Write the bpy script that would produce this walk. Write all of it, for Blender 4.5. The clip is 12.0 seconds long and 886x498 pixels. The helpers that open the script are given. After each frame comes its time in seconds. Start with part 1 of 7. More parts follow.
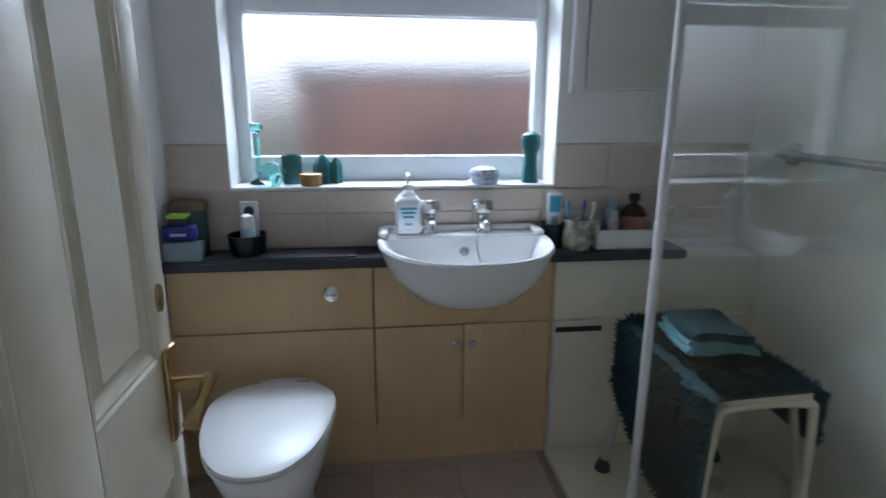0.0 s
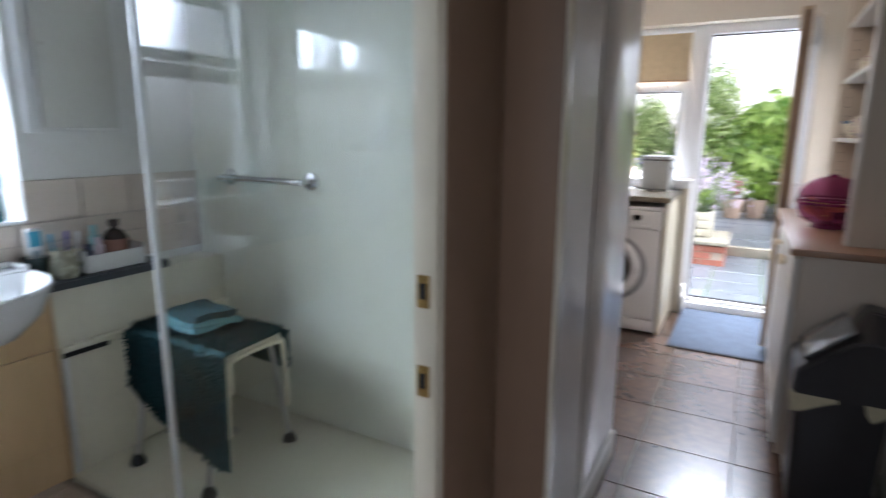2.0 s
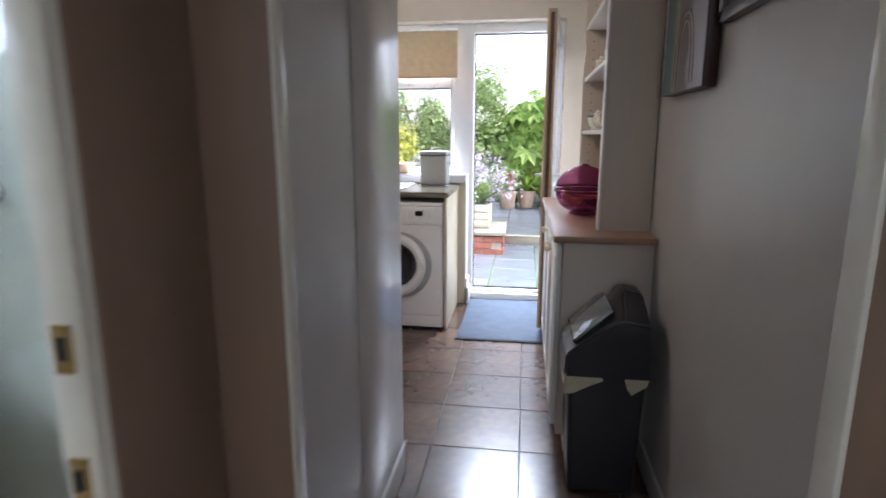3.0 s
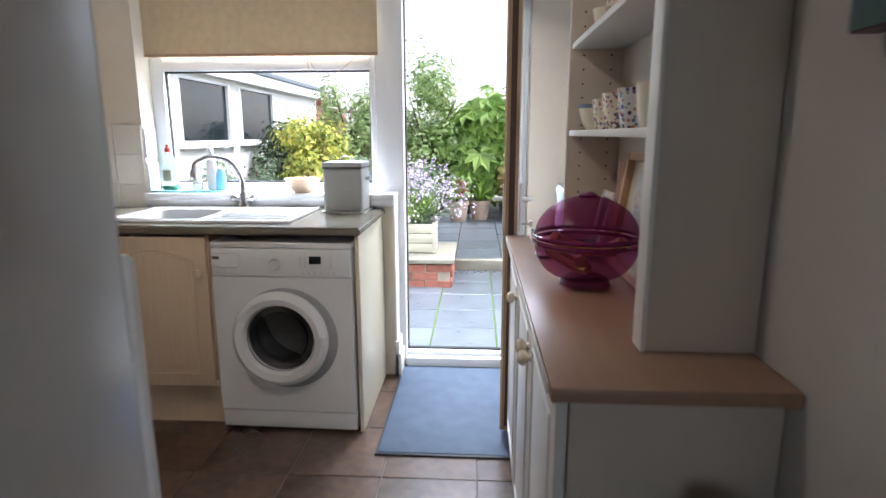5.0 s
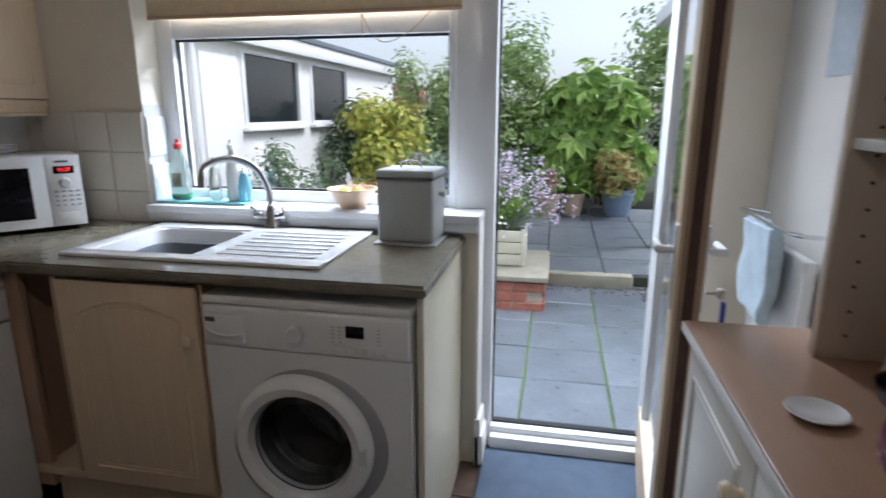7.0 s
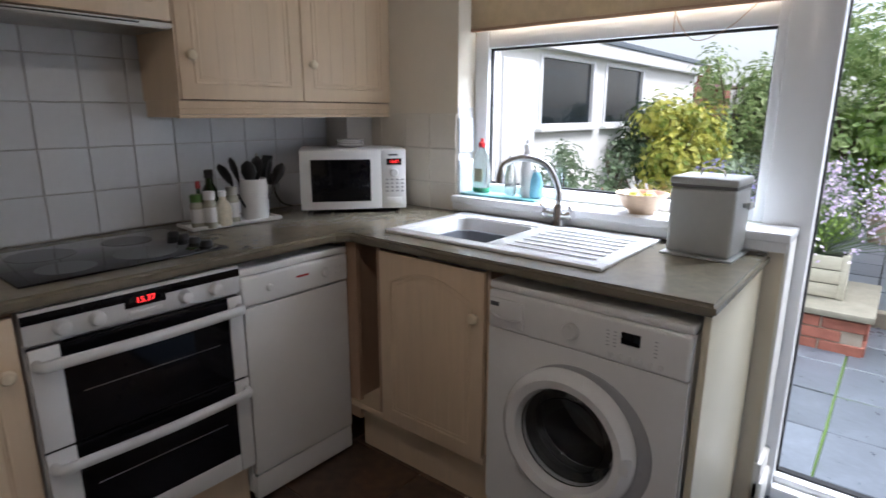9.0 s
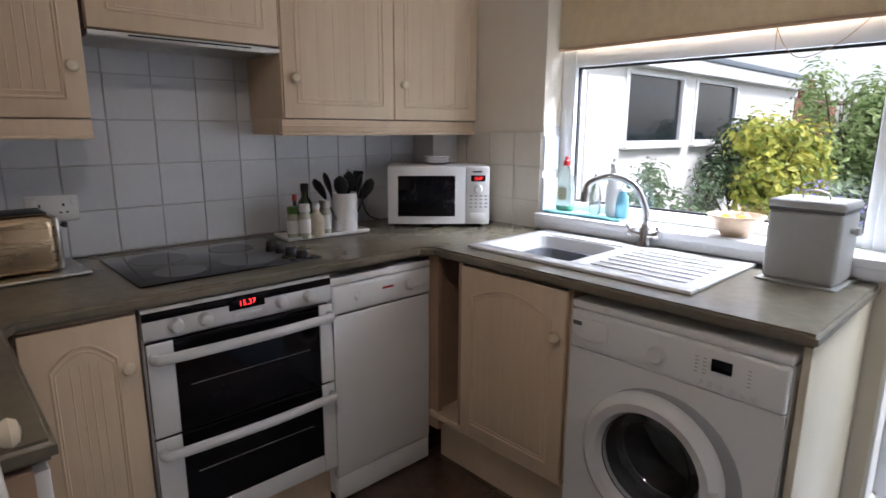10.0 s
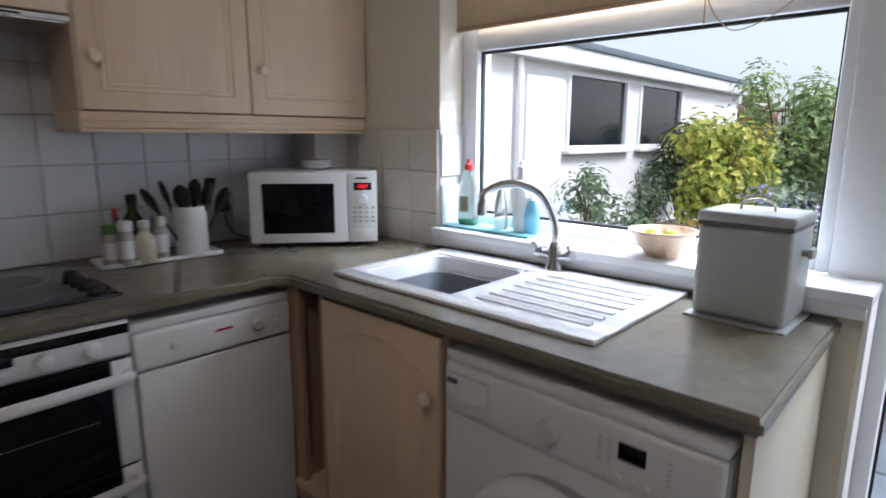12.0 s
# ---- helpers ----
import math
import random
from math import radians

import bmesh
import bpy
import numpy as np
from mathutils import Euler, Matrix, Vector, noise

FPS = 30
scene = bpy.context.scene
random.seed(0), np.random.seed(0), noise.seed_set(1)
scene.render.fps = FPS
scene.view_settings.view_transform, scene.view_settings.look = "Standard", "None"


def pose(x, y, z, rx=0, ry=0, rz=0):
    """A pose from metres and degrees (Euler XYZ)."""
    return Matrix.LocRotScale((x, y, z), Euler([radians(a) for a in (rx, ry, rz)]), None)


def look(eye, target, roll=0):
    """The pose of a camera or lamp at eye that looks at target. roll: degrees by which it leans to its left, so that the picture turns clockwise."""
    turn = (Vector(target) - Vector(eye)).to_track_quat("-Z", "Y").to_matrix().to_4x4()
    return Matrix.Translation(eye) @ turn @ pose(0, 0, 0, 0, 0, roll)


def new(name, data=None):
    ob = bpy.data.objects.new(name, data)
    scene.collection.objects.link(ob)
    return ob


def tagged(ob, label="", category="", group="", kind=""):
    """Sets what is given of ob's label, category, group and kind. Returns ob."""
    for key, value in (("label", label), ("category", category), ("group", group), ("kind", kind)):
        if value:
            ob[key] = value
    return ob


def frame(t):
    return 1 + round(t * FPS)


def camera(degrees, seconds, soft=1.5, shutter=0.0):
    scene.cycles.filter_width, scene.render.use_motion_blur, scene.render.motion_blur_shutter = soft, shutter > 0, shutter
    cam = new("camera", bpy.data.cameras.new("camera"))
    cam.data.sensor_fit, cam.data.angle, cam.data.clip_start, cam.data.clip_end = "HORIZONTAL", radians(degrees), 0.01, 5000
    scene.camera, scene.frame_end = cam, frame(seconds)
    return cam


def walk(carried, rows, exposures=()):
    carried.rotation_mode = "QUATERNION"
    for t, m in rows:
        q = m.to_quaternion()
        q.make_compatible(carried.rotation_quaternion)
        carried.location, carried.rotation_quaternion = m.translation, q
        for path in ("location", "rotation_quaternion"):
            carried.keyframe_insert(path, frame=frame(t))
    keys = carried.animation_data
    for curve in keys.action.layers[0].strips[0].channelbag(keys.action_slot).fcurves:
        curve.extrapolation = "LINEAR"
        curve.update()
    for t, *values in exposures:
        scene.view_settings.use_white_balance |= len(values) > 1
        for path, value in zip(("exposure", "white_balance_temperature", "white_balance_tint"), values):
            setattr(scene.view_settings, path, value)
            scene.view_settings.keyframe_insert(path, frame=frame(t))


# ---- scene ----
cam = camera(76.2, 12.0, 1.5, 0.5)
PATH = [
    (0, (0.407, -0.08, 1.249), (0.663, 1.84, 0.753), 0.4),
    (0.5, (0.31, -0.19, 1.258), (0.901, 1.662, 0.789), 0.3),
    (1, (0.145, -0.312, 1.285), (1.164, 1.35, 0.84), 0.8),
    (1.5, (0.073, -0.393, 1.303), (1.454, 0.986, 0.867), 0.6),
    (2, (0.004, -0.448, 1.304), (1.724, 0.489, 0.899), 0.5),
    (2.5, (0.044, -0.466, 1.292), (1.938, 0.039, 0.897), 0.2),
    (3, (0.254, -0.479, 1.278), (2.193, -0.202, 0.877), 0.1),
    (3.5, (0.553, -0.504, 1.292), (2.504, -0.331, 0.887), -0.1),
    (5.5, (1.857, -0.449, 1.279), (3.813, -0.336, 0.877), -0.0),
    (6, (2.109, -0.387, 1.309), (4.057, -0.256, 0.876), 0.1),
    (6.5, (2.281, -0.341, 1.315), (4.219, -0.149, 0.858), 0.1),
    (7, (2.47, -0.314, 1.335), (4.376, 0.066, 0.862), 0.0),
    (7.5, (2.503, -0.301, 1.333), (4.337, 0.347, 0.867), 0.0),
    (9.5, (2.397, -0.298, 1.345), (3.808, 1.045, 0.891), 0.2),
    (10, (2.385, -0.301, 1.349), (3.719, 1.129, 0.93), 0.3),
    (10.5, (2.391, -0.296, 1.348), (3.679, 1.184, 0.957), 0.3),
    (11, (2.445, -0.291, 1.326), (3.726, 1.199, 0.948), 0.4),
    (11.5, (2.643, -0.256, 1.291), (4.008, 1.155, 0.91), 0.2),
    (12, (2.908, -0.182, 1.313), (4.343, 1.155, 0.919), 0.2),
]
EXPOSURES = [(0, 0.56, 6050, 17), (0.5, 0.52, 6100, 16), (1, 0.68, 6150, 16), (1.5, 1.0, 6150, 16), (2, 1.15, 6150, 17), (2.5, 1.2, 6150, 17), (3.0, 1.2, 6000, 17), (3.5, 1.4, 5850, 15), (5.5, 0.72, 6000, 13), (6.2, 0.36, 5850, 12), (7.0, -0.1, 5850, 12), (7.7, -0.2, 5850, 12), (9.5, 0.36, 6050, 16), (11, 0.42, 6050, 17), (12, 0.05, 5850, 14)]
walk(cam, [(t, look(eye, target, roll)) for t, eye, target, roll in PATH], EXPOSURES)

# ---- light ----
world = bpy.data.worlds.new("world")
scene.world = world
world.use_nodes = True
wn = world.node_tree
sky = wn.nodes.new("ShaderNodeTexSky")
sky.sky_type, sky.sun_disc = "NISHITA", False
sky.sun_elevation, sky.sun_rotation = radians(50), radians(165)
sky.air_density, sky.dust_density, sky.ozone_density = 1.0, 2.0, 1.0
SKY = 0.15
wn.nodes["Background"].inputs["Strength"].default_value = SKY
veil = wn.nodes.new("ShaderNodeHueSaturation")
veil.inputs["Saturation"].default_value, veil.inputs["Value"].default_value = 0.35, 1.5
wn.links.new(sky.outputs["Color"], veil.inputs["Color"])
wn.links.new(veil.outputs["Color"], wn.nodes["Background"].inputs["Color"])

sun_data = bpy.data.lights.new("sun", "SUN")
sun_data.energy, sun_data.angle, sun_data.color = 3.6, radians(20), (1.0, 0.97, 0.93)
sun = new("sun", sun_data)
sun.matrix_world = look((9, -30, 38), (0, 0, 0))


def area(name, eye, target, sx, sy, watts, colour=(1, 1, 1)):
    d = bpy.data.lights.new(name, "AREA")
    d.shape, d.size, d.size_y, d.energy, d.color = "RECTANGLE", sx, sy, watts, colour
    o = new(name, d)
    o.matrix_world = look(eye, target)
    return o


# area lamps that stand in for sky light at the openings
area("sky_at_kitchen_window", (5.35, 0.62, 2.70), (2.2, 0.5, 1.0), 1.5, 0.8, 125, (0.87, 0.94, 1.0))
area("sky_at_kitchen_door", (5.35, -0.42, 2.75), (2.6, -0.4, 0.4), 0.7, 0.8, 90, (0.85, 0.93, 1.0))
area("sky_at_bathroom_window", (0.45, 2.75, 2.15), (0.80, 0.25, 0.9), 1.2, 0.8, 56, (0.76, 0.90, 1.0))
# added fill lamp in a made-up opening of the hall's west wall
area("hall_fill_light", (-1.74, -0.52, 1.5), (2.0, -0.55, 0.9), 0.7, 1.0, 2.5, (0.85, 0.93, 1.0))

# warm ceiling spot of the kitchen
spot_data = bpy.data.lights.new("ceiling_spot_light", "AREA")
spot_data.shape, spot_data.size, spot_data.energy, spot_data.color = "DISK", 0.09, 3.5, (1.0, 0.84, 0.68)
spot_light = new("ceiling_spot_light", spot_data)
SPOT = (2.62, 0.22, 2.262)
spot_light.matrix_world = look(SPOT, (3.75, 0.40, 0.40))


# ---- materials ----
def mat(name, colour, rough=0.5, metal=0.0, vary=0.12, scale=6.0, bump=0.0, bump_scale=120.0, stretch=(1, 1, 1), second=None, coat=0.0, trans=0.0, ior=1.45, per_object=0.0, sheen=0.0):
    """Principled surface with broad and fine colour variation and relief."""
    m = bpy.data.materials.new(name)
    m.use_nodes = True
    nt = m.node_tree
    p = nt.nodes["Principled BSDF"]
    L = nt.links.new
    p.inputs["Roughness"].default_value, p.inputs["Metallic"].default_value = rough, metal
    p.inputs["Coat Weight"].default_value, p.inputs["Transmission Weight"].default_value, p.inputs["IOR"].default_value = coat, trans, ior
    p.inputs["Sheen Weight"].default_value = sheen
    co = nt.nodes.new("ShaderNodeTexCoord")
    mp = nt.nodes.new("ShaderNodeMapping")
    mp.inputs["Scale"].default_value = stretch
    L(co.outputs["Object"], mp.inputs["Vector"])
    n1, n2 = nt.nodes.new("ShaderNodeTexNoise"), nt.nodes.new("ShaderNodeTexNoise")
    n1.inputs["Scale"].default_value, n1.inputs["Detail"].default_value = scale, 4
    n2.inputs["Scale"].default_value, n2.inputs["Detail"].default_value = scale * 9, 3
    L(mp.outputs["Vector"], n1.inputs["Vector"])
    L(mp.outputs["Vector"], n2.inputs["Vector"])
    mixn = nt.nodes.new("ShaderNodeMix")
    mixn.inputs["Factor"].default_value = 0.35
    L(n1.outputs["Fac"], mixn.inputs["A"])
    L(n2.outputs["Fac"], mixn.inputs["B"])
    ramp = nt.nodes.new("ShaderNodeValToRGB")
    ramp.color_ramp.elements[0].position, ramp.color_ramp.elements[1].position = 0.3, 0.7
    lo = second if second else tuple(c * (1 - vary) for c in colour)
    hi = colour if second else tuple(min(1, c * (1 + vary * 0.5)) for c in colour)
    ramp.color_ramp.elements[0].color, ramp.color_ramp.elements[1].color = (*lo, 1), (*hi, 1)
    L(mixn.outputs["Result"], ramp.inputs["Fac"])
    out = ramp.outputs["Color"]
    if per_object:
        info, hsv = nt.nodes.new("ShaderNodeObjectInfo"), nt.nodes.new("ShaderNodeHueSaturation")
        rng = nt.nodes.new("ShaderNodeMapRange")
        rng.inputs["To Min"].default_value, rng.inputs["To Max"].default_value = 1 - per_object, 1 + per_object
        L(info.outputs["Random"], rng.inputs["Value"])
        L(rng.outputs["Result"], hsv.inputs["Value"])
        L(out, hsv.inputs["Color"])
        out = hsv.outputs["Color"]
    L(out, p.inputs["Base Color"])
    if rough > 0.02:
        rr = nt.nodes.new("ShaderNodeMapRange")
        rr.inputs["To Min"].default_value, rr.inputs["To Max"].default_value = rough * 0.8, min(1, rough * 1.2)
        L(n2.outputs["Fac"], rr.inputs["Value"])
        L(rr.outputs["Result"], p.inputs["Roughness"])
    if bump:
        n3, b = nt.nodes.new("ShaderNodeTexNoise"), nt.nodes.new("ShaderNodeBump")
        n3.inputs["Scale"].default_value, n3.inputs["Detail"].default_value = bump_scale, 3
        L(mp.outputs["Vector"], n3.inputs["Vector"])
        b.inputs["Strength"].default_value, b.inputs["Distance"].default_value = bump, 0.002
        L(n3.outputs["Fac"], b.inputs["Height"])
        L(b.outputs["Normal"], p.inputs["Normal"])
    return m


def clear(name, colour=(1, 1, 1), rough=0.0, ior=1.45):
    return mat(name, colour, rough, 0, 0.0, 3, trans=1.0, ior=ior)


M_WALL = mat("white_emulsion", (0.74, 0.73, 0.70), 0.55, vary=0.05, scale=2, bump=0.25, bump_scale=60)
M_WALLK = mat("cream_kitchen_paint", (0.74, 0.67, 0.56), 0.5, vary=0.05, scale=2, bump=0.25, bump_scale=60)
M_GLOSSW = mat("white_gloss_paint", (0.70, 0.68, 0.65), 0.2, vary=0.04, scale=2, bump=0.05, bump_scale=40)
M_WALLH = mat("satin_hall_paint", (0.62, 0.59, 0.555), 0.33, vary=0.06, scale=2, bump=0.15, bump_scale=50)
M_CEIL = mat("ceiling_paint", (0.78, 0.77, 0.75), 0.7, vary=0.04, scale=2, bump=0.3, bump_scale=40)
M_CREAM = mat("cream_gloss_paint", (0.72, 0.66, 0.54), 0.22, vary=0.06, scale=3, bump=0.15, bump_scale=18)
M_TAN = mat("tan_painted_wood", (0.24, 0.150, 0.096), 0.5, vary=0.15, scale=3, bump=0.1, bump_scale=30, stretch=(1, 1, 0.1))
M_UPVC = mat("white_upvc", (0.80, 0.81, 0.82), 0.25, vary=0.03, scale=3)
M_UNIT = mat("cream_woodgrain_unit", (0.74, 0.575, 0.40), 0.42, vary=0.10, scale=7, bump=0.12, bump_scale=60, stretch=(1, 1, 0.08))
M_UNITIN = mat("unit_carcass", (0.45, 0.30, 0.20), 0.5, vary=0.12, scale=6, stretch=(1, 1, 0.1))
M_KNOB = mat("cream_ceramic_knob", (0.80, 0.68, 0.50), 0.2, vary=0.04)
M_WORKTOP = mat("mottled_green_grey_worktop", (0.235, 0.198, 0.137), 0.23, vary=0.3, scale=3.4, second=(0.130, 0.120, 0.090), bump=0.05, bump_scale=300, ior=1.5)
M_WHITE = mat("white_enamel", (0.82, 0.82, 0.81), 0.25, vary=0.03, scale=4)
M_WHITEP = mat("white_plastic", (0.72, 0.72, 0.71), 0.35, vary=0.04, scale=5)
M_BLACKG = mat("black_glass", (0.006, 0.006, 0.008), 0.06, vary=0.2, ior=1.32)
M_HOB = mat("black_ceramic_glass", (0.007, 0.007, 0.009), 0.04, vary=0.2, ior=1.5)
M_BLACK = mat("black_plastic", (0.015, 0.015, 0.016), 0.45, vary=0.3, scale=8)
# near-black that paints the shade inside holes and slots
M_GAPSHADE = mat("gap_shade", (0.02, 0.018, 0.015), 0.7, vary=0.3)
M_CHROME = mat("chrome", (0.78, 0.78, 0.79), 0.12, 1.0, vary=0.05)
M_STEEL = mat("brushed_steel", (0.55, 0.52, 0.47), 0.3, 1.0, vary=0.12, scale=10, stretch=(0.1, 1, 1))
M_BRASS = mat("polished_brass", (0.52, 0.36, 0.16), 0.25, 1.0, vary=0.15)
M_TILEW = mat("pale_wall_tile", (0.66, 0.68, 0.71), 0.18, vary=0.05, scale=5, per_object=0.05, bump=0.1, bump_scale=20)
M_GROUT = mat("pale_grout", (0.55, 0.545, 0.54), 0.8, vary=0.1, scale=30)
M_FLOORT = mat("slate_look_floor_tile", (0.150, 0.088, 0.058), 0.25, vary=0.4, scale=2.6, second=(0.050, 0.036, 0.031), per_object=0.16, bump=0.05, bump_scale=14, ior=1.68)
M_FGROUT = mat("grey_floor_grout", (0.17, 0.15, 0.13), 0.7, vary=0.2)
M_MAT = mat("blue_grey_door_mat", (0.085, 0.115, 0.165), 0.75, vary=0.25, scale=12, bump=0.8, bump_scale=350)
M_BLIND = mat("beige_blind_fabric", (0.62, 0.50, 0.33), 0.7, vary=0.15, scale=25, bump=0.3, bump_scale=200)


def let_light_through(m, share, colour):
    """Thin cloth that glows when lit from behind."""
    nt = m.node_tree
    t, mx = nt.nodes.new("ShaderNodeBsdfTranslucent"), nt.nodes.new("ShaderNodeMixShader")
    t.inputs["Color"].default_value = (*colour, 1)
    mx.inputs["Fac"].default_value = share
    nt.links.new(nt.nodes["Principled BSDF"].outputs["BSDF"], mx.inputs[1])
    nt.links.new(t.outputs["BSDF"], mx.inputs[2])
    nt.links.new(mx.outputs["Shader"], nt.nodes["Material Output"].inputs["Surface"])


let_light_through(M_BLIND, 0.10, (0.62, 0.52, 0.36))
M_GLASS = clear("window_glass")
M_BTILE = mat("beige_bathroom_tile", (0.62, 0.53, 0.455), 0.22, vary=0.08, scale=6, per_object=0.02)
M_BFLOOR = mat("brown_bathroom_floor_tile", (0.50, 0.40, 0.335), 0.35, vary=0.15, scale=6, per_object=0.06, bump=0.2)
M_SHOWER = mat("cream_shower_panel", (0.72, 0.72, 0.62), 0.05, vary=0.04, scale=2, coat=0.5)
M_TRAY = mat("cream_shower_tray", (0.74, 0.70, 0.57), 0.35, vary=0.06, scale=4)
M_BUNIT = mat("beech_unit_front", (0.68, 0.47, 0.265), 0.4, vary=0.10, scale=5, stretch=(1, 1, 0.15), bump=0.05)
M_BCTR = mat("dark_slate_counter", (0.045, 0.05, 0.06), 0.3, vary=0.25, scale=30)
M_PORC = mat("white_porcelain", (0.80, 0.80, 0.80), 0.10, vary=0.02, coat=0.4)
M_TEAL = mat("teal_glazed_pottery", (0.015, 0.13, 0.135), 0.2, vary=0.2, coat=0.4)
M_TEALG = clear("turquoise_glass", (0.35, 0.85, 0.80), 0.05)
M_WOODTOP = mat("brown_laminate_top", (0.38, 0.235, 0.155), 0.32, vary=0.18, scale=5, stretch=(0.15, 1, 1))
M_DRESS = mat("dresser_cream_laminate", (0.62, 0.54, 0.45), 0.45, vary=0.07, scale=4, stretch=(1, 1, 0.2))
M_DRESSW = mat("white_dresser_door", (0.74, 0.73, 0.70), 0.35, vary=0.04, scale=4)


# ---- building blocks ----
def box(bm, x0, x1, y0, y1, z0, z1, bev=0.0, seg=2):
    r = bmesh.ops.create_cube(bm, size=1, matrix=Matrix.Translation(((x0 + x1) / 2, (y0 + y1) / 2, (z0 + z1) / 2)) @ Matrix.Diagonal((abs(x1 - x0), abs(y1 - y0), abs(z1 - z0), 1)))
    if bev:
        es = list({e for v in r["verts"] for e in v.link_edges})
        bmesh.ops.bevel(bm, geom=es, offset=bev, segments=seg, affect="EDGES", profile=0.5)
    return bm


def B(x0, x1, y0, y1, z0, z1, bev=0.0, seg=2):
    return box(bmesh.new(), x0, x1, y0, y1, z0, z1, bev, seg)


def rod(bm, a, b, r0, r1=None, seg=12, caps=True):
    a, b = Vector(a), Vector(b)
    d = b - a
    q = d.to_track_quat("Z", "Y").to_matrix().to_4x4()
    bmesh.ops.create_cone(bm, cap_ends=caps, segments=seg, radius1=r0, radius2=r0 if r1 is None else r1, depth=d.length, matrix=Matrix.Translation((a + b) / 2) @ q)
    return bm


def R(a, b, r0, r1=None, seg=12):
    return rod(bmesh.new(), a, b, r0, r1, seg)


def lathe(profile, seg=24, centre=(0, 0, 0), sx=1.0, sy=1.0):
    """A turned solid from (radius, height) pairs."""
    bm = bmesh.new()
    rings = []
    for r, z in profile:
        rings.append([bm.verts.new((centre[0] + sx * r * math.cos(2 * math.pi * i / seg), centre[1] + sy * r * math.sin(2 * math.pi * i / seg), centre[2] + z)) for i in range(seg)])
    for a, b in zip(rings, rings[1:]):
        for i in range(seg):
            bm.faces.new((a[i], a[(i + 1) % seg], b[(i + 1) % seg], b[i]))
    for ring, up in ((rings[0], False), (rings[-1], True)):
        bm.faces.new(ring if up else ring[::-1])
    bmesh.ops.recalc_face_normals(bm, faces=bm.faces)
    return bm


def tube(points, r, seg=10, steps=6, ends=True):
    """A round tube along a smooth line through the points."""
    P = [Vector(p) for p in points]
    line = []
    for i in range(len(P) - 1):
        p0, p1, p2, p3 = P[max(i - 1, 0)], P[i], P[i + 1], P[min(i + 2, len(P) - 1)]
        for k in range(steps):
            t = k / steps
            line.append(0.5 * ((2 * p1) + (p2 - p0) * t + (2 * p0 - 5 * p1 + 4 * p2 - p3) * t * t + (3 * p1 - p0 - 3 * p2 + p3) * t ** 3))
    line.append(P[-1])
    bm = bmesh.new()
    rings, side = [], None
    for i, p in enumerate(line):
        d = (line[min(i + 1, len(line) - 1)] - line[max(i - 1, 0)]).normalized()
        if side is None:
            side = d.orthogonal().normalized()
        side = (side - d * side.dot(d)).normalized()
        up = d.cross(side)
        rings.append([bm.verts.new(p + r * (math.cos(2 * math.pi * k / seg) * side + math.sin(2 * math.pi * k / seg) * up)) for k in range(seg)])
    for a, b in zip(rings, rings[1:]):
        for k in range(seg):
            bm.faces.new((a[k], a[(k + 1) % seg], b[(k + 1) % seg], b[k]))
    if ends:
        bm.faces.new(rings[0][::-1])
        bm.faces.new(rings[-1])
    bmesh.ops.recalc_face_normals(bm, faces=bm.faces)
    return bm


def outline(points, z0, z1, bev=0.0):
    """A plate with the given plan outline."""
    bm = bmesh.new()
    f = bm.faces.new([bm.verts.new((x, y, z0)) for x, y in points])
    ext = bmesh.ops.extrude_face_region(bm, geom=[f])
    bmesh.ops.translate(bm, vec=(0, 0, z1 - z0), verts=[v for v in ext["geom"] if isinstance(v, bmesh.types.BMVert)])
    bmesh.ops.recalc_face_normals(bm, faces=bm.faces)
    if bev:
        bmesh.ops.bevel(bm, geom=list(bm.edges), offset=bev, segments=2, affect="EDGES")
    return bm


def link(name, bm, material, smooth=35):
    me = bpy.data.meshes.new(name)
    bm.to_mesh(me)
    bm.free()
    me.materials.append(material)
    if smooth:
        me.shade_smooth()
        me.set_sharp_from_angle(angle=radians(smooth))
    return new(name, me)


def part(name, bm, material, parent, label=""):
    o = link(name, bm, material)
    o.parent = parent
    return tagged(o, label)


def thing(name, label, category, at=(0, 0, 0), turn=0.0, group=""):
    o = new(name)
    o.empty_display_size = 0.05
    o.matrix_world = pose(*at, 0, 0, turn)
    return tagged(o, label, category, group)


def setting(name, bm, material, label, category):
    return tagged(link(name, bm, material), label, category, kind="structure")


def piece(name, mesh, parent, at):
    o = new(name, mesh)
    o.parent = parent
    o.location = at
    return o


def tile_mesh(name, sx, sy, sz, bev, material):
    bm = B(-sx / 2, sx / 2, -sy / 2, sy / 2, -sz / 2, sz / 2)
    me = bpy.data.meshes.new(name)
    if bev:
        bmesh.ops.bevel(bm, geom=list(bm.edges), offset=bev, segments=1, affect="EDGES")
    bm.to_mesh(me)
    bm.free()
    me.materials.append(material)
    return me


H = 2.38        # ceiling
XE, YN, YS = 4.41, 1.92, -0.97      # kitchen: east and north faces, south face of hall and kitchen

# ---- structure ----
floor = setting("floor", B(-1.75, 4.62, -1.09, 2.14, -0.12, -0.006), M_FGROUT, "grey grout bed under the slate-look floor tiles", "floor")
ceiling = setting("ceiling", B(-1.8, 4.7, -1.10, 2.15, H, H + 0.1), M_CEIL, "plain white painted ceiling", "ceiling")
w = bmesh.new()
box(w, XE, 4.70, -0.05, 2.15, -0.1, 0.955)
box(w, XE, 4.70, 1.235, 2.15, 0.955, H)
box(w, XE, 4.70, -1.10, 1.235, 2.05, H)
box(w, XE, 4.70, -1.10, -0.735, -0.1, 2.05)
wall_east = setting("wall_east", w, M_WALLK, "cream painted kitchen wall with window and garden door", "wall")
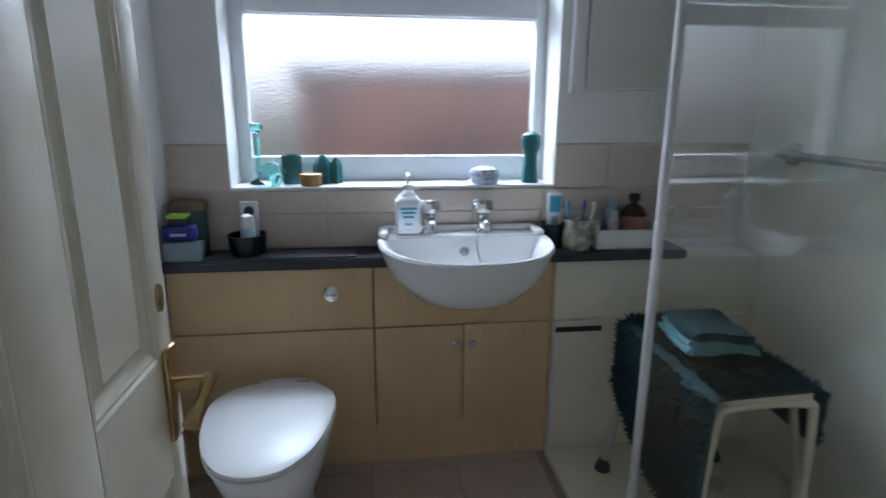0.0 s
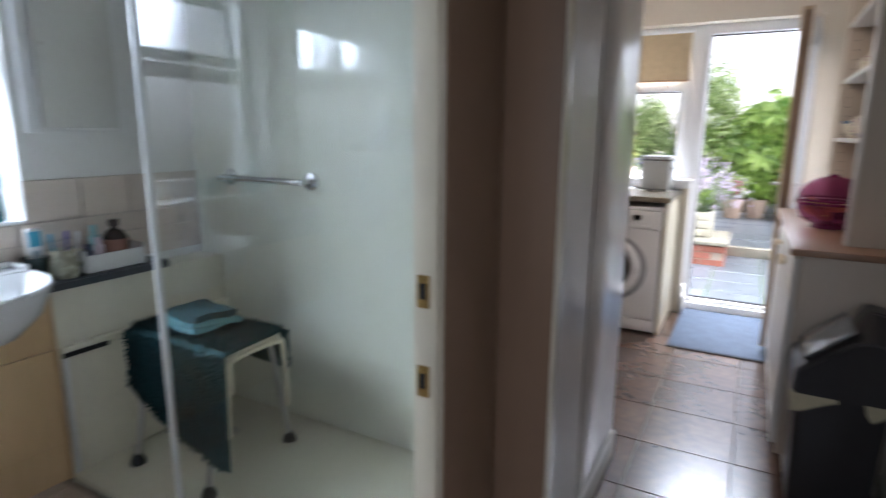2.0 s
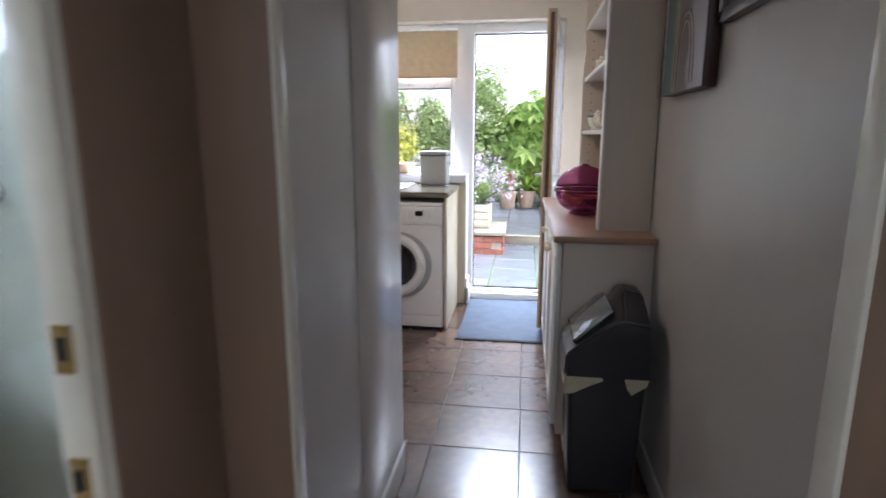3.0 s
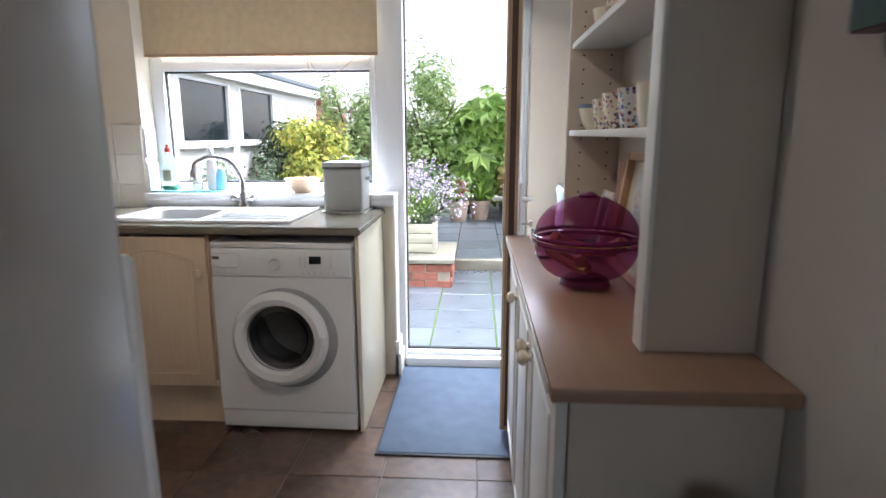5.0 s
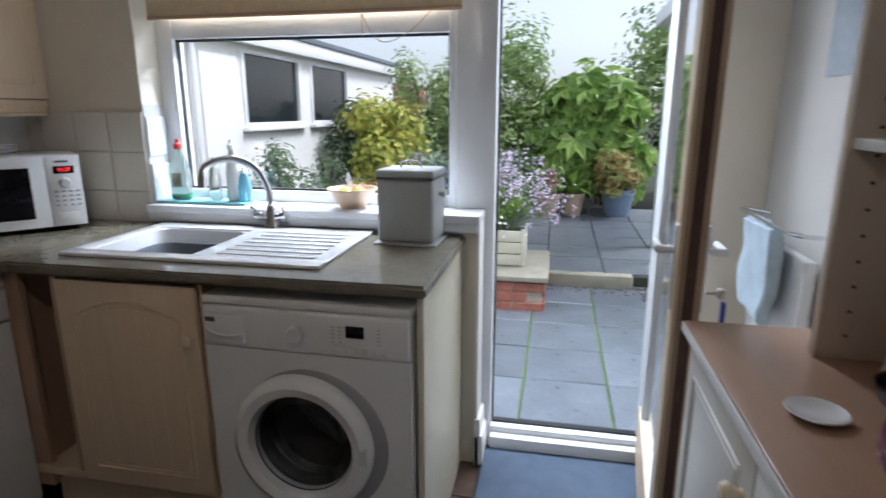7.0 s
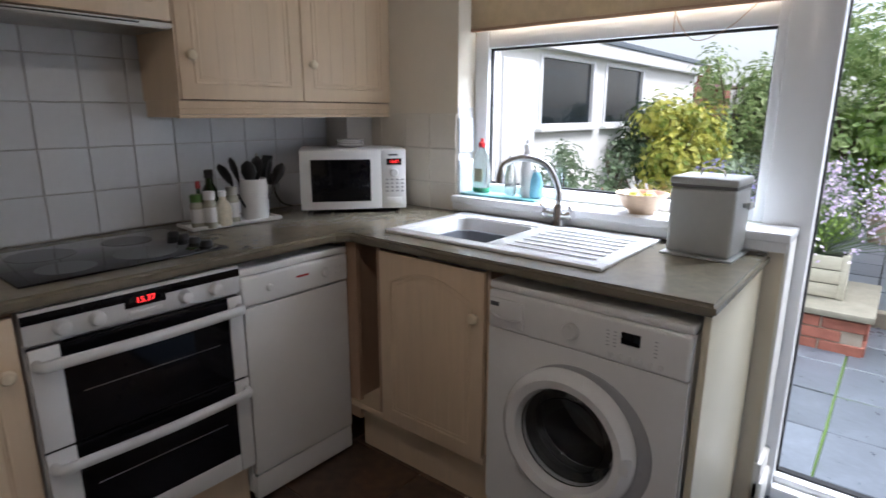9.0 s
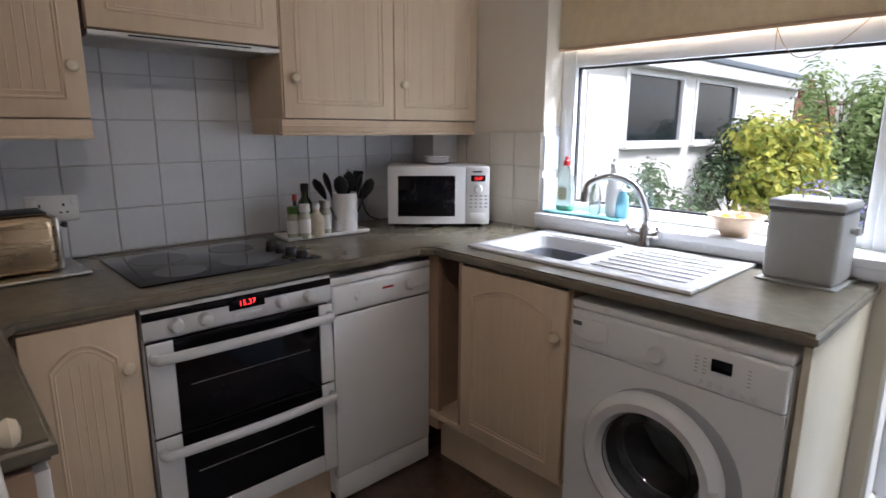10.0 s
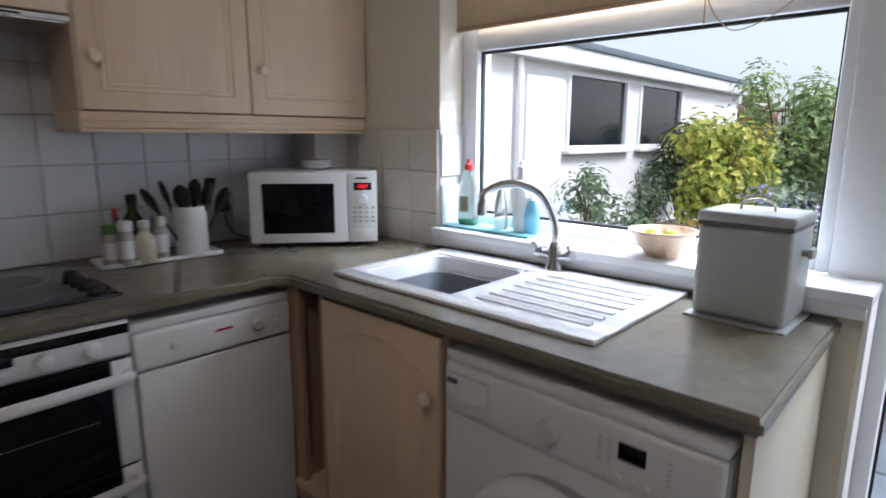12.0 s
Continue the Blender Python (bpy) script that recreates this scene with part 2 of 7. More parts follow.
wall_north = setting("wall_north", B(1.9, XE, YN, 2.15, -0.1, H), M_WALLK, "cream kitchen wall behind the tiled splashback", "wall")
wall_south = setting("wall_south", B(-1.7, XE, -1.10, YS, -0.1, H), M_WALLH, "off-white satin painted hall and kitchen wall", "wall")
w = bmesh.new()
box(w, 1.012, 2.20, -0.045, 0.012, -0.1, H)
box(w, 0.80, 1.012, -0.020, 0.012, -0.1, H)
box(w, -1.7, 0.045, -0.020, 0.012, -0.1, H)
box(w, 0.045, 0.80, -0.020, 0.012, 2.02, H)
wall_hall = setting("wall_hall", w, M_WALLH, "off-white satin wall between hall and bathroom", "wall")
setting("hall_wall_lining", B(1.665, 2.198, -0.0485, -0.0455, 0.112, H - 0.002, 0.003), M_GLOSSW, "white gloss lining at the end of the hall wall", "wall panel")
wall_mid = setting("wall_kitchen_west", B(1.80, 1.90, 0.012, 1.92, -0.1, H), M_WALLK, "wall between kitchen and bathroom", "wall")
w = bmesh.new()
box(w, -0.35, -0.042, 1.85, 2.15, -0.1, H)
box(w, 1.057, 1.90, 1.85, 2.15, -0.1, H)
box(w, -0.042, 1.057, 1.85, 2.15, -0.1, 0.968)
box(w, -0.042, 1.057, 1.85, 2.15, 2.0, H)
wall_bath_n = setting("wall_bathroom_north", w, M_WALL, "pale blue-white bathroom wall round the frosted window", "wall")
wall_bath_w = setting("wall_bathroom_west", B(-0.35, -0.235, 0.012, 1.85, -0.1, H), M_WALL, "white bathroom side wall", "wall")
# unseen wall; the gap left in it is added for the hall fill
w = bmesh.new()
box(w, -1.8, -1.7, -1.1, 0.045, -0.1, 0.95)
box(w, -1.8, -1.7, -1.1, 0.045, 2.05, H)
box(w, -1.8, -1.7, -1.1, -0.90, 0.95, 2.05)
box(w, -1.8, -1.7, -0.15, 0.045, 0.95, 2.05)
wall_west = setting("wall_west", w, M_WALLH, "plain unseen wall closing the hall, opening added for light", "wall")

# ---- kitchen window and garden door ----
XP = 4.565
window = tagged(thing("window_1", "white plastic kitchen window over the sink with garden view", "window", (XP, 0.6, 0.985)), kind="structure")
wy0, wy1 = 0.045 - 0.6, 1.235 - 0.6
f = bmesh.new()
for z0_, z1_ in ((0, 0.045), (0.62, 0.715), (1.02, 1.065)):
    box(f, -0.033, 0.033, wy0 + 0.028, wy1 - 0.068, z0_ + 0.001, z1_ - 0.001, 0.006)
box(f, -0.035, 0.035, wy1 - 0.07, wy1, 0, 1.065, 0.006)
box(f, -0.035, 0.035, wy0, wy0 + 0.03, 0, 1.065, 0.006)
part("window_frame", f, M_UPVC, window)
g = part("pane", B(-0.006, 0.006, wy0 + 0.03, wy1 - 0.07, 0.045, 0.62), M_GLASS, window)
g.visible_shadow = False
g = part("pane", B(-0.006, 0.006, wy0 + 0.03, wy1 - 0.07, 0.715, 1.02), M_GLASS, window)
g.visible_shadow = False
f = bmesh.new()
for a, b_ in ((wy0 + 0.028, wy0 + 0.036), (wy1 - 0.076, wy1 - 0.068)):
    box(f, -0.012, 0.012, a, b_, 0.045, 0.62)
box(f, -0.012, 0.012, wy0 + 0.03, wy1 - 0.07, 0.044, 0.052)
box(f, -0.012, 0.012, wy0 + 0.03, wy1 - 0.07, 0.613, 0.621)
part("gasket", f, M_BLACK, window, "black rubber gasket")
sill = setting("window_sill", box(B(4.36, XP - 0.037, -0.065, 1.233, 0.957, 0.986, 0.006), 4.372, 4.41, -0.055, 1.233, 0.925, 0.957), M_UPVC, "white painted window sill with rounded nose", "sill")

blind = thing("roller_blind", "beige patterned roller blind half drawn over the kitchen window", "blind", (4.50, 0.63, 1.672))
fb = B(-0.001, 0.001, -0.605, 0.605, 0.012, 0.34)
bmesh.ops.subdivide_edges(fb, edges=[e for e in fb.edges if abs(e.verts[0].co.y - e.verts[1].co.y) > 1], cuts=40)
for v in fb.verts:
    v.co.x += 0.002 * math.sin(v.co.y * 26) + 0.001 * math.sin(v.co.y * 71)
part("fabric", fb, M_BLIND, blind)
part("bottom_bar", B(-0.006, 0.006, -0.605, 0.605, 0, 0.014, 0.003), M_UNITIN, blind, "brown hem bar")
part("roller", R((0, -0.61, 0.35), (0, 0.61, 0.35), 0.022), M_UPVC, blind)
part("pull_cord", tube([(-0.01, -0.25, 0.0), (-0.012, -0.28, -0.06), (-0.01, -0.33, -0.1), (-0.012, -0.42, -0.07), (-0.01, -0.5, 0.0)], 0.0016, 6), M_UNITIN, blind, "thin bead cord")
part("pull_cord", tube([(-0.01, -0.25, 0.0), (-0.011, -0.252, -0.08)], 0.0016, 6), M_UNITIN, blind, "thin bead cord")

frame_g = bmesh.new()
box(frame_g, XP - 0.045, XP + 0.045, -0.098, 0.045, 0.0, 2.05, 0.006)
box(frame_g, XP - 0.045, XP + 0.045, -0.735, -0.672, 0.0, 2.05, 0.006)
box(frame_g, XP - 0.045, XP + 0.045, -0.672, -0.098, 1.985, 2.05, 0.006)
door_frame = setting("door_frame", frame_g, M_UPVC, "white plastic frame of the garden door", "door frame")
threshold = setting("threshold", box(B(XP - 0.06, XP + 0.06, -0.672, -0.098, 0.0, 0.06, 0.005), XP - 0.02, XP + 0.05, -0.672, -0.098, 0.06, 0.085, 0.004), M_UPVC, "white plastic door threshold", "threshold")
gask = setting("door_gasket", box(box(B(XP + 0.015, XP + 0.04, -0.104, -0.097, 0.085, 1.985), XP + 0.015, XP + 0.04, -0.672, -0.098, 1.979, 1.986), XP + 0.015, XP + 0.04, -0.672, -0.098, 0.085, 0.093), M_BLACK, "black rubber door seal", "seal")

leaf = thing("garden_door", "open cream plastic garden door with glazed panel and lever handles", "door", (4.50, -0.690, 0.06), 180 - 5.6)
part("leaf_frame", box(box(box(B(0, 0.10, -0.024, 0.024, 0, 1.92, 0.003), 0.65, 0.76, -0.024, 0.024, 0, 1.92, 0.003), 0.10, 0.65, -0.024, 0.024, 0, 0.20, 0.003), 0.10, 0.65, -0.024, 0.024, 1.80, 1.92, 0.003), M_UPVC, leaf)
part("outer_skin", box(B(0.0, 0.76, -0.030, -0.0245, 0, 0.2), 0.66, 0.762, -0.032, -0.0245, 0, 1.92, 0.002), M_UNIT, leaf, "pale wood-look outer face")
pg = part("glass_panel", B(0.10, 0.65, -0.01, 0.01, 0.20, 1.80), M_GLASS, leaf)
pg.visible_shadow = False
part("edge_cap", B(0.7605, 0.7618, -0.0235, 0.0235, 0.001, 1.919), mat("tan_edge", (0.44, 0.32, 0.20), 0.45, vary=0.15, scale=5), leaf, "tan wood-look edge")
part("edge_strip", B(0.762, 0.764, -0.012, 0.010, 0.02, 1.9), mat("brown_lock_rail", (0.09, 0.05, 0.04), 0.5, vary=0.3, scale=20), leaf, "tan brown lock strip on the edge")
lk = bmesh.new()
for zz in (0.35, 0.62, 0.92, 1.25, 1.55):
    box(lk, 0.764, 0.766, -0.011, -0.001, zz, zz + 0.028, 0.001)
part("lock_plate", lk, mat("dull_brass", (0.16, 0.12, 0.07), 0.6, 1.0, vary=0.3), leaf, "dull worn brass lock plates")
for s, nm in ((-1, "outer_handle"), (1, "inner_handle")):
    h = bmesh.new()
    box(h, 0.695, 0.725, s * 0.032 - 0.006, s * 0.032 + 0.006, 0.83, 1.03, 0.004)
    rod(h, (0.71, s * 0.03, 0.97), (0.71, s * 0.075, 0.97), 0.009)
    rod(h, (0.715, s * 0.07, 0.97), (0.60, s * 0.07, 0.965), 0.010, 0.008)
    part(nm, h, M_UPVC, leaf, "cream lever handle")
key = thing("key_with_fob", "key with dark blue fob hanging in the garden door lock", "key", (3.80, -0.660, 0.93))
part("key", box(R((0, 0.03, 0), (0, -0.03, 0), 0.004), -0.010, 0.010, -0.045, -0.03, -0.012, 0.012, 0.003), M_STEEL, key)
part("fob", B(-0.011, 0.011, -0.048, -0.040, -0.085, -0.02, 0.003), mat("blue_plastic", (0.01, 0.03, 0.22), 0.4), key, "dark blue plastic fob")

mat_ = thing("door_mat", "blue-grey ribbed door mat before the garden door", "mat", (4.08, -0.375, 0.0))
mb = B(-0.45, 0.45, -0.29, 0.29, 0.002, 0.012, 0.004)
part("rug_body", mb, M_MAT, mat_)
part("edging", box(box(box(B(-0.462, -0.45, -0.30, 0.30, 0.001, 0.008), 0.45, 0.462, -0.30, 0.30, 0.001, 0.008), -0.45, 0.45, 0.29, 0.30, 0.001, 0.008), -0.45, 0.45, -0.30, -0.29, 0.001, 0.008), M_BLACK, mat_, "dark rubber edging")

sk = bmesh.new()
box(sk, 4.385, 4.53, -0.075, -0.05, 0, 0.20, 0.006)
box(sk, 4.385, 4.53, -0.085, -0.05, 0, 0.13, 0.006)
box(sk, 4.39, 4.52, -0.062, -0.05, 0.2, 0.955, 0.002)
setting("baseboard_pier", sk, M_WALL, "white skirting and lining on the pier beside the garden door", "baseboard")


# ---- fitted units ----
def knob(parent, at, axis):
    """A turned knob that stands out along the axis."""
    b = lathe([(0.010, 0), (0.008, 0.008), (0.016, 0.014), (0.019, 0.022), (0.014, 0.031), (0.004, 0.034)], 16)
    q = Vector(axis).to_track_quat("Z", "Y").to_matrix().to_4x4()
    bmesh.ops.transform(b, matrix=Matrix.Translation(at) @ q, verts=b.verts)
    return part("knob", b, M_KNOB, parent, "round cream knob")


def panel_door(w, h, arch=False, grooves=True, t=0.02):
    """A framed door in the xz plane, front towards -y, lower left corner at the origin."""
    bm = bmesh.new()
    st = 0.055
    box(bm, 0, w, 0, t, 0, h, 0.003)
    # raised lip round a sunk field
    x0, x1, z0, z1 = st, w - st, st, h - st
    top = []
    for i in range(13):
        u = i / 12
        z = z1 - (0.05 * (1 - math.sin(math.pi * u)) ** 1.0 if arch else 0)
        top.append((x0 + (x1 - x0) * u, z))
    line = [(x0, z0)] + top + [(x1, z0), (x0, z0)]
    for (ax, az), (bx, bz) in zip(line, line[1:]):
        d = Vector((bx - ax, 0, bz - az))
        if d.length < 1e-4:
            continue
        rod(bm, (ax, 0.001, az), (bx, 0.001, bz), 0.005, 0.005, 6)
        cx, cz = (x0 + x1) / 2, (z0 + z1) / 2
        k = 0.9
        rod(bm, (cx + (ax - cx) * k, 0.0015, cz + (az - cz) * 0.95), (cx + (bx - cx) * k, 0.0015, cz + (bz - cz) * 0.95), 0.0035, 0.0035, 6)
    if grooves:
        m = 5
        for i in range(1, m):
            x = x0 + 0.02 + (x1 - x0 - 0.04) * i / m
            rod(bm, (x, 0.0012, z0 + 0.02), (x, 0.0012, z1 - (0.045 if arch else 0.02)), 0.0022, 0.0022, 5)
    return bm


def place(bm, m):
    bmesh.ops.transform(bm, matrix=m, verts=bm.verts)
    return bm


FN = 1.295      # front of the north carcasses
# west corner base unit beside the oven
u = thing("base_cabinet", "cream wood-grain base cabinet with arched panel door", "cabinet", (2.50, FN, 0))
part("carcass", B(0.0, 0.265, 0.012, 0.58, 0.15, 0.872), M_UNITIN, u)
dr = part("door", place(panel_door(0.255, 0.70, True), pose(0.004, -0.012, 0.165)), M_UNIT, u)
knob(dr, (0.225, -0.012, 0.73), (0, -1, 0))
part("plinth", B(0, 0.265, 0.05, 0.066, 0, 0.15), M_UNIT, u)

# west run, seen end on
u = thing("base_cabinet", "white base cabinet at the end of the worktop with round knob", "cabinet", (2.452, 0.61, 0))
part("carcass", B(-0.56, -0.002, 0.0, 0.66, 0.15, 0.872), M_UNITIN, u)
d = panel_door(0.60, 0.70, True)
place(d, Matrix.Translation((0.018, 0.61, 0.165)) @ pose(0, 0, 0, 0, 0, 90) @ pose(-0.60, 0, 0))
dd = part("door", d, M_DRESSW, u)
knob(dd, (0.018, 0.06, 0.74), (1, 0, 0))
part("plinth", B(-0.06, -0.045, 0.0, 0.66, 0, 0.15), M_UNIT, u)

# oven
ov = thing("double_oven", "white built-under double oven with black glass doors", "oven", (2.77, 1.285, 0.0))
part("housing", B(0.0, 0.58, 0.02, 0.57, 0.16, 0.872), M_WHITE, ov)
part("control_panel", box(B(0.0, 0.578, -0.004, 0.02, 0.785, 0.868, 0.003), 0, 0.578, -0.001, 0.02, 0.84, 0.872), M_WHITEP, ov)
part("vent_strip", B(0.0, 0.578, -0.006, -0.003, 0.838, 0.862, 0.001), M_BLACKG, ov, "black strip above the knobs")
part("display", B(0.235, 0.345, -0.008, -0.004, 0.820, 0.858, 0.001), M_BLACKG, ov)
part("button_strip", B(0.245, 0.335, -0.0075, -0.004, 0.798, 0.810, 0.002), M_WHITE, ov, "raised white button strip")


def glow(name, colour, power):
    m = bpy.data.materials.new(name)
    m.use_nodes = True
    p = m.node_tree.nodes["Principled BSDF"]
    p.inputs["Base Color"].default_value = (*colour, 1)
    p.inputs["Emission Color"].default_value, p.inputs["Emission Strength"].default_value = (*colour, 1), power
    return m


M_RED = glow("red_led_digits", (1.0, 0.03, 0.03), 2.2)


def digits(name, text, size, m, parent):
    c = bpy.data.curves.new(name, "FONT")
    c.body, c.size, c.extrude, c.align_x, c.align_y = text, size, 0.0004, "CENTER", "CENTER"
    tmp = bpy.data.objects.new(name, c)
    scene.collection.objects.link(tmp)
    bpy.context.view_layer.update()
    me = bpy.data.meshes.new_from_object(tmp.evaluated_get(bpy.context.evaluated_depsgraph_get()))
    bpy.data.objects.remove(tmp)
    me.materials.clear()
    return me


def writing(name, text, size, m, parent, material, label=""):
    me = digits(name, text, size, m, parent)
    me.materials.append(material)
    o = new(name, me)
    o.parent = parent
    o.matrix_basis = m
    return tagged(o, label)


writing("clock_digits", "15.37", 0.024, pose(0.29, -0.0088, 0.838, 90, 0, 0), ov, M_RED, "red clock digits")
for x in (0.085, 0.165, 0.40, 0.495):
    part("knob", place(lathe([(0.021, 0), (0.020, 0.008), (0.016, 0.022), (0.013, 0.024)], 18), pose(x, -0.004, 0.815, 90)), M_WHITEP, ov, "white round control knob")
for z0, z1, nm, foot in ((0.500, 0.776, "upper_door", 0.0), (0.17, 0.493, "lower_door", 0.062)):
    d = part(nm, B(0.006, 0.572, -0.004, 0.018, z0 + 0.002, z1 - 0.002, 0.003), M_BLACK, ov, "black inner door frame")
    part("door_stile", B(0.002, 0.072, -0.013, -0.004, z0, z1, 0.003), M_WHITE, d, "white door stile")
    part("door_stile", B(0.528, 0.576, -0.013, -0.004, z0, z1, 0.003), M_WHITE, d, "white door stile")
    if foot:
        part("bottom_rail", B(0.073, 0.527, -0.0125, -0.004, z0, z0 + foot, 0.003), M_WHITE, d, "white bottom rail")
    part("glass", B(0.073, 0.527, -0.010, -0.0042, z0 + foot + 0.001, z1 - 0.001), M_BLACKG, d, "black oven glass")
    zc = z1 - 0.040
    hb = tube([(0.018, -0.006, zc), (0.020, -0.034, zc), (0.060, -0.044, zc + 0.001), (0.29, -0.056, zc + 0.002), (0.52, -0.044, zc + 0.001), (0.560, -0.034, zc), (0.562, -0.006, zc)], 0.0125, 10, 6)
    for v in hb.verts:
        v.co.z = zc + (v.co.z - zc) * 1.25
    part("handle", hb, M_WHITEP, d, "curved white bar handle")
    zm = z0 + foot + (z1 - z0 - foot) * 0.48
    part("rack_line", R((0.11, -0.0103, zm), (0.49, -0.0103, zm), 0.0011, 0.0011, 5), M_STEEL, d, "wire rack edge")
part("plinth", B(0, 0.58, 0.05, 0.065, 0, 0.155), M_UNIT, ov)

# dishwasher
dw = thing("dishwasher", "slim white dishwasher with dial controls", "dishwasher", (3.352, 1.278, 0.0))
part("body", B(0.0, 0.445, 0.03, 0.58, 0.03, 0.85, 0.004), M_WHITE, dw)
part("control_panel", B(0.002, 0.443, 0.0, 0.035, 0.725, 0.825, 0.010, 3), M_WHITE, dw)
part("top_lip", B(0.0, 0.445, 0.008, 0.06, 0.828, 0.852, 0.003), M_WHITE, dw)
part("door", B(0.004, 0.441, 0.006, 0.035, 0.11, 0.720, 0.006), M_WHITE, dw)
part("kick_plate", B(0.004, 0.441, 0.012, 0.04, 0.012, 0.105, 0.004), M_WHITE, dw)
for x, r in ((0.10, 0.013), (0.335, 0.019)):
    part("dial", place(lathe([(r, 0), (r * 0.95, 0.006), (r * 0.7, 0.012)], 16), pose(x, 0.001, 0.775, 90)), M_WHITEP, dw)
bt = bmesh.new()
for i in range(3):
    for j in range(2):
        rod(bt, (0.385 + 0.02 * i, 0.003, 0.765 + 0.02 * j), (0.385 + 0.02 * i, -0.003, 0.765 + 0.02 * j), 0.005, 0.004, 8)
part("buttons", bt, M_WHITEP, dw)
part("maker_bar", B(0.21, 0.26, -0.001, 0.003, 0.782, 0.789), mat("red_print", (0.45, 0.02, 0.02), 0.5), dw, "small red printed bar")

# sink cupboard
FE = 3.80
cs = thing("sink_cabinet", "cream sink base cabinet with arched door beside an open corner", "cabinet", (FE, 0.64, 0))
part("side_panel", B(0.012, 0.58, 0.0, 0.018, 0.15, 0.872), M_UNIT, cs)
part("bottom_shelf", B(-0.012, 0.58, 0.0, 0.64, 0.205, 0.228), M_UNIT, cs)
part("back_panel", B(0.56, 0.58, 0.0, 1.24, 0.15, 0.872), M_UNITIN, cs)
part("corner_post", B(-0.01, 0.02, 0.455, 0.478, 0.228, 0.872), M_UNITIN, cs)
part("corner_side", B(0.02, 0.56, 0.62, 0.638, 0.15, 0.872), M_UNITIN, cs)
d = panel_door(0.455, 0.66, True)
place(d, Matrix.Translation((-0.014, 0.462, 0.205)) @ pose(0, 0, 0, 0, 0, -90))
dd = part("door", d, M_UNIT, cs)
knob(dd, (-0.012, 0.035, 0.715), (-1, 0, 0))
part("plinth", B(0.055, 0.07, 0.0, 0.64, 0, 0.20), M_UNIT, cs)
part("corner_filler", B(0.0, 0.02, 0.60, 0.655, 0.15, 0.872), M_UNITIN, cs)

ep = thing("end_panel", "cream end panel at the open end of the worktop", "panel", (3.80, 0.010, 0))
part("board", B(0, 0.605, -0.008, 0.010, 0, 0.876, 0.002), mat("cream_end_panel", (0.68, 0.62, 0.47), 0.35, vary=0.05), ep)

# washing machine
wm = thing("washing_machine", "white front-loading washing machine with dark porthole", "washing machine", (3.785, 0.33, 0.0), -1.2)


def turned(profile, seg=48):
    """An open turned surface from (radius, height) pairs."""
    bm = bmesh.new()
    rs = [[bm.verts.new((r * math.cos(2 * math.pi * i / seg), r * math.sin(2 * math.pi * i / seg), z)) for i in range(seg)] for r, z in profile]
    for a, c_ in zip(rs, rs[1:]):
        for i in range(seg):
            bm.faces.new((a[i], a[(i + 1) % seg], c_[(i + 1) % seg], c_[i]))
    bmesh.ops.recalc_face_normals(bm, faces=bm.faces)
    return bm


def holed_plate(hw_, z0, z1, cy, cz, r, x0, x1, n=64):
    """An upright plate with a round hole; its front lies at x0."""
    bm = bmesh.new()
    rim, edge = [], []
    for i in range(n):
        a = 2 * math.pi * i / n
        c_, s_ = math.cos(a), math.sin(a)
        k = min(((hw_ - cy) if c_ > 0 else (hw_ + cy)) / max(abs(c_), 1e-6), ((z1 - cz) if s_ > 0 else (cz - z0)) / max(abs(s_), 1e-6))
        rim.append((cy + r * c_, cz + r * s_))
        edge.append([cy + k * c_, cz + k * s_])
    for q in ((-hw_, z0), (hw_, z0), (hw_, z1), (-hw_, z1)):
        near_ = min(edge, key=lambda e: (e[0] - q[0]) ** 2 + (e[1] - q[1]) ** 2)
        near_[0], near_[1] = q
    loops = [[bm.verts.new((x, y, z)) for y, z in pts] for x, pts in ((x1, edge), (x0, edge), (x0, rim), (x1, rim))]
    for a, c_ in zip(loops, loops[1:]):
        for i in range(n):
            bm.faces.new((a[i], a[(i + 1) % n], c_[(i + 1) % n], c_[i]))
    bmesh.ops.recalc_face_normals(bm, faces=bm.faces)
    return bm


bdy = B(0.53, 0.55, -0.30, 0.30, 0.012, 0.82)
box(bdy, 0.021, 0.53, -0.30, -0.288, 0.012, 0.82)
box(bdy, 0.021, 0.53, 0.288, 0.30, 0.012, 0.82)
box(bdy, 0.021, 0.53, -0.288, 0.288, 0.012, 0.025)
part("body", bdy, M_WHITE, wm)
part("top_panel", B(0.0, 0.55, -0.30, 0.30, 0.822, 0.848, 0.008), M_WHITE, wm)
part("control_panel", B(-0.006, 0.02, -0.298, 0.298, 0.700, 0.8215, 0.010, 3), M_WHITE, wm)
part("front", holed_plate(0.298, 0.10, 0.6995, 0.012, 0.435, 0.160, 0.0, 0.02), M_WHITE, wm)
part("kick_strip", B(0.004, 0.02, -0.298, 0.298, 0.016, 0.095, 0.004), M_WHITE, wm)
for y in (-0.26, 0.26):
    for x in (0.06, 0.5):
        part("foot", R((x, y, 0.0), (x, y, 0.02), 0.018), M_BLACK, wm)
C = pose(0.0, 0.012, 0.435, 0, -90, 0)
part("porthole_ring", place(turned([(0.205, 0.0), (0.208, 0.02), (0.200, 0.038), (0.182, 0.050), (0.156, 0.042), (0.145, 0.014), (0.143, 0.0)]), C), M_WHITE, wm, "white door ring")
# no recess is cut here; the ring's grey paints the shade round the door
part("porthole_shade", place(turned([(0.222, 0.0), (0.222, 0.006), (0.212, 0.010), (0.165, 0.010)]), pose(0.003, -0.010, 0.432, 0, -90, 0)), mat("grey_recess_shade", (0.36, 0.36, 0.37), 0.4), wm, "flat grey ring, its colour standing in for recess shade")
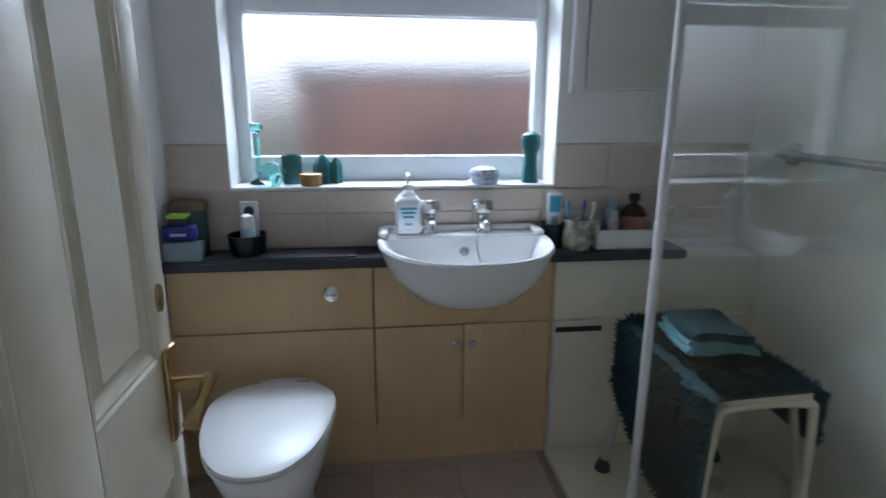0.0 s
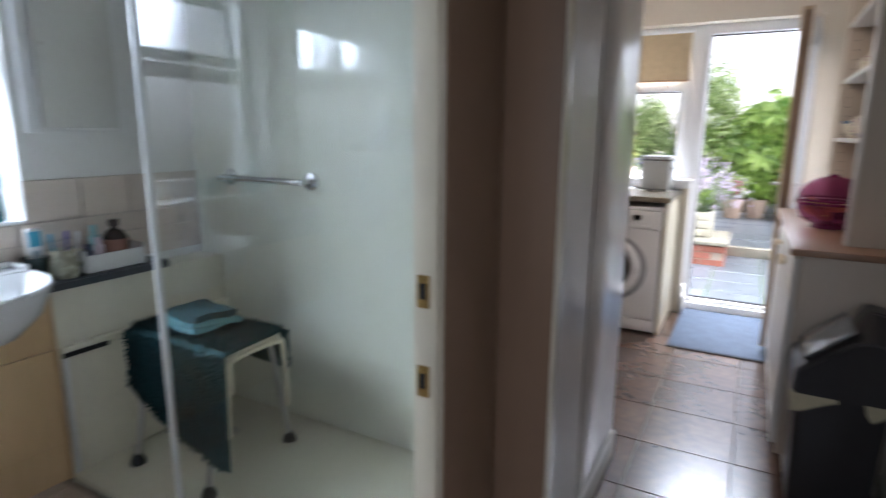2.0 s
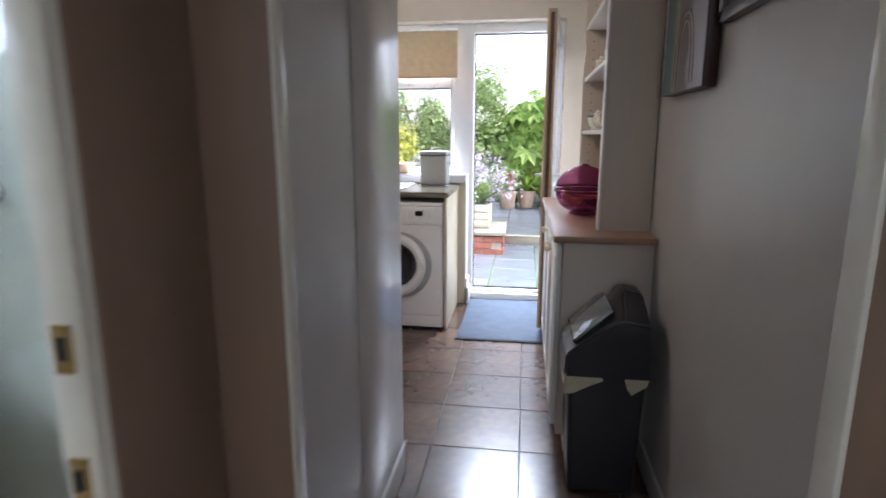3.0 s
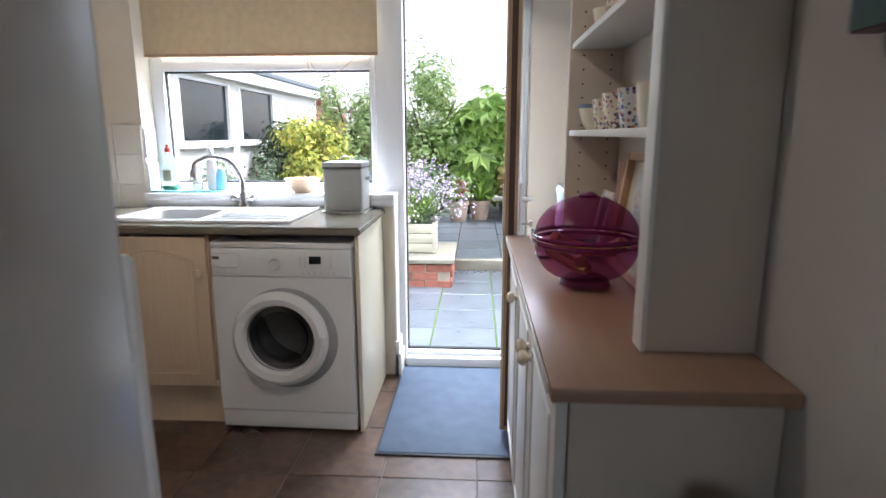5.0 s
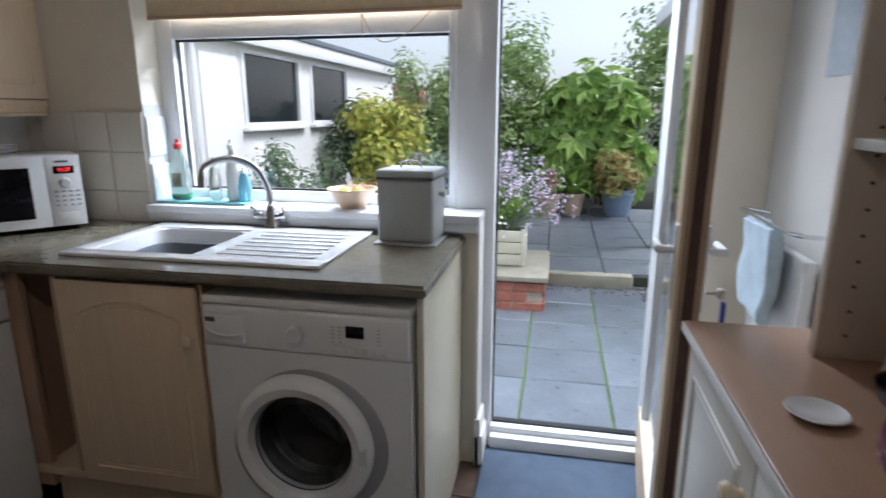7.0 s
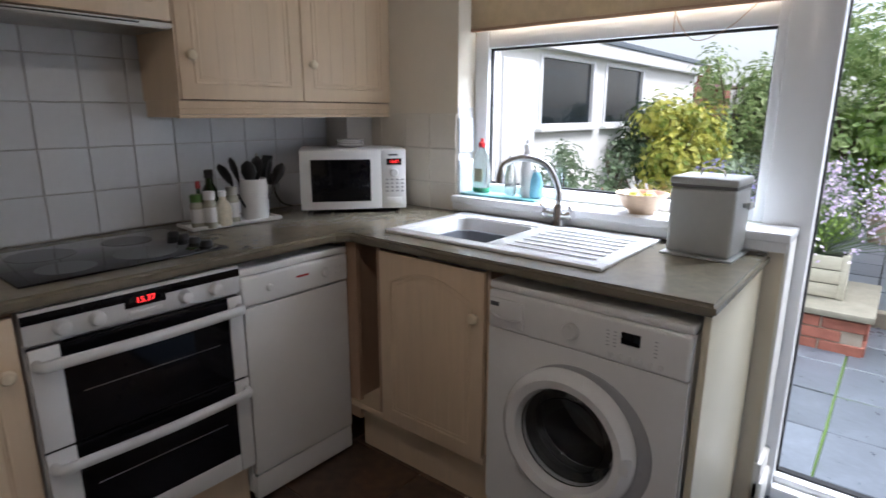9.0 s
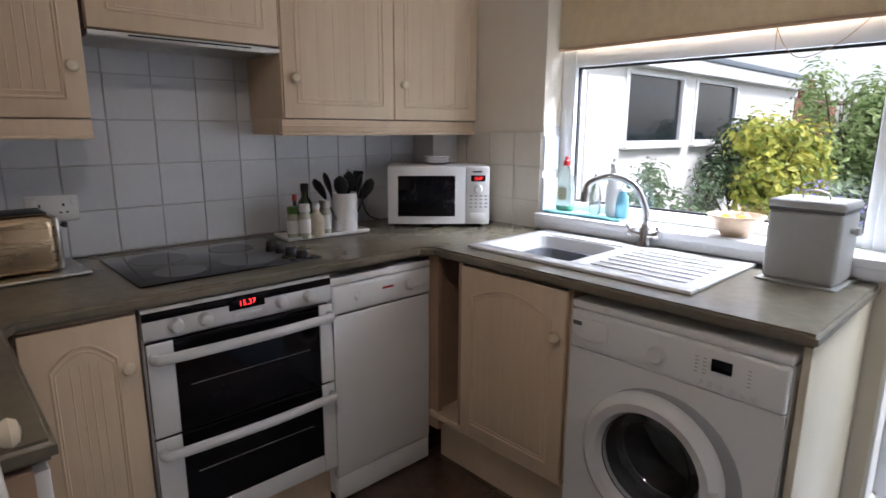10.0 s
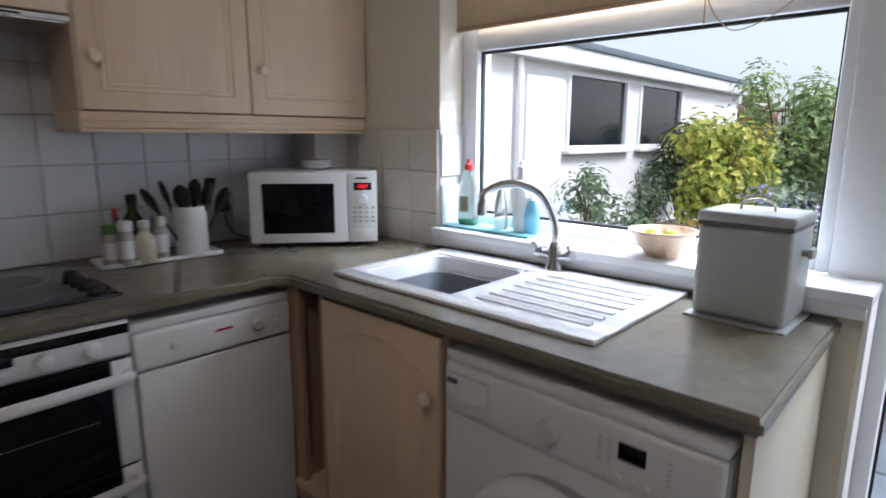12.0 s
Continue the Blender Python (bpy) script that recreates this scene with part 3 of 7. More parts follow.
pgl = part("porthole_glass", place(lathe([(0.004, -0.062), (0.055, -0.058), (0.092, -0.036), (0.112, 0.006), (0.144, 0.022), (0.144, 0.016), (0.116, 0.000), (0.097, -0.041), (0.058, -0.064), (0.004, -0.068)], 48), C), mat("smoked_door_glass", (0.60, 0.62, 0.64), 0.02, vary=0.0, trans=1.0), wm, "smoked domed glass")
pgl.visible_shadow = False
part("door_gasket", place(turned([(0.162, -0.004), (0.158, -0.030), (0.135, -0.045), (0.150, -0.070), (0.142, -0.090)]), C), mat("grey_rubber", (0.045, 0.046, 0.048), 0.5, vary=0.2), wm, "grey rubber gasket")
drum = mat("punched_steel_drum", (0.34, 0.33, 0.32), 0.35, 1.0, vary=0.3, scale=9, bump=0.6, bump_scale=90)
part("drum", place(turned([(0.142, -0.092), (0.205, -0.095), (0.215, -0.12), (0.215, -0.34), (0.14, -0.375), (0.05, -0.36), (0.003, -0.355)]), C), drum, wm, "punched steel drum")
part("drum_paddle", place(B(-0.03, 0.03, 0.135, 0.212, -0.32, -0.11, 0.02, 3), C @ pose(0, 0, 0, 0, 0, 130)), M_WHITEP, wm, "pale drum paddle")
part("door_catch", B(-0.05, -0.01, -0.190, -0.160, 0.41, 0.46, 0.006), M_WHITEP, wm)
part("catch_slot", B(-0.002, 0.002, -0.225, -0.215, 0.425, 0.443), M_BLACK, wm)
part("drawer", B(-0.012, 0.0, 0.17, 0.292, 0.715, 0.80, 0.006), M_WHITE, wm, "detergent drawer with curved grip")
part("drawer_grip", tube([(-0.012, 0.285, 0.755), (-0.015, 0.26, 0.742), (-0.015, 0.22, 0.738), (-0.013, 0.175, 0.745)], 0.004, 8), M_WHITEP, wm)
part("maker_bar", B(-0.0135, -0.011, 0.255, 0.285, 0.775, 0.788, 0.001), mat("grey_print", (0.12, 0.12, 0.13), 0.5), wm, "small dark badge")
part("programme_dial", place(lathe([(0.024, 0), (0.024, 0.012), (0.020, 0.018)], 24), pose(-0.006, 0.018, 0.757, 0, -90, 0)), M_WHITEP, wm)
part("display", B(-0.010, -0.005, -0.175, -0.125, 0.760, 0.792, 0.001), M_BLACKG, wm)
M_PRINT = mat("pale_grey_print", (0.42, 0.42, 0.43), 0.5)
for i in range(6):
    part("button", place(lathe([(0.0075, 0), (0.0075, 0.003), (0.006, 0.004)], 12), pose(-0.006, -0.100 - 0.026 * i, 0.722, 0, -90, 0)), M_WHITEP, wm, "small round white button")
for yy in (-0.088, -0.108, -0.215):
    for i in range(5):
        part("mark", B(-0.0072, -0.0055, yy - 0.004, yy + 0.004, 0.745 + 0.010 * i, 0.7475 + 0.010 * i), M_PRINT, wm, "grey printed mark")

# worktop
wt = outline([(1.90, 1.918), (1.90, 0.612), (2.482, 0.612), (2.482, 1.235), (2.507, 1.270), (3.735, 1.270), (3.77, 1.235), (3.77, -0.012), (4.40, -0.012), (4.40, 0.9195), (4.272, 0.9195), (4.272, 0.738), (3.918, 0.738), (3.918, 1.107), (4.272, 1.107), (4.272, 0.9205), (4.40, 0.9205), (4.40, 1.918)], 0.878, 0.912)
bmesh.ops.bevel(wt, geom=[e for e in wt.edges if abs(e.verts[0].co.z - e.verts[1].co.z) < 1e-6 and min(v.co.x for v in e.verts) < 3.9], offset=0.009, segments=3, affect="EDGES")
worktop = thing("worktop", "mottled green-grey laminate worktop round three sides", "worktop")
part("slab", wt, M_WORKTOP, worktop)

# hob
hob = thing("ceramic_hob", "black glass ceramic hob set in the worktop", "hob", (3.08, 1.59, 0.912))
part("glass", B(-0.285, 0.285, -0.235, 0.215, 0.0, 0.006, 0.002), M_HOB, hob)
zr = bmesh.new()
for x, y, r in ((-0.14, 0.09, 0.09), (-0.14, -0.12, 0.075), (0.11, 0.10, 0.075), (0.08, -0.11, 0.09)):
    rod(zr, (x, y, 0.0058), (x, y, 0.0064), r, r, 40)
part("cooking_zone", zr, mat("dark_zone", (0.009, 0.009, 0.011), 0.07, ior=1.5), hob)
for i in range(4):
    part("control_knob", lathe([(0.020, 0.006), (0.019, 0.018), (0.014, 0.024), (0.006, 0.025)], 16, (0.245, -0.17 + 0.075 * i, 0)), M_BLACK, hob, "black round knob")

# sink
sk_ = thing("kitchen_sink", "white composite sink with ribbed drainer and brown-grey bowl", "sink", (4.11, 0.73, 0.912))
s = bmesh.new()
X0, X1, Y0, Y1 = -0.245, 0.245, -0.42, 0.42
bx0, bx1, by0, by1 = -0.19, 0.16, 0.01, 0.375
box(s, X0, bx0, Y0, Y1, 0, 0.012, 0.004)
box(s, bx1, X1, Y0, Y1, 0, 0.012, 0.004)
box(s, bx0, bx1, by1, Y1, 0, 0.012, 0.004)
box(s, bx0, bx1, Y0, by0, 0, 0.010, 0.003)
part("rim", s, M_PORC, sk_)
rb = bmesh.new()
for i in range(7):
    box(rb, -0.17 + 0.052 * i, -0.150 + 0.052 * i, -0.37, -0.06, 0.010, 0.0145, 0.003)
part("drainer_rib", rb, M_PORC, sk_)
# thin dark bars laid between the ribs paint the shade of the grooves
gv = bmesh.new()
for i in range(6):
    box(gv, -0.146 + 0.052 * i, -0.136 + 0.052 * i, -0.36, -0.07, 0.0102, 0.0112)
part("groove_shade", gv, mat("drainer_shade_line", (0.25, 0.23, 0.20), 0.6), sk_)


def round_rect(bm, x0, x1, y0, y1, r, z, n=6):
    out = []
    for cx, cy, a0 in ((x1 - r, y1 - r, 0), (x0 + r, y1 - r, 90), (x0 + r, y0 + r, 180), (x1 - r, y0 + r, 270)):
        for k in range(n + 1):
            a = radians(a0 + 90 * k / n)
            out.append(bm.verts.new((cx + r * math.cos(a), cy + r * math.sin(a), z)))
    return out


def bowl_shell(levels, x0, x1, y0, y1):
    """An open rounded bowl from (inset, corner radius, height) levels, rim first."""
    bm = bmesh.new()
    rs = [round_rect(bm, x0 + d, x1 - d, y0 + d, y1 - d, r, z) for d, r, z in levels]
    for a, c_ in zip(rs, rs[1:]):
        for i in range(len(a)):
            bm.faces.new((a[i], a[(i + 1) % len(a)], c_[(i + 1) % len(a)], c_[i]))
    bm.faces.new(rs[-1])
    bmesh.ops.recalc_face_normals(bm, faces=bm.faces)
    return bm


part("bowl", bowl_shell([(-0.001, 0.03, 0.008), (0.004, 0.05, 0.004), (0.012, 0.06, -0.05), (0.022, 0.07, -0.145), (0.05, 0.08, -0.16)], bx0, bx1, by0, by1), M_PORC, sk_)
wub = thing("washing_up_bowl", "grey plastic washing-up bowl standing in the sink", "bowl", (4.11, 0.73, 0.912))
part("tub", bowl_shell([(-0.006, 0.06, -0.042), (-0.006, 0.06, -0.036), (0.006, 0.055, -0.036), (0.012, 0.06, -0.06), (0.03, 0.06, -0.150), (0.05, 0.06, -0.156)], bx0 + 0.035, bx1 - 0.035, by0 + 0.035, by1 - 0.035), mat("grey_washing_up_plastic", (0.13, 0.14, 0.16), 0.4, vary=0.2), wub)

tap = thing("mixer_tap", "chrome swan-neck mixer tap with two levers", "tap", (4.345, 0.70, 0.924))
part("body", lathe([(0.028, 0), (0.026, 0.01), (0.020, 0.02), (0.021, 0.06), (0.016, 0.075), (0.013, 0.08)], 20), M_CHROME, tap)
part("spout", tube([(0, 0, 0.07), (-0.003, 0.004, 0.14), (-0.022, 0.045, 0.222), (-0.060, 0.118, 0.250), (-0.095, 0.185, 0.225), (-0.102, 0.198, 0.185)], 0.0128, 12), M_CHROME, tap)
part("nozzle", R((-0.102, 0.198, 0.190), (-0.103, 0.200, 0.152), 0.0165), M_CHROME, tap)
for s_ in (-1, 1):
    v = bmesh.new()
    rod(v, (0, 0, 0.035), (0, s_ * 0.05, 0.042), 0.012)
    rod(v, (0, s_ * 0.045, 0.042), (-0.004, s_ * 0.062, 0.046), 0.019, 0.016)
    rod(v, (-0.004, s_ * 0.055, 0.055), (-0.03, s_ * 0.06, 0.075), 0.006)
    part("lever", v, M_CHROME, tap)

# wall cabinets
FU = 1.635


def wall_cabinet(x0, widths, z0, z1, label, knobs, cls=M_UNIT):
    wsum = sum(widths)
    c = thing("wall_cabinet", label, "cabinet", (x0, FU, z0))
    part("carcass", B(0.001, wsum - 0.001, 0.022, YN - FU - 0.002, 0.0, z1 - z0), M_UNITIN, c)
    x = 0
    for i, ww in enumerate(widths):
        d = part("door", place(panel_door(ww - 0.006, z1 - z0 - 0.004, False), pose(x + 0.003, 0.0, 0.002)), cls, c)
        kx = x + (0.04 if knobs[i] == "l" else ww - 0.04)
        if knobs[i] != "n":
            knob(d, (kx, 0.0, 0.145), (0, -1, 0))
        x += ww
    return c


cab = wall_cabinet(1.92, (0.58, 0.29), 1.37, 2.12, "cream wood-grain wall cabinet with beaded panel doors", "nr")
part("pelmet", box(B(0.0, 0.87, 0.01, 0.03, -0.050, -0.002, 0.004), 0.0, 0.87, 0.002, 0.03, -0.058, -0.048, 0.003), M_UNIT, cab, "moulded light pelmet")
cab = wall_cabinet(2.80, (0.595,), 1.625, 2.12, "short cream wall cabinet over the cooker hood", "n")
cab = wall_cabinet(3.40, (0.508, 0.50), 1.38, 2.12, "cream double wall cabinet with beaded panel doors", "ll")
part("pelmet", B(-0.006, 1.008, 0.012, 0.032, -0.0495, -0.002, 0.004), M_UNIT, cab, "moulded light pelmet")
part("pelmet_foot", B(-0.010, 1.008, 0.004, 0.030, -0.062, -0.050, 0.003), M_UNIT, cab)
part("pelmet_bead", B(-0.010, 1.008, 0.006, 0.0115, -0.030, -0.024, 0.002), M_UNIT, cab)
part("pelmet_return", B(-0.006, 0.012, 0.0325, 0.26, -0.060, -0.0005, 0.003), M_UNIT, cab)
part("side_panel", B(-0.004, 0.0005, 0.004, 0.283, -0.002, 0.74), M_UNIT, cab)

hood = thing("cooker_hood", "slim integrated cooker hood with metal edge under cabinet", "hood", (3.097, 1.70, 1.60))
part("housing", B(-0.296, 0.296, -0.05, 0.215, 0.003, 0.022, 0.003), M_STEEL, hood)
part("front_edge", B(-0.296, 0.296, -0.068, -0.05, 0.006, 0.020, 0.002), M_DRESSW, hood, "pale front edge")
part("slot", B(-0.19, 0.19, -0.0695, -0.068, 0.010, 0.015), M_BLACK, hood)
box_n = setting("pipe_boxing", B(4.24, 4.408, 1.76, 1.918, 0.914, 1.325, 0.004), M_WALL, "white boxed-in pipe in the kitchen corner", "trim")


# ---- dresser along the south wall ----
ds = thing("dresser", "cream dresser with wood top, white doors and open shelves", "dresser", (2.40, YS + 0.002, 0))
LD = 1.27
part("carcass", B(0.0, LD, 0.0, 0.335, 0.08, 0.878, 0.002), M_DRESS, ds)
part("plinth", B(0.01, LD - 0.01, 0.0, 0.30, 0, 0.08), M_DRESS, ds)
tp = B(-0.045, LD + 0.01, 0.0, 0.372, 0.879, 0.905, 0.004)
part("top", tp, M_WOODTOP, ds, "brown laminate top")
part("edge_band", B(-0.02, LD + 0.011, 0.3725, 0.376, 0.882, 0.902, 0.001), M_DRESSW, ds, "pale front edging")
for k in range(3):
    ww = LD / 3
    d = panel_door(ww - 0.008, 0.74, False, False)
    place(d, Matrix.Translation((k * ww + ww - 0.004, 0.357, 0.12)) @ pose(0, 0, 0, 0, 0, 180))
    dd = part("door", d, M_DRESSW, ds)
    if k != 1:
        knob(dd, (k * ww + (ww - 0.035 if k == 0 else 0.035), 0.357, 0.775), (0, 1, 0))
    else:
        knob(dd, (k * ww + 0.04, 0.357, 0.775), (0, 1, 0))
ZU = 0.905
part("near_end", B(0.110, 0.154, 0.0, 0.190, ZU, 2.05, 0.003), M_DRESS, ds)
part("near_edge", B(0.106, 0.158, 0.190, 0.199, ZU, 2.05, 0.002), M_DRESSW, ds, "pale edge strip")
part("far_end", B(1.125, 1.15, 0.0, 0.185, ZU, 2.05, 0.002), M_DRESS, ds)
part("back_panel", B(0.154, 1.125, 0.0, 0.010, ZU, 2.05), M_DRESS, ds)
for z in (1.275, 1.555, 1.82):
    part("shelf", B(0.154, 1.125, 0.011, 0.178, z, z + 0.018, 0.002), M_DRESSW, ds, "white shelf")
# flat discs on the panel; their dark colour is the holes' shade
hl = bmesh.new()
for i in range(24):
    for yy in (0.05, 0.14):
        rod(hl, (1.1245, yy, 0.95 + i * 0.045), (1.1235, yy, 0.95 + i * 0.045), 0.0035, 0.0035, 6)
tagged(part("peg_holes", hl, M_GAPSHADE, ds, "dark discs painted as shaded shelf peg holes"), kind="stuff")
part("cornice", box(B(0.06, 1.17, 0.0, 0.29, 2.05, 2.08, 0.004), 0.05, 1.18, 0.0, 0.31, 2.08, 2.10, 0.004), M_DRESSW, ds)


# ---- hall ----
def casing(name, x0, x1, y_wall, s, z1, m, label):
    b = bmesh.new()
    box(b, x0, x1, y_wall, y_wall + s * 0.016, 0, z1, 0.002)
    return setting(name, b, m, label, "door frame")


jb = bmesh.new()
box(jb, 0.765, 0.80, -0.032, 0.014, 0, 2.02, 0.002)
box(jb, 0.753, 0.766, -0.030, 0.014, 0, 2.02, 0.002)
box(jb, 0.045, 0.135, -0.019, 0.012, 0, 2.02, 0.002)
box(jb, 0.135, 0.765, -0.019, 0.014, 1.985, 2.02, 0.002)
lin = setting("door_lining", jb, M_CREAM, "cream painted lining of the bathroom doorway", "door frame")
ar = bmesh.new()
box(ar, 0.772, 0.988, -0.036, -0.020, 0, 2.09, 0.003)
box(ar, -0.06, 0.141, -0.036, -0.020, 0, 2.09, 0.003)
box(ar, -0.06, 0.988, -0.036, -0.020, 1.99, 2.09, 0.003)
setting("architrave", ar, M_TAN, "tan boarding round the bathroom doorway", "trim")
lb = bmesh.new()
box(lb, 0.990, 1.012, -0.146, -0.022, 0, H, 0.003)
box(lb, 0.965, 1.012, YS, -0.890, 0, H, 0.003)
box(lb, 0.990, 1.012, -0.890, -0.146, 2.02, H, 0.003)
setting("passage_frame", lb, M_TAN, "tan painted frame of the passage opening", "door frame")
lb = bmesh.new()
box(lb, 0.984, 1.018, -0.152, -0.146, 0, 2.02, 0.003)
box(lb, 0.960, 1.018, -0.890, -0.880, 0, 2.02, 0.004)
box(lb, 1.012, 1.024, -0.100, -0.045, 0, 2.06, 0.004)
box(lb, 1.012, 1.024, -0.950, -0.890, 0, 2.06, 0.004)
setting("passage_bead", lb, M_CREAM, "cream stop and moulding of the passage frame", "trim")
for z, nm in ((1.055, "lock_keep"), (0.902, "latch_keep")):
    kp = thing(nm, "brass keep plate on the bathroom door lining", "door hardware", (0.7525, -0.006, z), group="keep plates")
    part("plate", B(-0.004, 0.0005, -0.011, 0.011, -0.027, 0.027, 0.001), M_BRASS, kp)
    # dark patch on the plate paints the shade in its hole
    part("slot", B(-0.0048, -0.004, -0.006, 0.006, -0.012, 0.014), M_GAPSHADE, kp)
sw = thing("light_switch", "dull grey metal switch plate on the hall wall", "switch", (1.20, -0.047, 1.37))
part("plate", B(-0.043, 0.043, -0.010, 0.0, -0.043, 0.043, 0.003), mat("dull_metal_switch", (0.24, 0.22, 0.21), 0.4, 0.3), sw)
part("rocker", B(-0.008, 0.008, -0.013, -0.009, -0.012, 0.012, 0.002), bpy.data.materials["dull_metal_switch"], sw)
bb = bmesh.new()
box(bb, 1.026, 2.20, -0.059, -0.045, 0, 0.11, 0.004)
box(bb, 2.20, 2.214, -0.059, 0.012, 0, 0.11, 0.004)
box(bb, 1.026, 2.39, YS, YS + 0.014, 0, 0.10, 0.004)
setting("baseboard", bb, M_WALL, "white skirting board", "baseboard")

bn = thing("swing_bin", "dark grey swing-top kitchen bin with bag edge showing", "bin", (2.245, -0.785, 0))
M_BIN = mat("charcoal_plastic", (0.035, 0.034, 0.036), 0.35, vary=0.15, bump=0.1, bump_scale=200)
bd = bmesh.new()
box(bd, -0.122, 0.122, -0.130, 0.138, 0.0, 0.50, 0.02, 3)
for v in bd.verts:
    k = 0.86 + 0.14 * v.co.z / 0.50
    v.co.x *= k
    v.co.y *= k
part("body", bd, M_BIN, bn)


def bin_lid():
    """Hipped lid: low ends, a raised middle and a long slope for the flap."""
    bm = bmesh.new()
    low = ((0.150, 0.455), (0.147, 0.540), (0.004, 0.655), (-0.040, 0.664), (-0.130, 0.650), (-0.140, 0.455))
    high = ((0.152, 0.440), (0.149, 0.552), (-0.006, 0.690), (-0.040, 0.752), (-0.108, 0.740), (-0.142, 0.440))
    rs = [[bm.verts.new((x, y, z)) for y, z in p_] for x, p_ in ((-0.135, low), (-0.055, high), (0.055, high), (0.135, low))]
    n = len(low)
    for a, c_ in zip(rs, rs[1:]):
        for i in range(n):
            bm.faces.new((a[i], a[(i + 1) % n], c_[(i + 1) % n], c_[i]))
    bm.faces.new(rs[0][::-1])
    bm.faces.new(rs[-1])
    bmesh.ops.recalc_face_normals(bm, faces=bm.faces)
    bmesh.ops.bevel(bm, geom=list(bm.edges), offset=0.007, segments=2, affect="EDGES")
    return bm


part("lid", bin_lid(), M_BIN, bn)
fl = B(-0.115, 0.115, 0.0, 0.165, 0, 0.010, 0.004)
part("flap", place(fl, pose(0, -0.006, 0.692, -42.5)), mat("grey_gloss_flap", (0.22, 0.24, 0.26), 0.12, coat=0.4), bn, "glossy grey swing flap")
# solid dark strip puts the slot's shade into its colour
part("flap_gap", place(B(-0.112, 0.112, 0.158, 0.172, -0.004, 0.0085, 0.002), pose(0, -0.006, 0.692, -42.5)), M_GAPSHADE, bn, "dark strip painted as the shaded slot under the flap")
M_BAG = mat("pale_bin_bag", (0.62, 0.58, 0.40), 0.4, vary=0.2, scale=30)
for pts in (((0.148, 0.470), (0.152, 0.395), (0.118, 0.398), (0.060, 0.430), (0.020, 0.448), (0.020, 0.470)), ((-0.050, 0.470), (-0.062, 0.425), (-0.078, 0.402), (-0.128, 0.438), (-0.134, 0.470))):
    bg = outline(pts, 0.0, 0.004)
    bmesh.ops.transform(bg, matrix=Matrix(((0, 0, 1, -0.131), (1, 0, 0, 0), (0, 1, 0, 0), (0, 0, 0, 1))), verts=bg.verts)
    part("bag_edge", bg, M_BAG, bn, "pale bag edge hanging out")
part("bag_edge", B(-0.131, 0.10, 0.140, 0.146, 0.40, 0.47, 0.002), M_BAG, bn, "pale bag edge hanging out")

M_FRAME = mat("dark_brown_frame", (0.06, 0.035, 0.03), 0.35)


def picture(x0, x1, z0, z1, art, label):
    p = thing("framed_picture", label, "picture", ((x0 + x1) / 2, YS + 0.001, z0))
    w_ = (x1 - x0) / 2
    h_ = z1 - z0
    part("frame", box(box(box(B(-w_, -w_ + 0.03, 0, 0.028, 0, h_, 0.003), w_ - 0.03, w_, 0, 0.028, 0, h_, 0.003), -w_, w_, 0, 0.028, 0, 0.03, 0.003), -w_, w_, 0, 0.028, h_ - 0.03, h_, 0.003), M_FRAME, p)
    part("print", B(-w_ + 0.03, w_ - 0.03, 0.0, 0.014, 0.03, h_ - 0.03), art, p)
    return p




def washed_art():
    """Loose upright washes of teal, umber and lilac-grey."""
    m = mat("washed_art", (0.3, 0.3, 0.3), 0.35)
    nt = m.node_tree
    co, sep, n, add, ramp = (nt.nodes.new("ShaderNode" + k) for k in ("TexCoord", "SeparateXYZ", "TexNoise", "Math", "ValToRGB"))
    n.inputs["Scale"].default_value, n.inputs["Detail"].default_value = 7, 3
    nt.links.new(co.outputs["Generated"], sep.inputs["Vector"])
    nt.links.new(co.outputs["Object"], n.inputs["Vector"])
    add.operation = "MULTIPLY_ADD"
    nt.links.new(n.outputs["Fac"], add.inputs[0])
    add.inputs[1].default_value = 0.35
    nt.links.new(sep.outputs["X"], add.inputs[2])
    cr = ramp.color_ramp
    cr.elements[0].position, cr.elements[0].color = 0.22, (0.36, 0.33, 0.40, 1)
    cr.elements[1].position, cr.elements[1].color = 0.50, (0.30, 0.27, 0.32, 1)
    for pos_, col in ((0.56, (0.10, 0.075, 0.085)), (0.78, (0.12, 0.09, 0.085)), (0.84, (0.28, 0.24, 0.18)), (0.95, (0.055, 0.115, 0.115))):
        cr.elements.new(pos_).color = (*col, 1)
    nt.links.new(add.outputs["Value"], ramp.inputs["Fac"])
    nt.links.new(ramp.outputs["Color"], nt.nodes["Principled BSDF"].inputs["Base Color"])
    return m


cv = thing("canvas_picture", "deep boxed picture of teal, umber and lilac washes", "picture", (2.09, YS + 0.001, 1.40))
part("box_side", B(-0.22, 0.22, 0.0, 0.036, 0.0, 0.55, 0.003), mat("oxblood_edge", (0.055, 0.018, 0.018), 0.4), cv, "dark red-brown boxed sides")
part("art", B(-0.217, 0.217, 0.0362, 0.038, 0.003, 0.547), washed_art(), cv, "washed upright colours")
for k in range(4):
    r_ = 0.055 + 0.016 * k
    part("drawn_arch", tube([(-0.02 - r_, 0.038, 0.02), (-0.02 - r_ * 0.9, 0.038, 0.13), (-0.02 - r_ * 0.4, 0.038, 0.19 + 0.01 * k), (-0.02 + r_ * 0.4, 0.038, 0.19 + 0.01 * k), (-0.02 + r_ * 0.9, 0.038, 0.13), (-0.02 + r_, 0.038, 0.02)], 0.0012, 5), M_FRAME if k % 2 else M_DRESS, cv, "thin drawn arch line")
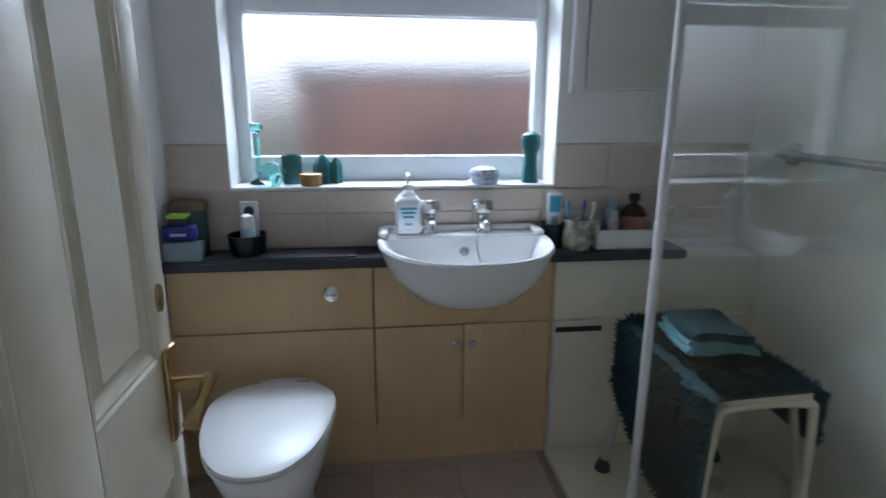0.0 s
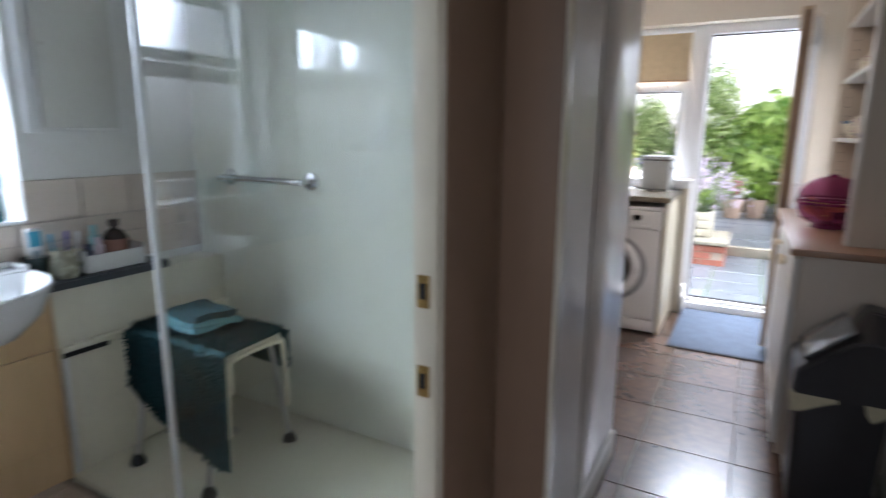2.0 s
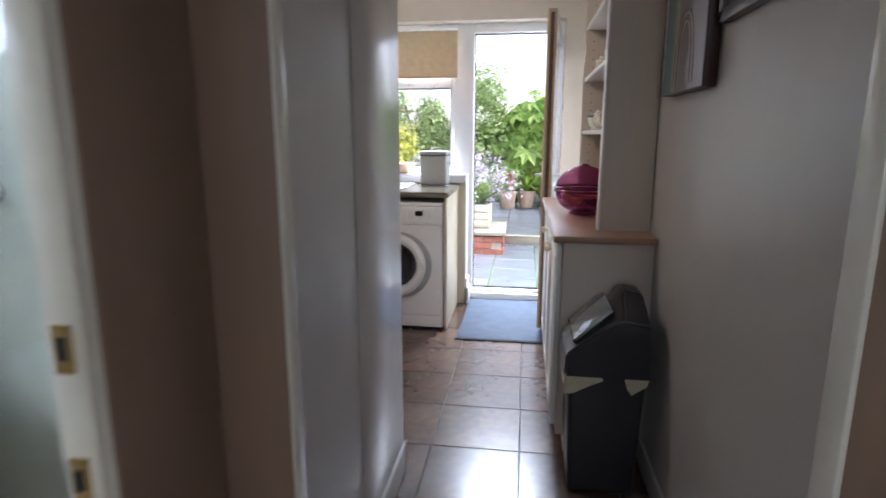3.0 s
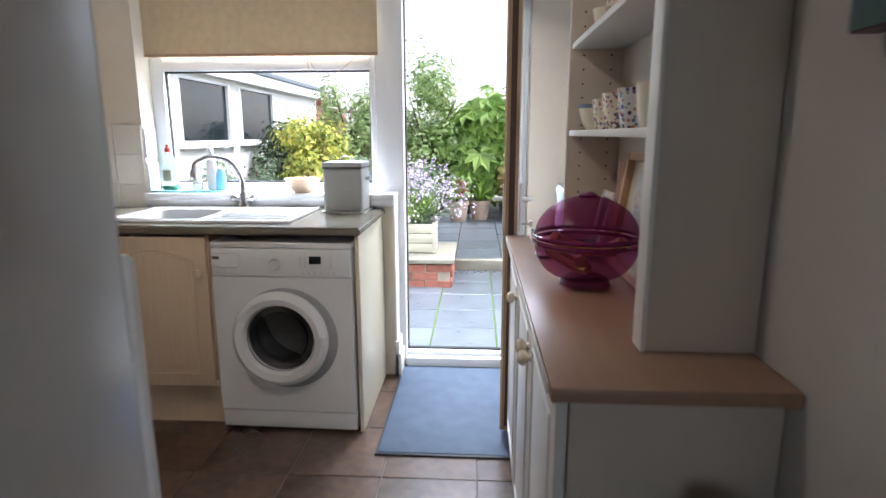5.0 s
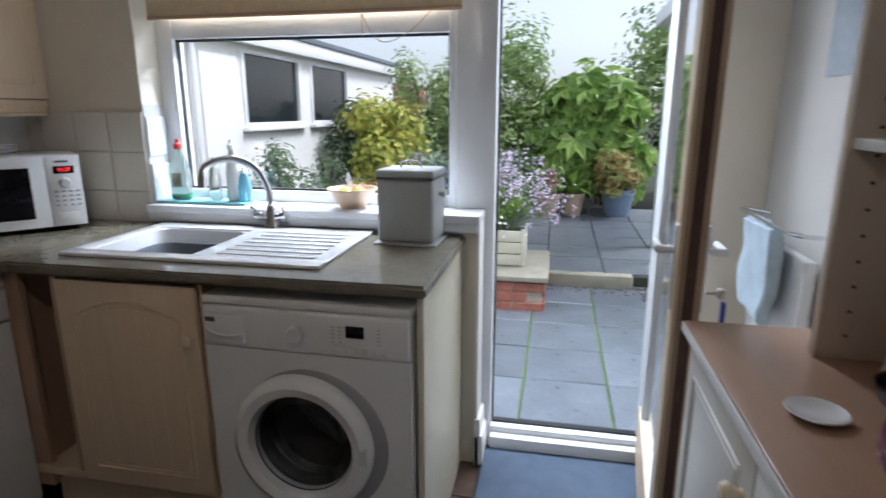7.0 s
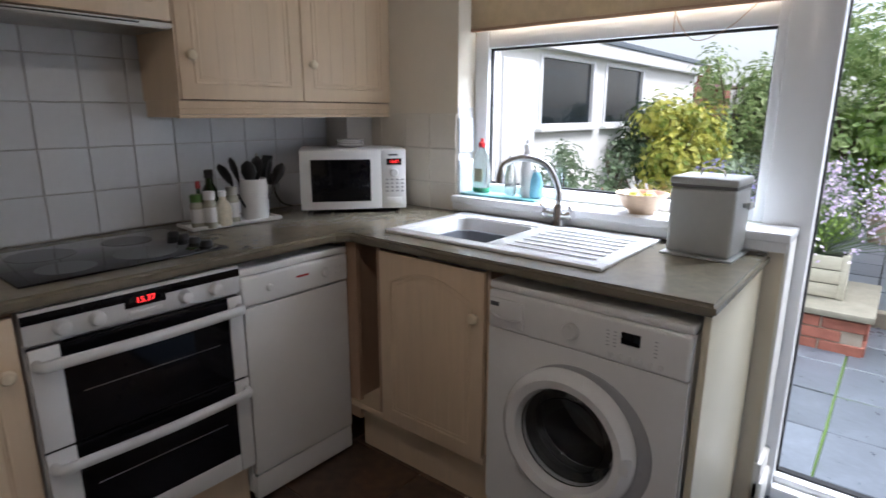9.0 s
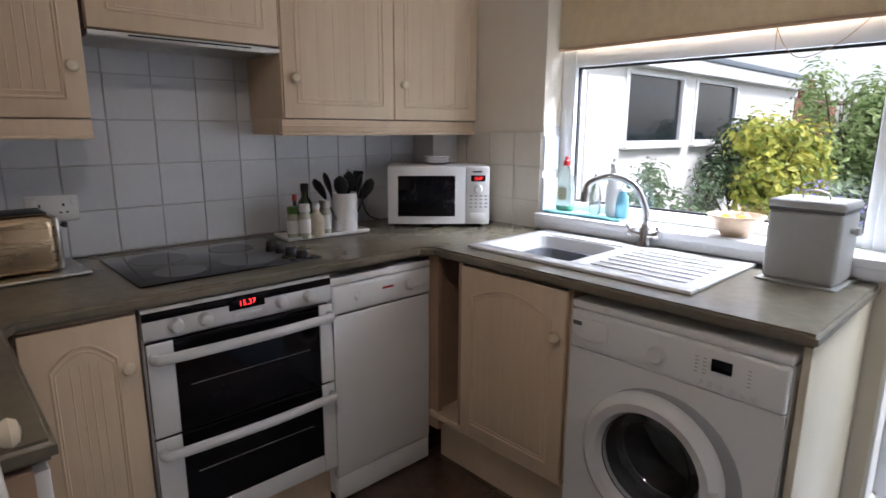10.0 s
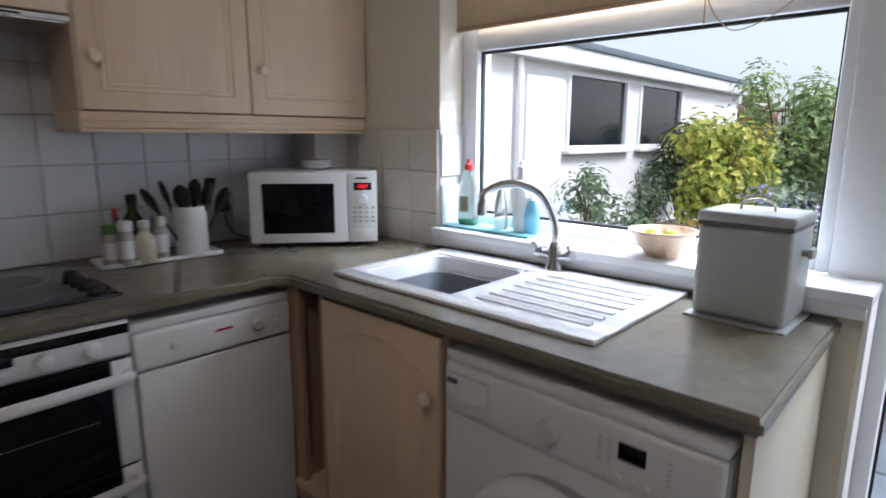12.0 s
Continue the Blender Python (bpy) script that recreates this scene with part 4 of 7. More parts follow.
picture(1.33, 1.82, 1.545, 1.95, mat("grey_print_art", (0.40, 0.37, 0.38), 0.25, vary=0.5, scale=7, second=(0.14, 0.12, 0.14)), "dark framed grey print on the hall wall")


# ---- bathroom ----
def frosted():
    m = bpy.data.materials.new("frosted_glass")
    m.use_nodes = True
    nt = m.node_tree
    p = nt.nodes["Principled BSDF"]
    p.inputs["Transmission Weight"].default_value, p.inputs["IOR"].default_value = 1.0, 1.25
    p.inputs["Base Color"].default_value = (0.82, 0.85, 0.90, 1)
    p.inputs["Roughness"].default_value = 0.30
    n, b = nt.nodes.new("ShaderNodeTexNoise"), nt.nodes.new("ShaderNodeBump")
    n.inputs["Scale"].default_value, n.inputs["Detail"].default_value = 55, 3
    b.inputs["Strength"].default_value, b.inputs["Distance"].default_value = 0.5, 0.003
    nt.links.new(n.outputs["Fac"], b.inputs["Height"])
    nt.links.new(b.outputs["Normal"], p.inputs["Normal"])
    return m


M_FROST = frosted()
bwx0, bwx1 = -0.042, 1.057
win2 = tagged(thing("window_2", "white frosted bathroom window with a top-hung vent ajar", "window", (0.5075, 2.035, 0.968)), kind="structure")
hw = 0.5495
f = bmesh.new()
box(f, -hw, -hw + 0.045, -0.03, 0.03, 0, 1.03, 0.005)
box(f, hw - 0.04, hw, -0.03, 0.03, 0, 1.03, 0.005)
for z0_, z1_ in ((0, 0.098), (0.575, 0.645), (0.985, 1.03)):
    box(f, -hw + 0.043, hw - 0.038, -0.028, 0.028, z0_ + 0.001, z1_ - 0.001, 0.005)
part("window_frame", f, M_UPVC, win2)
g = part("pane", B(-hw + 0.045, hw - 0.04, -0.004, 0.004, 0.098, 0.575), M_FROST, win2)
g.visible_shadow = False
vent = bmesh.new()
box(vent, -hw + 0.05, hw - 0.10, -0.02, 0.02, -0.335, -0.285, 0.004)
box(vent, -hw + 0.05, hw - 0.10, -0.02, 0.02, -0.045, 0.0, 0.004)
box(vent, -hw + 0.051, -hw + 0.09, -0.018, 0.018, -0.287, -0.043, 0.004)
box(vent, hw - 0.14, hw - 0.101, -0.018, 0.018, -0.287, -0.043, 0.004)
place(vent, pose(0.04, 0.01, 0.982, -8))
part("vent_sash", vent, M_UPVC, win2, "white top-hung vent sash")
gp = B(-hw + 0.09, hw - 0.14, -0.003, 0.003, -0.285, -0.045)
place(gp, pose(0.04, 0.01, 0.982, -8))
g = part("vent_pane", gp, M_FROST, win2)
g.visible_shadow = False
part("vent_stay", box(R((0, -0.04, 0.66), (0.22, -0.045, 0.665), 0.006), -0.02, 0.02, -0.05, -0.03, 0.645, 0.675, 0.004), M_UPVC, win2)
setting("bathroom_sill", B(bwx0, bwx1, 1.846, 2.005, 0.968, 0.978, 0.003), M_UPVC, "white tiled bathroom window sill", "sill")

# tall mirror edge on the side wall, behind the door
mir = thing("wall_mirror", "tall frameless mirror on the bathroom side wall", "mirror", (-0.234, 1.25, 1.2))
part("glass", B(0, 0.006, -0.30, 0.30, 0, 0.9, 0.001), mat("mirror", (0.9, 0.92, 0.92), 0.02, 1.0, vary=0.0), mir)

YU = 1.705
c = thing("wc_unit", "beech concealed-cistern unit with flush knob", "cabinet", (-0.232, YU, 0))
part("carcass", B(0, 0.645, 0.018, 0.14, 0.0, 0.735), M_UNITIN, c)
part("upper_panel", B(0.002, 0.643, 0, 0.018, 0.522, 0.733, 0.002), M_BUNIT, c)
part("lower_panel", B(0.002, 0.643, 0, 0.018, 0.155, 0.518, 0.002), M_BUNIT, c)
part("plinth", B(0, 0.645, 0.008, 0.018, 0, 0.152), M_BUNIT, c)
kb = lathe([(0.012, 0), (0.012, 0.012), (0.026, 0.018), (0.028, 0.026), (0.022, 0.034), (0.006, 0.037)], 20)
place(kb, pose(0.512, 0.0, 0.652, 90))
part("flush_knob", kb, M_CHROME, c)
c = thing("basin_unit", "beech vanity unit with two doors under the basin", "cabinet", (0.415, YU, 0))
part("carcass", B(0, 0.61, 0.018, 0.14, 0.0, 0.735), M_UNITIN, c)
part("upper_panel", B(0.002, 0.608, 0, 0.018, 0.522, 0.733, 0.002), M_BUNIT, c)
for k in range(2):
    d = part("door", B(0.002 + 0.305 * k, 0.303 + 0.305 * k, 0, 0.018, 0.155, 0.518, 0.003), M_BUNIT, c)
    kb = lathe([(0.007, 0), (0.007, 0.008), (0.014, 0.012), (0.015, 0.018), (0.010, 0.024)], 16)
    place(kb, pose(0.278 + 0.052 * k, 0.0, 0.452, 90))
    part("knob", kb, M_CHROME, d)
part("plinth", B(0, 0.61, 0.008, 0.018, 0, 0.152), M_BUNIT, c)
part("side_panel", B(0.610, 0.618, 0.0, 0.14, 0, 0.735), M_BUNIT, c)

ctr = thing("bathroom_counter", "narrow dark slate-look counter along the bathroom wall", "counter")
part("slab", outline([(-0.233, 1.685), (0.468, 1.685), (0.468, 1.805), (0.962, 1.805), (0.962, 1.685), (1.50, 1.685), (1.50, 1.849), (-0.233, 1.849)], 0.735, 0.768, 0.005), M_BCTR, ctr)
part("inset_mat", B(-0.10, 0.36, 1.70, 1.80, 0.7685, 0.774, 0.002), M_BCTR, ctr, "dark rounded mat")

# basin
bs = thing("wash_basin", "white semi-recessed porcelain basin with tap ledge", "basin", (0.715, 1.70, 0.768))


def basin_ring(bm, rx, ry_f, ry_b, z, n=40):
    ring_ = []
    for i in range(n):
        a = 2 * math.pi * i / n
        x, y = math.cos(a), math.sin(a)
        k = 0.55 if y > 0 else 1.0
        px = rx * math.copysign(abs(x) ** (0.6 if y > 0 else 0.85), x)
        py = (ry_b if y > 0 else ry_f) * math.copysign(abs(y) ** (0.7 if y > 0 else 0.95), y)
        ring_.append(bm.verts.new((px, py, z)))
    return ring_


b = bmesh.new()
prof = [(0.10, 0.16, 0.02, -0.135), (0.19, 0.24, 0.05, -0.10), (0.25, 0.29, 0.10, -0.04), (0.275, 0.315, 0.135, 0.02), (0.285, 0.325, 0.145, 0.048), (0.280, 0.320, 0.142, 0.056), (0.262, 0.300, 0.032, 0.052), (0.245, 0.280, 0.026, 0.030), (0.222, 0.245, -0.020, -0.030), (0.165, 0.190, -0.060, -0.080), (0.05, 0.10, -0.072, -0.098)]
rings = [basin_ring(b, *q) for q in prof]
for r0, r1 in zip(rings, rings[1:]):
    for i in range(40):
        b.faces.new((r0[i], r0[(i + 1) % 40], r1[(i + 1) % 40], r1[i]))
b.faces.new(rings[0][::-1])
b.faces.new(rings[-1])
bmesh.ops.recalc_face_normals(b, faces=b.faces)
part("bowl", b, M_PORC, bs)
ledge = bmesh.new()
box(ledge, -0.275, 0.275, 0.034, 0.142, 0.030, 0.060, 0.012, 3)
box(ledge, -0.27, 0.27, 0.10, 0.144, 0.05, 0.078, 0.012, 3)
for s_ in (-1, 1):
    box(ledge, s_ * 0.262 - 0.016, s_ * 0.262 + 0.016, 0.02, 0.135, 0.052, 0.076, 0.010, 3)
part("tap_ledge", ledge, M_PORC, bs)
part("overflow", place(lathe([(0.016, 0), (0.015, 0.003), (0.006, 0.004)], 16), pose(0.0, -0.006, 0.012, 70)), M_CHROME, bs)
part("plug_chain", tube([(0.04, 0.03, 0.066), (0.045, 0.012, 0.064), (0.042, 0.0, 0.035), (0.05, -0.03, -0.02), (0.07, -0.03, -0.015)], 0.0022, 6), M_CHROME, bs)
for x in (-0.105, 0.075):
    t_ = thing("pillar_tap", "short chrome pillar tap on the basin", "tap", (0.715 + x, 1.775, 0.828), group="basin taps")
    part("body", lathe([(0.028, 0), (0.026, 0.010), (0.018, 0.017), (0.019, 0.055), (0.016, 0.062)], 16), M_CHROME, t_)
    part("spout", tube([(0, 0, 0.038), (0, -0.035, 0.046), (0, -0.070, 0.036), (0, -0.078, 0.022)], 0.013, 10), M_CHROME, t_)
    hd_ = lathe([(0.015, 0.062), (0.030, 0.070), (0.034, 0.082), (0.032, 0.102), (0.026, 0.112), (0.008, 0.115)], 12)
    for v in hd_.verts:
        k = 1 + 0.10 * math.cos(4 * math.atan2(v.co.y, v.co.x))
        v.co.x, v.co.y = v.co.x * k, v.co.y * k
    part("head", hd_, M_CHROME, t_, "faceted chrome tap head")

# soap dispenser
M_CLEARP = clear("clear_plastic", (0.9, 0.95, 0.97), 0.08)
M_LABELB = mat("blue_label", (0.05, 0.33, 0.48), 0.4)
M_GREY = mat("grey_bar_print", (0.35, 0.42, 0.47), 0.5)
sd = thing("soap_dispenser", "white pump bottle of hand wash with blue label", "bottle", (0.535, 1.765, 0.830))
part("bottle", place(B(-0.042, 0.042, -0.024, 0.024, 0, 0.118, 0.012, 3), Matrix()), M_WHITEP, sd)
part("shoulder", lathe([(0.036, 0.112), (0.030, 0.130), (0.014, 0.145), (0.014, 0.155)], 20, sy=0.7), M_CLEARP, sd, "clear upper bottle")
part("pump", rod(rod(rod(bmesh.new(), (0, 0, 0.15), (0, 0, 0.165), 0.016), (0, 0, 0.165), (0, 0, 0.195), 0.005), (0, 0.008, 0.197), (0, -0.035, 0.192), 0.007, 0.005), M_WHITEP, sd)
part("label", B(-0.034, 0.034, -0.0255, -0.0243, 0.02, 0.10, 0.0005), mat("pale_label", (0.75, 0.82, 0.85), 0.4), sd)
for z, w_ in ((0.088, 0.028), (0.074, 0.022), (0.060, 0.018), (0.036, 0.012)):
    part("print_bar", B(-w_, w_, -0.0262, -0.0256, z - 0.004, z + 0.004), M_LABELB if z > 0.05 else M_GREY, sd, "unreadable blue print")

# toilet
wc = thing("toilet", "white toilet with closed lid before the beech unit", "toilet", (0.115, 1.70, 0))


def oval(bm, w_, f_, back, z, n=40):
    out = []
    for i in range(n):
        a = 2 * math.pi * i / n
        x, y = math.cos(a), math.sin(a)
        if y > 0:
            px, py = w_ * math.copysign(abs(x) ** 0.62, x) * (1 - 0.30 * y), back * abs(y) ** 0.6
        else:
            px, py = w_ * math.copysign(abs(x) ** 0.9, x), -f_ * abs(y) ** 0.95
        out.append(bm.verts.new((px, py - 0.24, 0.93 * z)))
    return out


def loft(prof, ringf):
    bm = bmesh.new()
    rs = [ringf(bm, *q) for q in prof]
    m = len(rs[0])
    for a, c_ in zip(rs, rs[1:]):
        for i in range(m):
            bm.faces.new((a[i], a[(i + 1) % m], c_[(i + 1) % m], c_[i]))
    bm.faces.new(rs[0][::-1])
    bm.faces.new(rs[-1])
    bmesh.ops.recalc_face_normals(bm, faces=bm.faces)
    return bm


part("pan", loft([(0.11, 0.16, 0.235, 0.0), (0.105, 0.16, 0.235, 0.05), (0.115, 0.20, 0.235, 0.16), (0.155, 0.285, 0.235, 0.28), (0.172, 0.325, 0.23, 0.37), (0.170, 0.325, 0.22, 0.395)], oval), M_PORC, wc)
part("seat", loft([(0.172, 0.335, 0.125, 0.397), (0.180, 0.348, 0.13, 0.402), (0.180, 0.348, 0.13, 0.412), (0.174, 0.34, 0.125, 0.416)], oval), M_WHITEP, wc)
part("lid", loft([(0.172, 0.338, 0.12, 0.418), (0.180, 0.348, 0.125, 0.423), (0.180, 0.348, 0.125, 0.432), (0.168, 0.330, 0.11, 0.441), (0.10, 0.22, 0.07, 0.447), (0.02, 0.05, 0.02, 0.448)], oval), M_WHITEP, wc)
for x in (-0.07, 0.07):
    part("hinge", R((x - 0.02, -0.105, 0.385), (x + 0.02, -0.105, 0.385), 0.012), M_CHROME, wc)

# bathroom door
bdr = thing("bathroom_door", "open cream gloss panel door with brass lever handle", "door", (0.092, 0.032, 0.006), 90 - 1.2)
LW, LT, LH = 0.675, 0.038, 1.965
stl = bmesh.new()
COLS = ((0.150, 0.345), (0.450, 0.630))
for a, c_ in ((0, COLS[0][0]), (COLS[1][1], LW), (COLS[0][1], COLS[1][0])):
    box(stl, a, c_, -LT / 2, LT / 2, 0, LH, 0.003)
for a, c_ in ((0, 0.20), (0.735, 0.905), (1.55, 1.65), (LH - 0.11, LH)):
    for x0, x1 in COLS:
        box(stl, x0, x1, -LT / 2, LT / 2, a, c_, 0.0)
part("leaf_frame", stl, M_CREAM, bdr)


def sunk_panel(x0, x1, z0, z1):
    """A fielded panel with stepped mouldings that fall away from the stiles on both faces."""
    bm = bmesh.new()
    steps = ((0.0, 0.0185), (0.004, 0.0185), (0.008, 0.0155), (0.012, 0.0155), (0.020, 0.0085), (0.028, 0.0065), (0.036, 0.0100), (0.040, 0.0135))
    for s_ in (-1, 1):
        rs = [[bm.verts.new(q) for q in ((x0 + d, s_ * y, z0 + d), (x1 - d, s_ * y, z0 + d), (x1 - d, s_ * y, z1 - d), (x0 + d, s_ * y, z1 - d))] for d, y in steps]
        for a, c_ in zip(rs, rs[1:]):
            for i in range(4):
                bm.faces.new((a[i], a[(i + 1) % 4], c_[(i + 1) % 4], c_[i]))
        bm.faces.new(rs[-1])
    bmesh.ops.recalc_face_normals(bm, faces=bm.faces)
    return bm


for a, c_ in ((0.20, 0.735), (0.905, 1.55), (1.65, LH - 0.11)):
    for x0, x1 in COLS:
        part("panel", sunk_panel(x0, x1, a, c_), M_CREAM, bdr)
for s_ in (-1, 1):
    h = bmesh.new()
    box(h, LW - 0.045, LW - 0.010, s_ * (LT / 2 + 0.004) - 0.004, s_ * (LT / 2 + 0.004) + 0.004, 0.782, 0.918, 0.003)
    box(h, LW - 0.042, LW - 0.013, s_ * (LT / 2 + 0.007) - 0.004, s_ * (LT / 2 + 0.007) + 0.004, 0.895, 0.922, 0.004)
    hp = part("backplate", h, M_BRASS, bdr, "long brass back plate")
    h = rod(bmesh.new(), (LW - 0.028, s_ * LT / 2, 0.862), (LW - 0.028, s_ * (LT / 2 + 0.052), 0.866), 0.009)
    rod(h, (LW - 0.020, s_ * (LT / 2 + 0.054), 0.870), (LW - 0.070, s_ * (LT / 2 + 0.052), 0.853), 0.010, 0.007, 10)
    rod(h, (LW - 0.066, s_ * (LT / 2 + 0.052), 0.855), (LW - 0.098, s_ * (LT / 2 + 0.048), 0.838), 0.007, 0.012, 10)
    part("lever", h, M_BRASS, hp, "flared brass lever")
    es = lathe([(0.020, 0), (0.019, 0.004), (0.010, 0.006)], 20, sx=0.55)
    place(es, pose(LW - 0.028, s_ * LT / 2, 0.990, -90 * s_))
    part("escutcheon", es, M_BRASS, bdr, "round brass lock rose")

# shower
XR = 1.80
sh = bmesh.new()
box(sh, XR - 0.008, XR - 0.001, 0.014, 1.845, 0.0, H - 0.02)
setting("shower_wall_panel", sh, M_SHOWER, "glossy cream shower wall panel", "wall panel")
sb = bmesh.new()
box(sb, 1.036, XR - 0.009, 1.705, 1.846, 0.0, 0.735, 0.004)
box(sb, 1.036, XR - 0.009, 1.685, 1.705, 0.02, 0.495, 0.003)
setting("shower_boxing", sb, M_TRAY, "cream boxing below the counter in the shower", "panel")
ldg = thing("shower_ledge", "cream ledge with metal trim along the shower wall", "ledge", (1.036, 1.69, 0.495))
part("ledge", B(0.0, XR - 1.046, -0.012, 0.014, 0.0, 0.03, 0.004), M_TRAY, ldg)
part("trim", B(0.0, 0.165, -0.016, -0.0125, -0.008, 0.010), M_BLACK, ldg, "dark metal trim strip")
part("edge_post", B(-0.004, 0.014, -0.014, 0.0, -0.49, -0.01, 0.003), M_WHITEP, ldg, "white upright edge strip")
tr = bmesh.new()
box(tr, 1.02, XR - 0.009, 0.014, 1.684, 0.0, 0.030, 0.006)
setting("shower_tray", tr, M_TRAY, "cream level-access shower tray", "shower tray")
dn = thing("shower_drain", "round dark drain cover in the shower tray", "drain", (1.52, 1.42, 0.03))
part("cover", lathe([(0.045, 0), (0.044, 0.004), (0.02, 0.006)], 24), M_STEEL, dn)
M_SGLASS = clear("shower_glass", (0.97, 0.99, 0.97), 0.0, 1.38)
scr = thing("shower_screen", "clear glass shower screen with white upright post", "shower screen", (1.125, 1.205, 0.03))
gg = part("glass", B(-0.003, 0.003, -1.14, 0.0, 0.004, 1.95), M_SGLASS, scr)
gg.visible_shadow = False
part("post", R((0, 0.008, 0.0), (0, 0.008, 1.98), 0.0135, 0.0135, 16), M_WHITEP, scr, "white round upright post")
part("top_rail", B(-0.012, 0.012, -1.145, 0.01, 1.95, 1.98, 0.004), M_WHITEP, scr)
gr = thing("grab_rail", "chrome grab rail on the shower wall", "grab rail", (XR - 0.009, 1.38, 1.10))
part("bar", R((-0.06, -0.235, 0.0), (-0.06, 0.235, 0.0), 0.013), M_CHROME, gr)
for y in (-0.235, 0.235):
    part("flange", rod(place(lathe([(0.038, 0), (0.036, 0.006), (0.022, 0.010)], 20), pose(0, y, 0, 0, -90)), (0, y, 0), (-0.066, y, 0.0), 0.013), M_CHROME, gr)

# boiler cupboard box beside the window
bx = thing("wall_box", "off-white boxed cupboard beside the bathroom window", "cupboard", (1.14, 1.849, 1.30))
part("body", B(0.0, 0.30, -0.025, 0.0, 0.0, 1.05, 0.003), M_WALL, bx)
part("door", B(0.0, 0.283, -0.040, -0.026, 0.008, 1.05, 0.003), mat("off_white_door", (0.60, 0.59, 0.54), 0.4, vary=0.04), bx)
part("upright_trim", B(-0.05, -0.004, -0.032, 0.0, -0.012, 1.05, 0.003), M_WHITEP, bx, "bright white edge board")
part("catch", place(lathe([(0.008, 0), (0.007, 0.006)], 12), pose(0.02, -0.040, 0.30, 90)), M_STEEL, bx)

# shower stool with fluffy bath mat and towels
stl_ = thing("shower_stool", "grey metal shower stool with rubber feet", "stool", (1.40, 1.345, 0.03))
legs = ((-0.215, 0.195), (-0.215, -0.215), (0.205, -0.195), (0.205, 0.205))
for x, y in legs:
    lg = part("leg", tube([(x * 0.56, y * 1.0, 0.50), (x * 0.66, y * 1.0, 0.40), (x, y, 0.02)], 0.0125, 10), mat("grey_alloy", (0.58, 0.57, 0.55), 0.35, 0.8) if (x, y) == legs[0] else bpy.data.materials["grey_alloy"], stl_)
    part("rubber_foot", lathe([(0.028, 0), (0.027, 0.012), (0.018, 0.028), (0.014, 0.04)], 16, (x, y, 0)), M_BLACK, lg, "black rubber foot")
part("seat", B(-0.13, 0.13, -0.26, 0.25, 0.492, 0.515, 0.02, 3), mat("cream_seat", (0.66, 0.60, 0.46), 0.45), stl_)
part("frame", tube([(-0.15, -0.252, 0.20), (-0.135, -0.256, 0.44), (-0.10, -0.256, 0.485), (0.10, -0.256, 0.485), (0.132, -0.256, 0.44), (0.145, -0.252, 0.20)], 0.012, 10), bpy.data.materials["cream_seat"], stl_, "cream bent tube frame")

M_SHAG = mat("dark_teal_shag", (0.009, 0.056, 0.064), 0.95, vary=0.5, scale=18, bump=1.0, bump_scale=220)
M_TOWD = mat("slate_teal_towel", (0.022, 0.075, 0.090), 0.95, vary=0.25, scale=30, bump=0.8, bump_scale=400)
M_TOWL = mat("aqua_towel", (0.16, 0.42, 0.47), 0.95, vary=0.2, scale=30, bump=0.8, bump_scale=400, sheen=0.3)


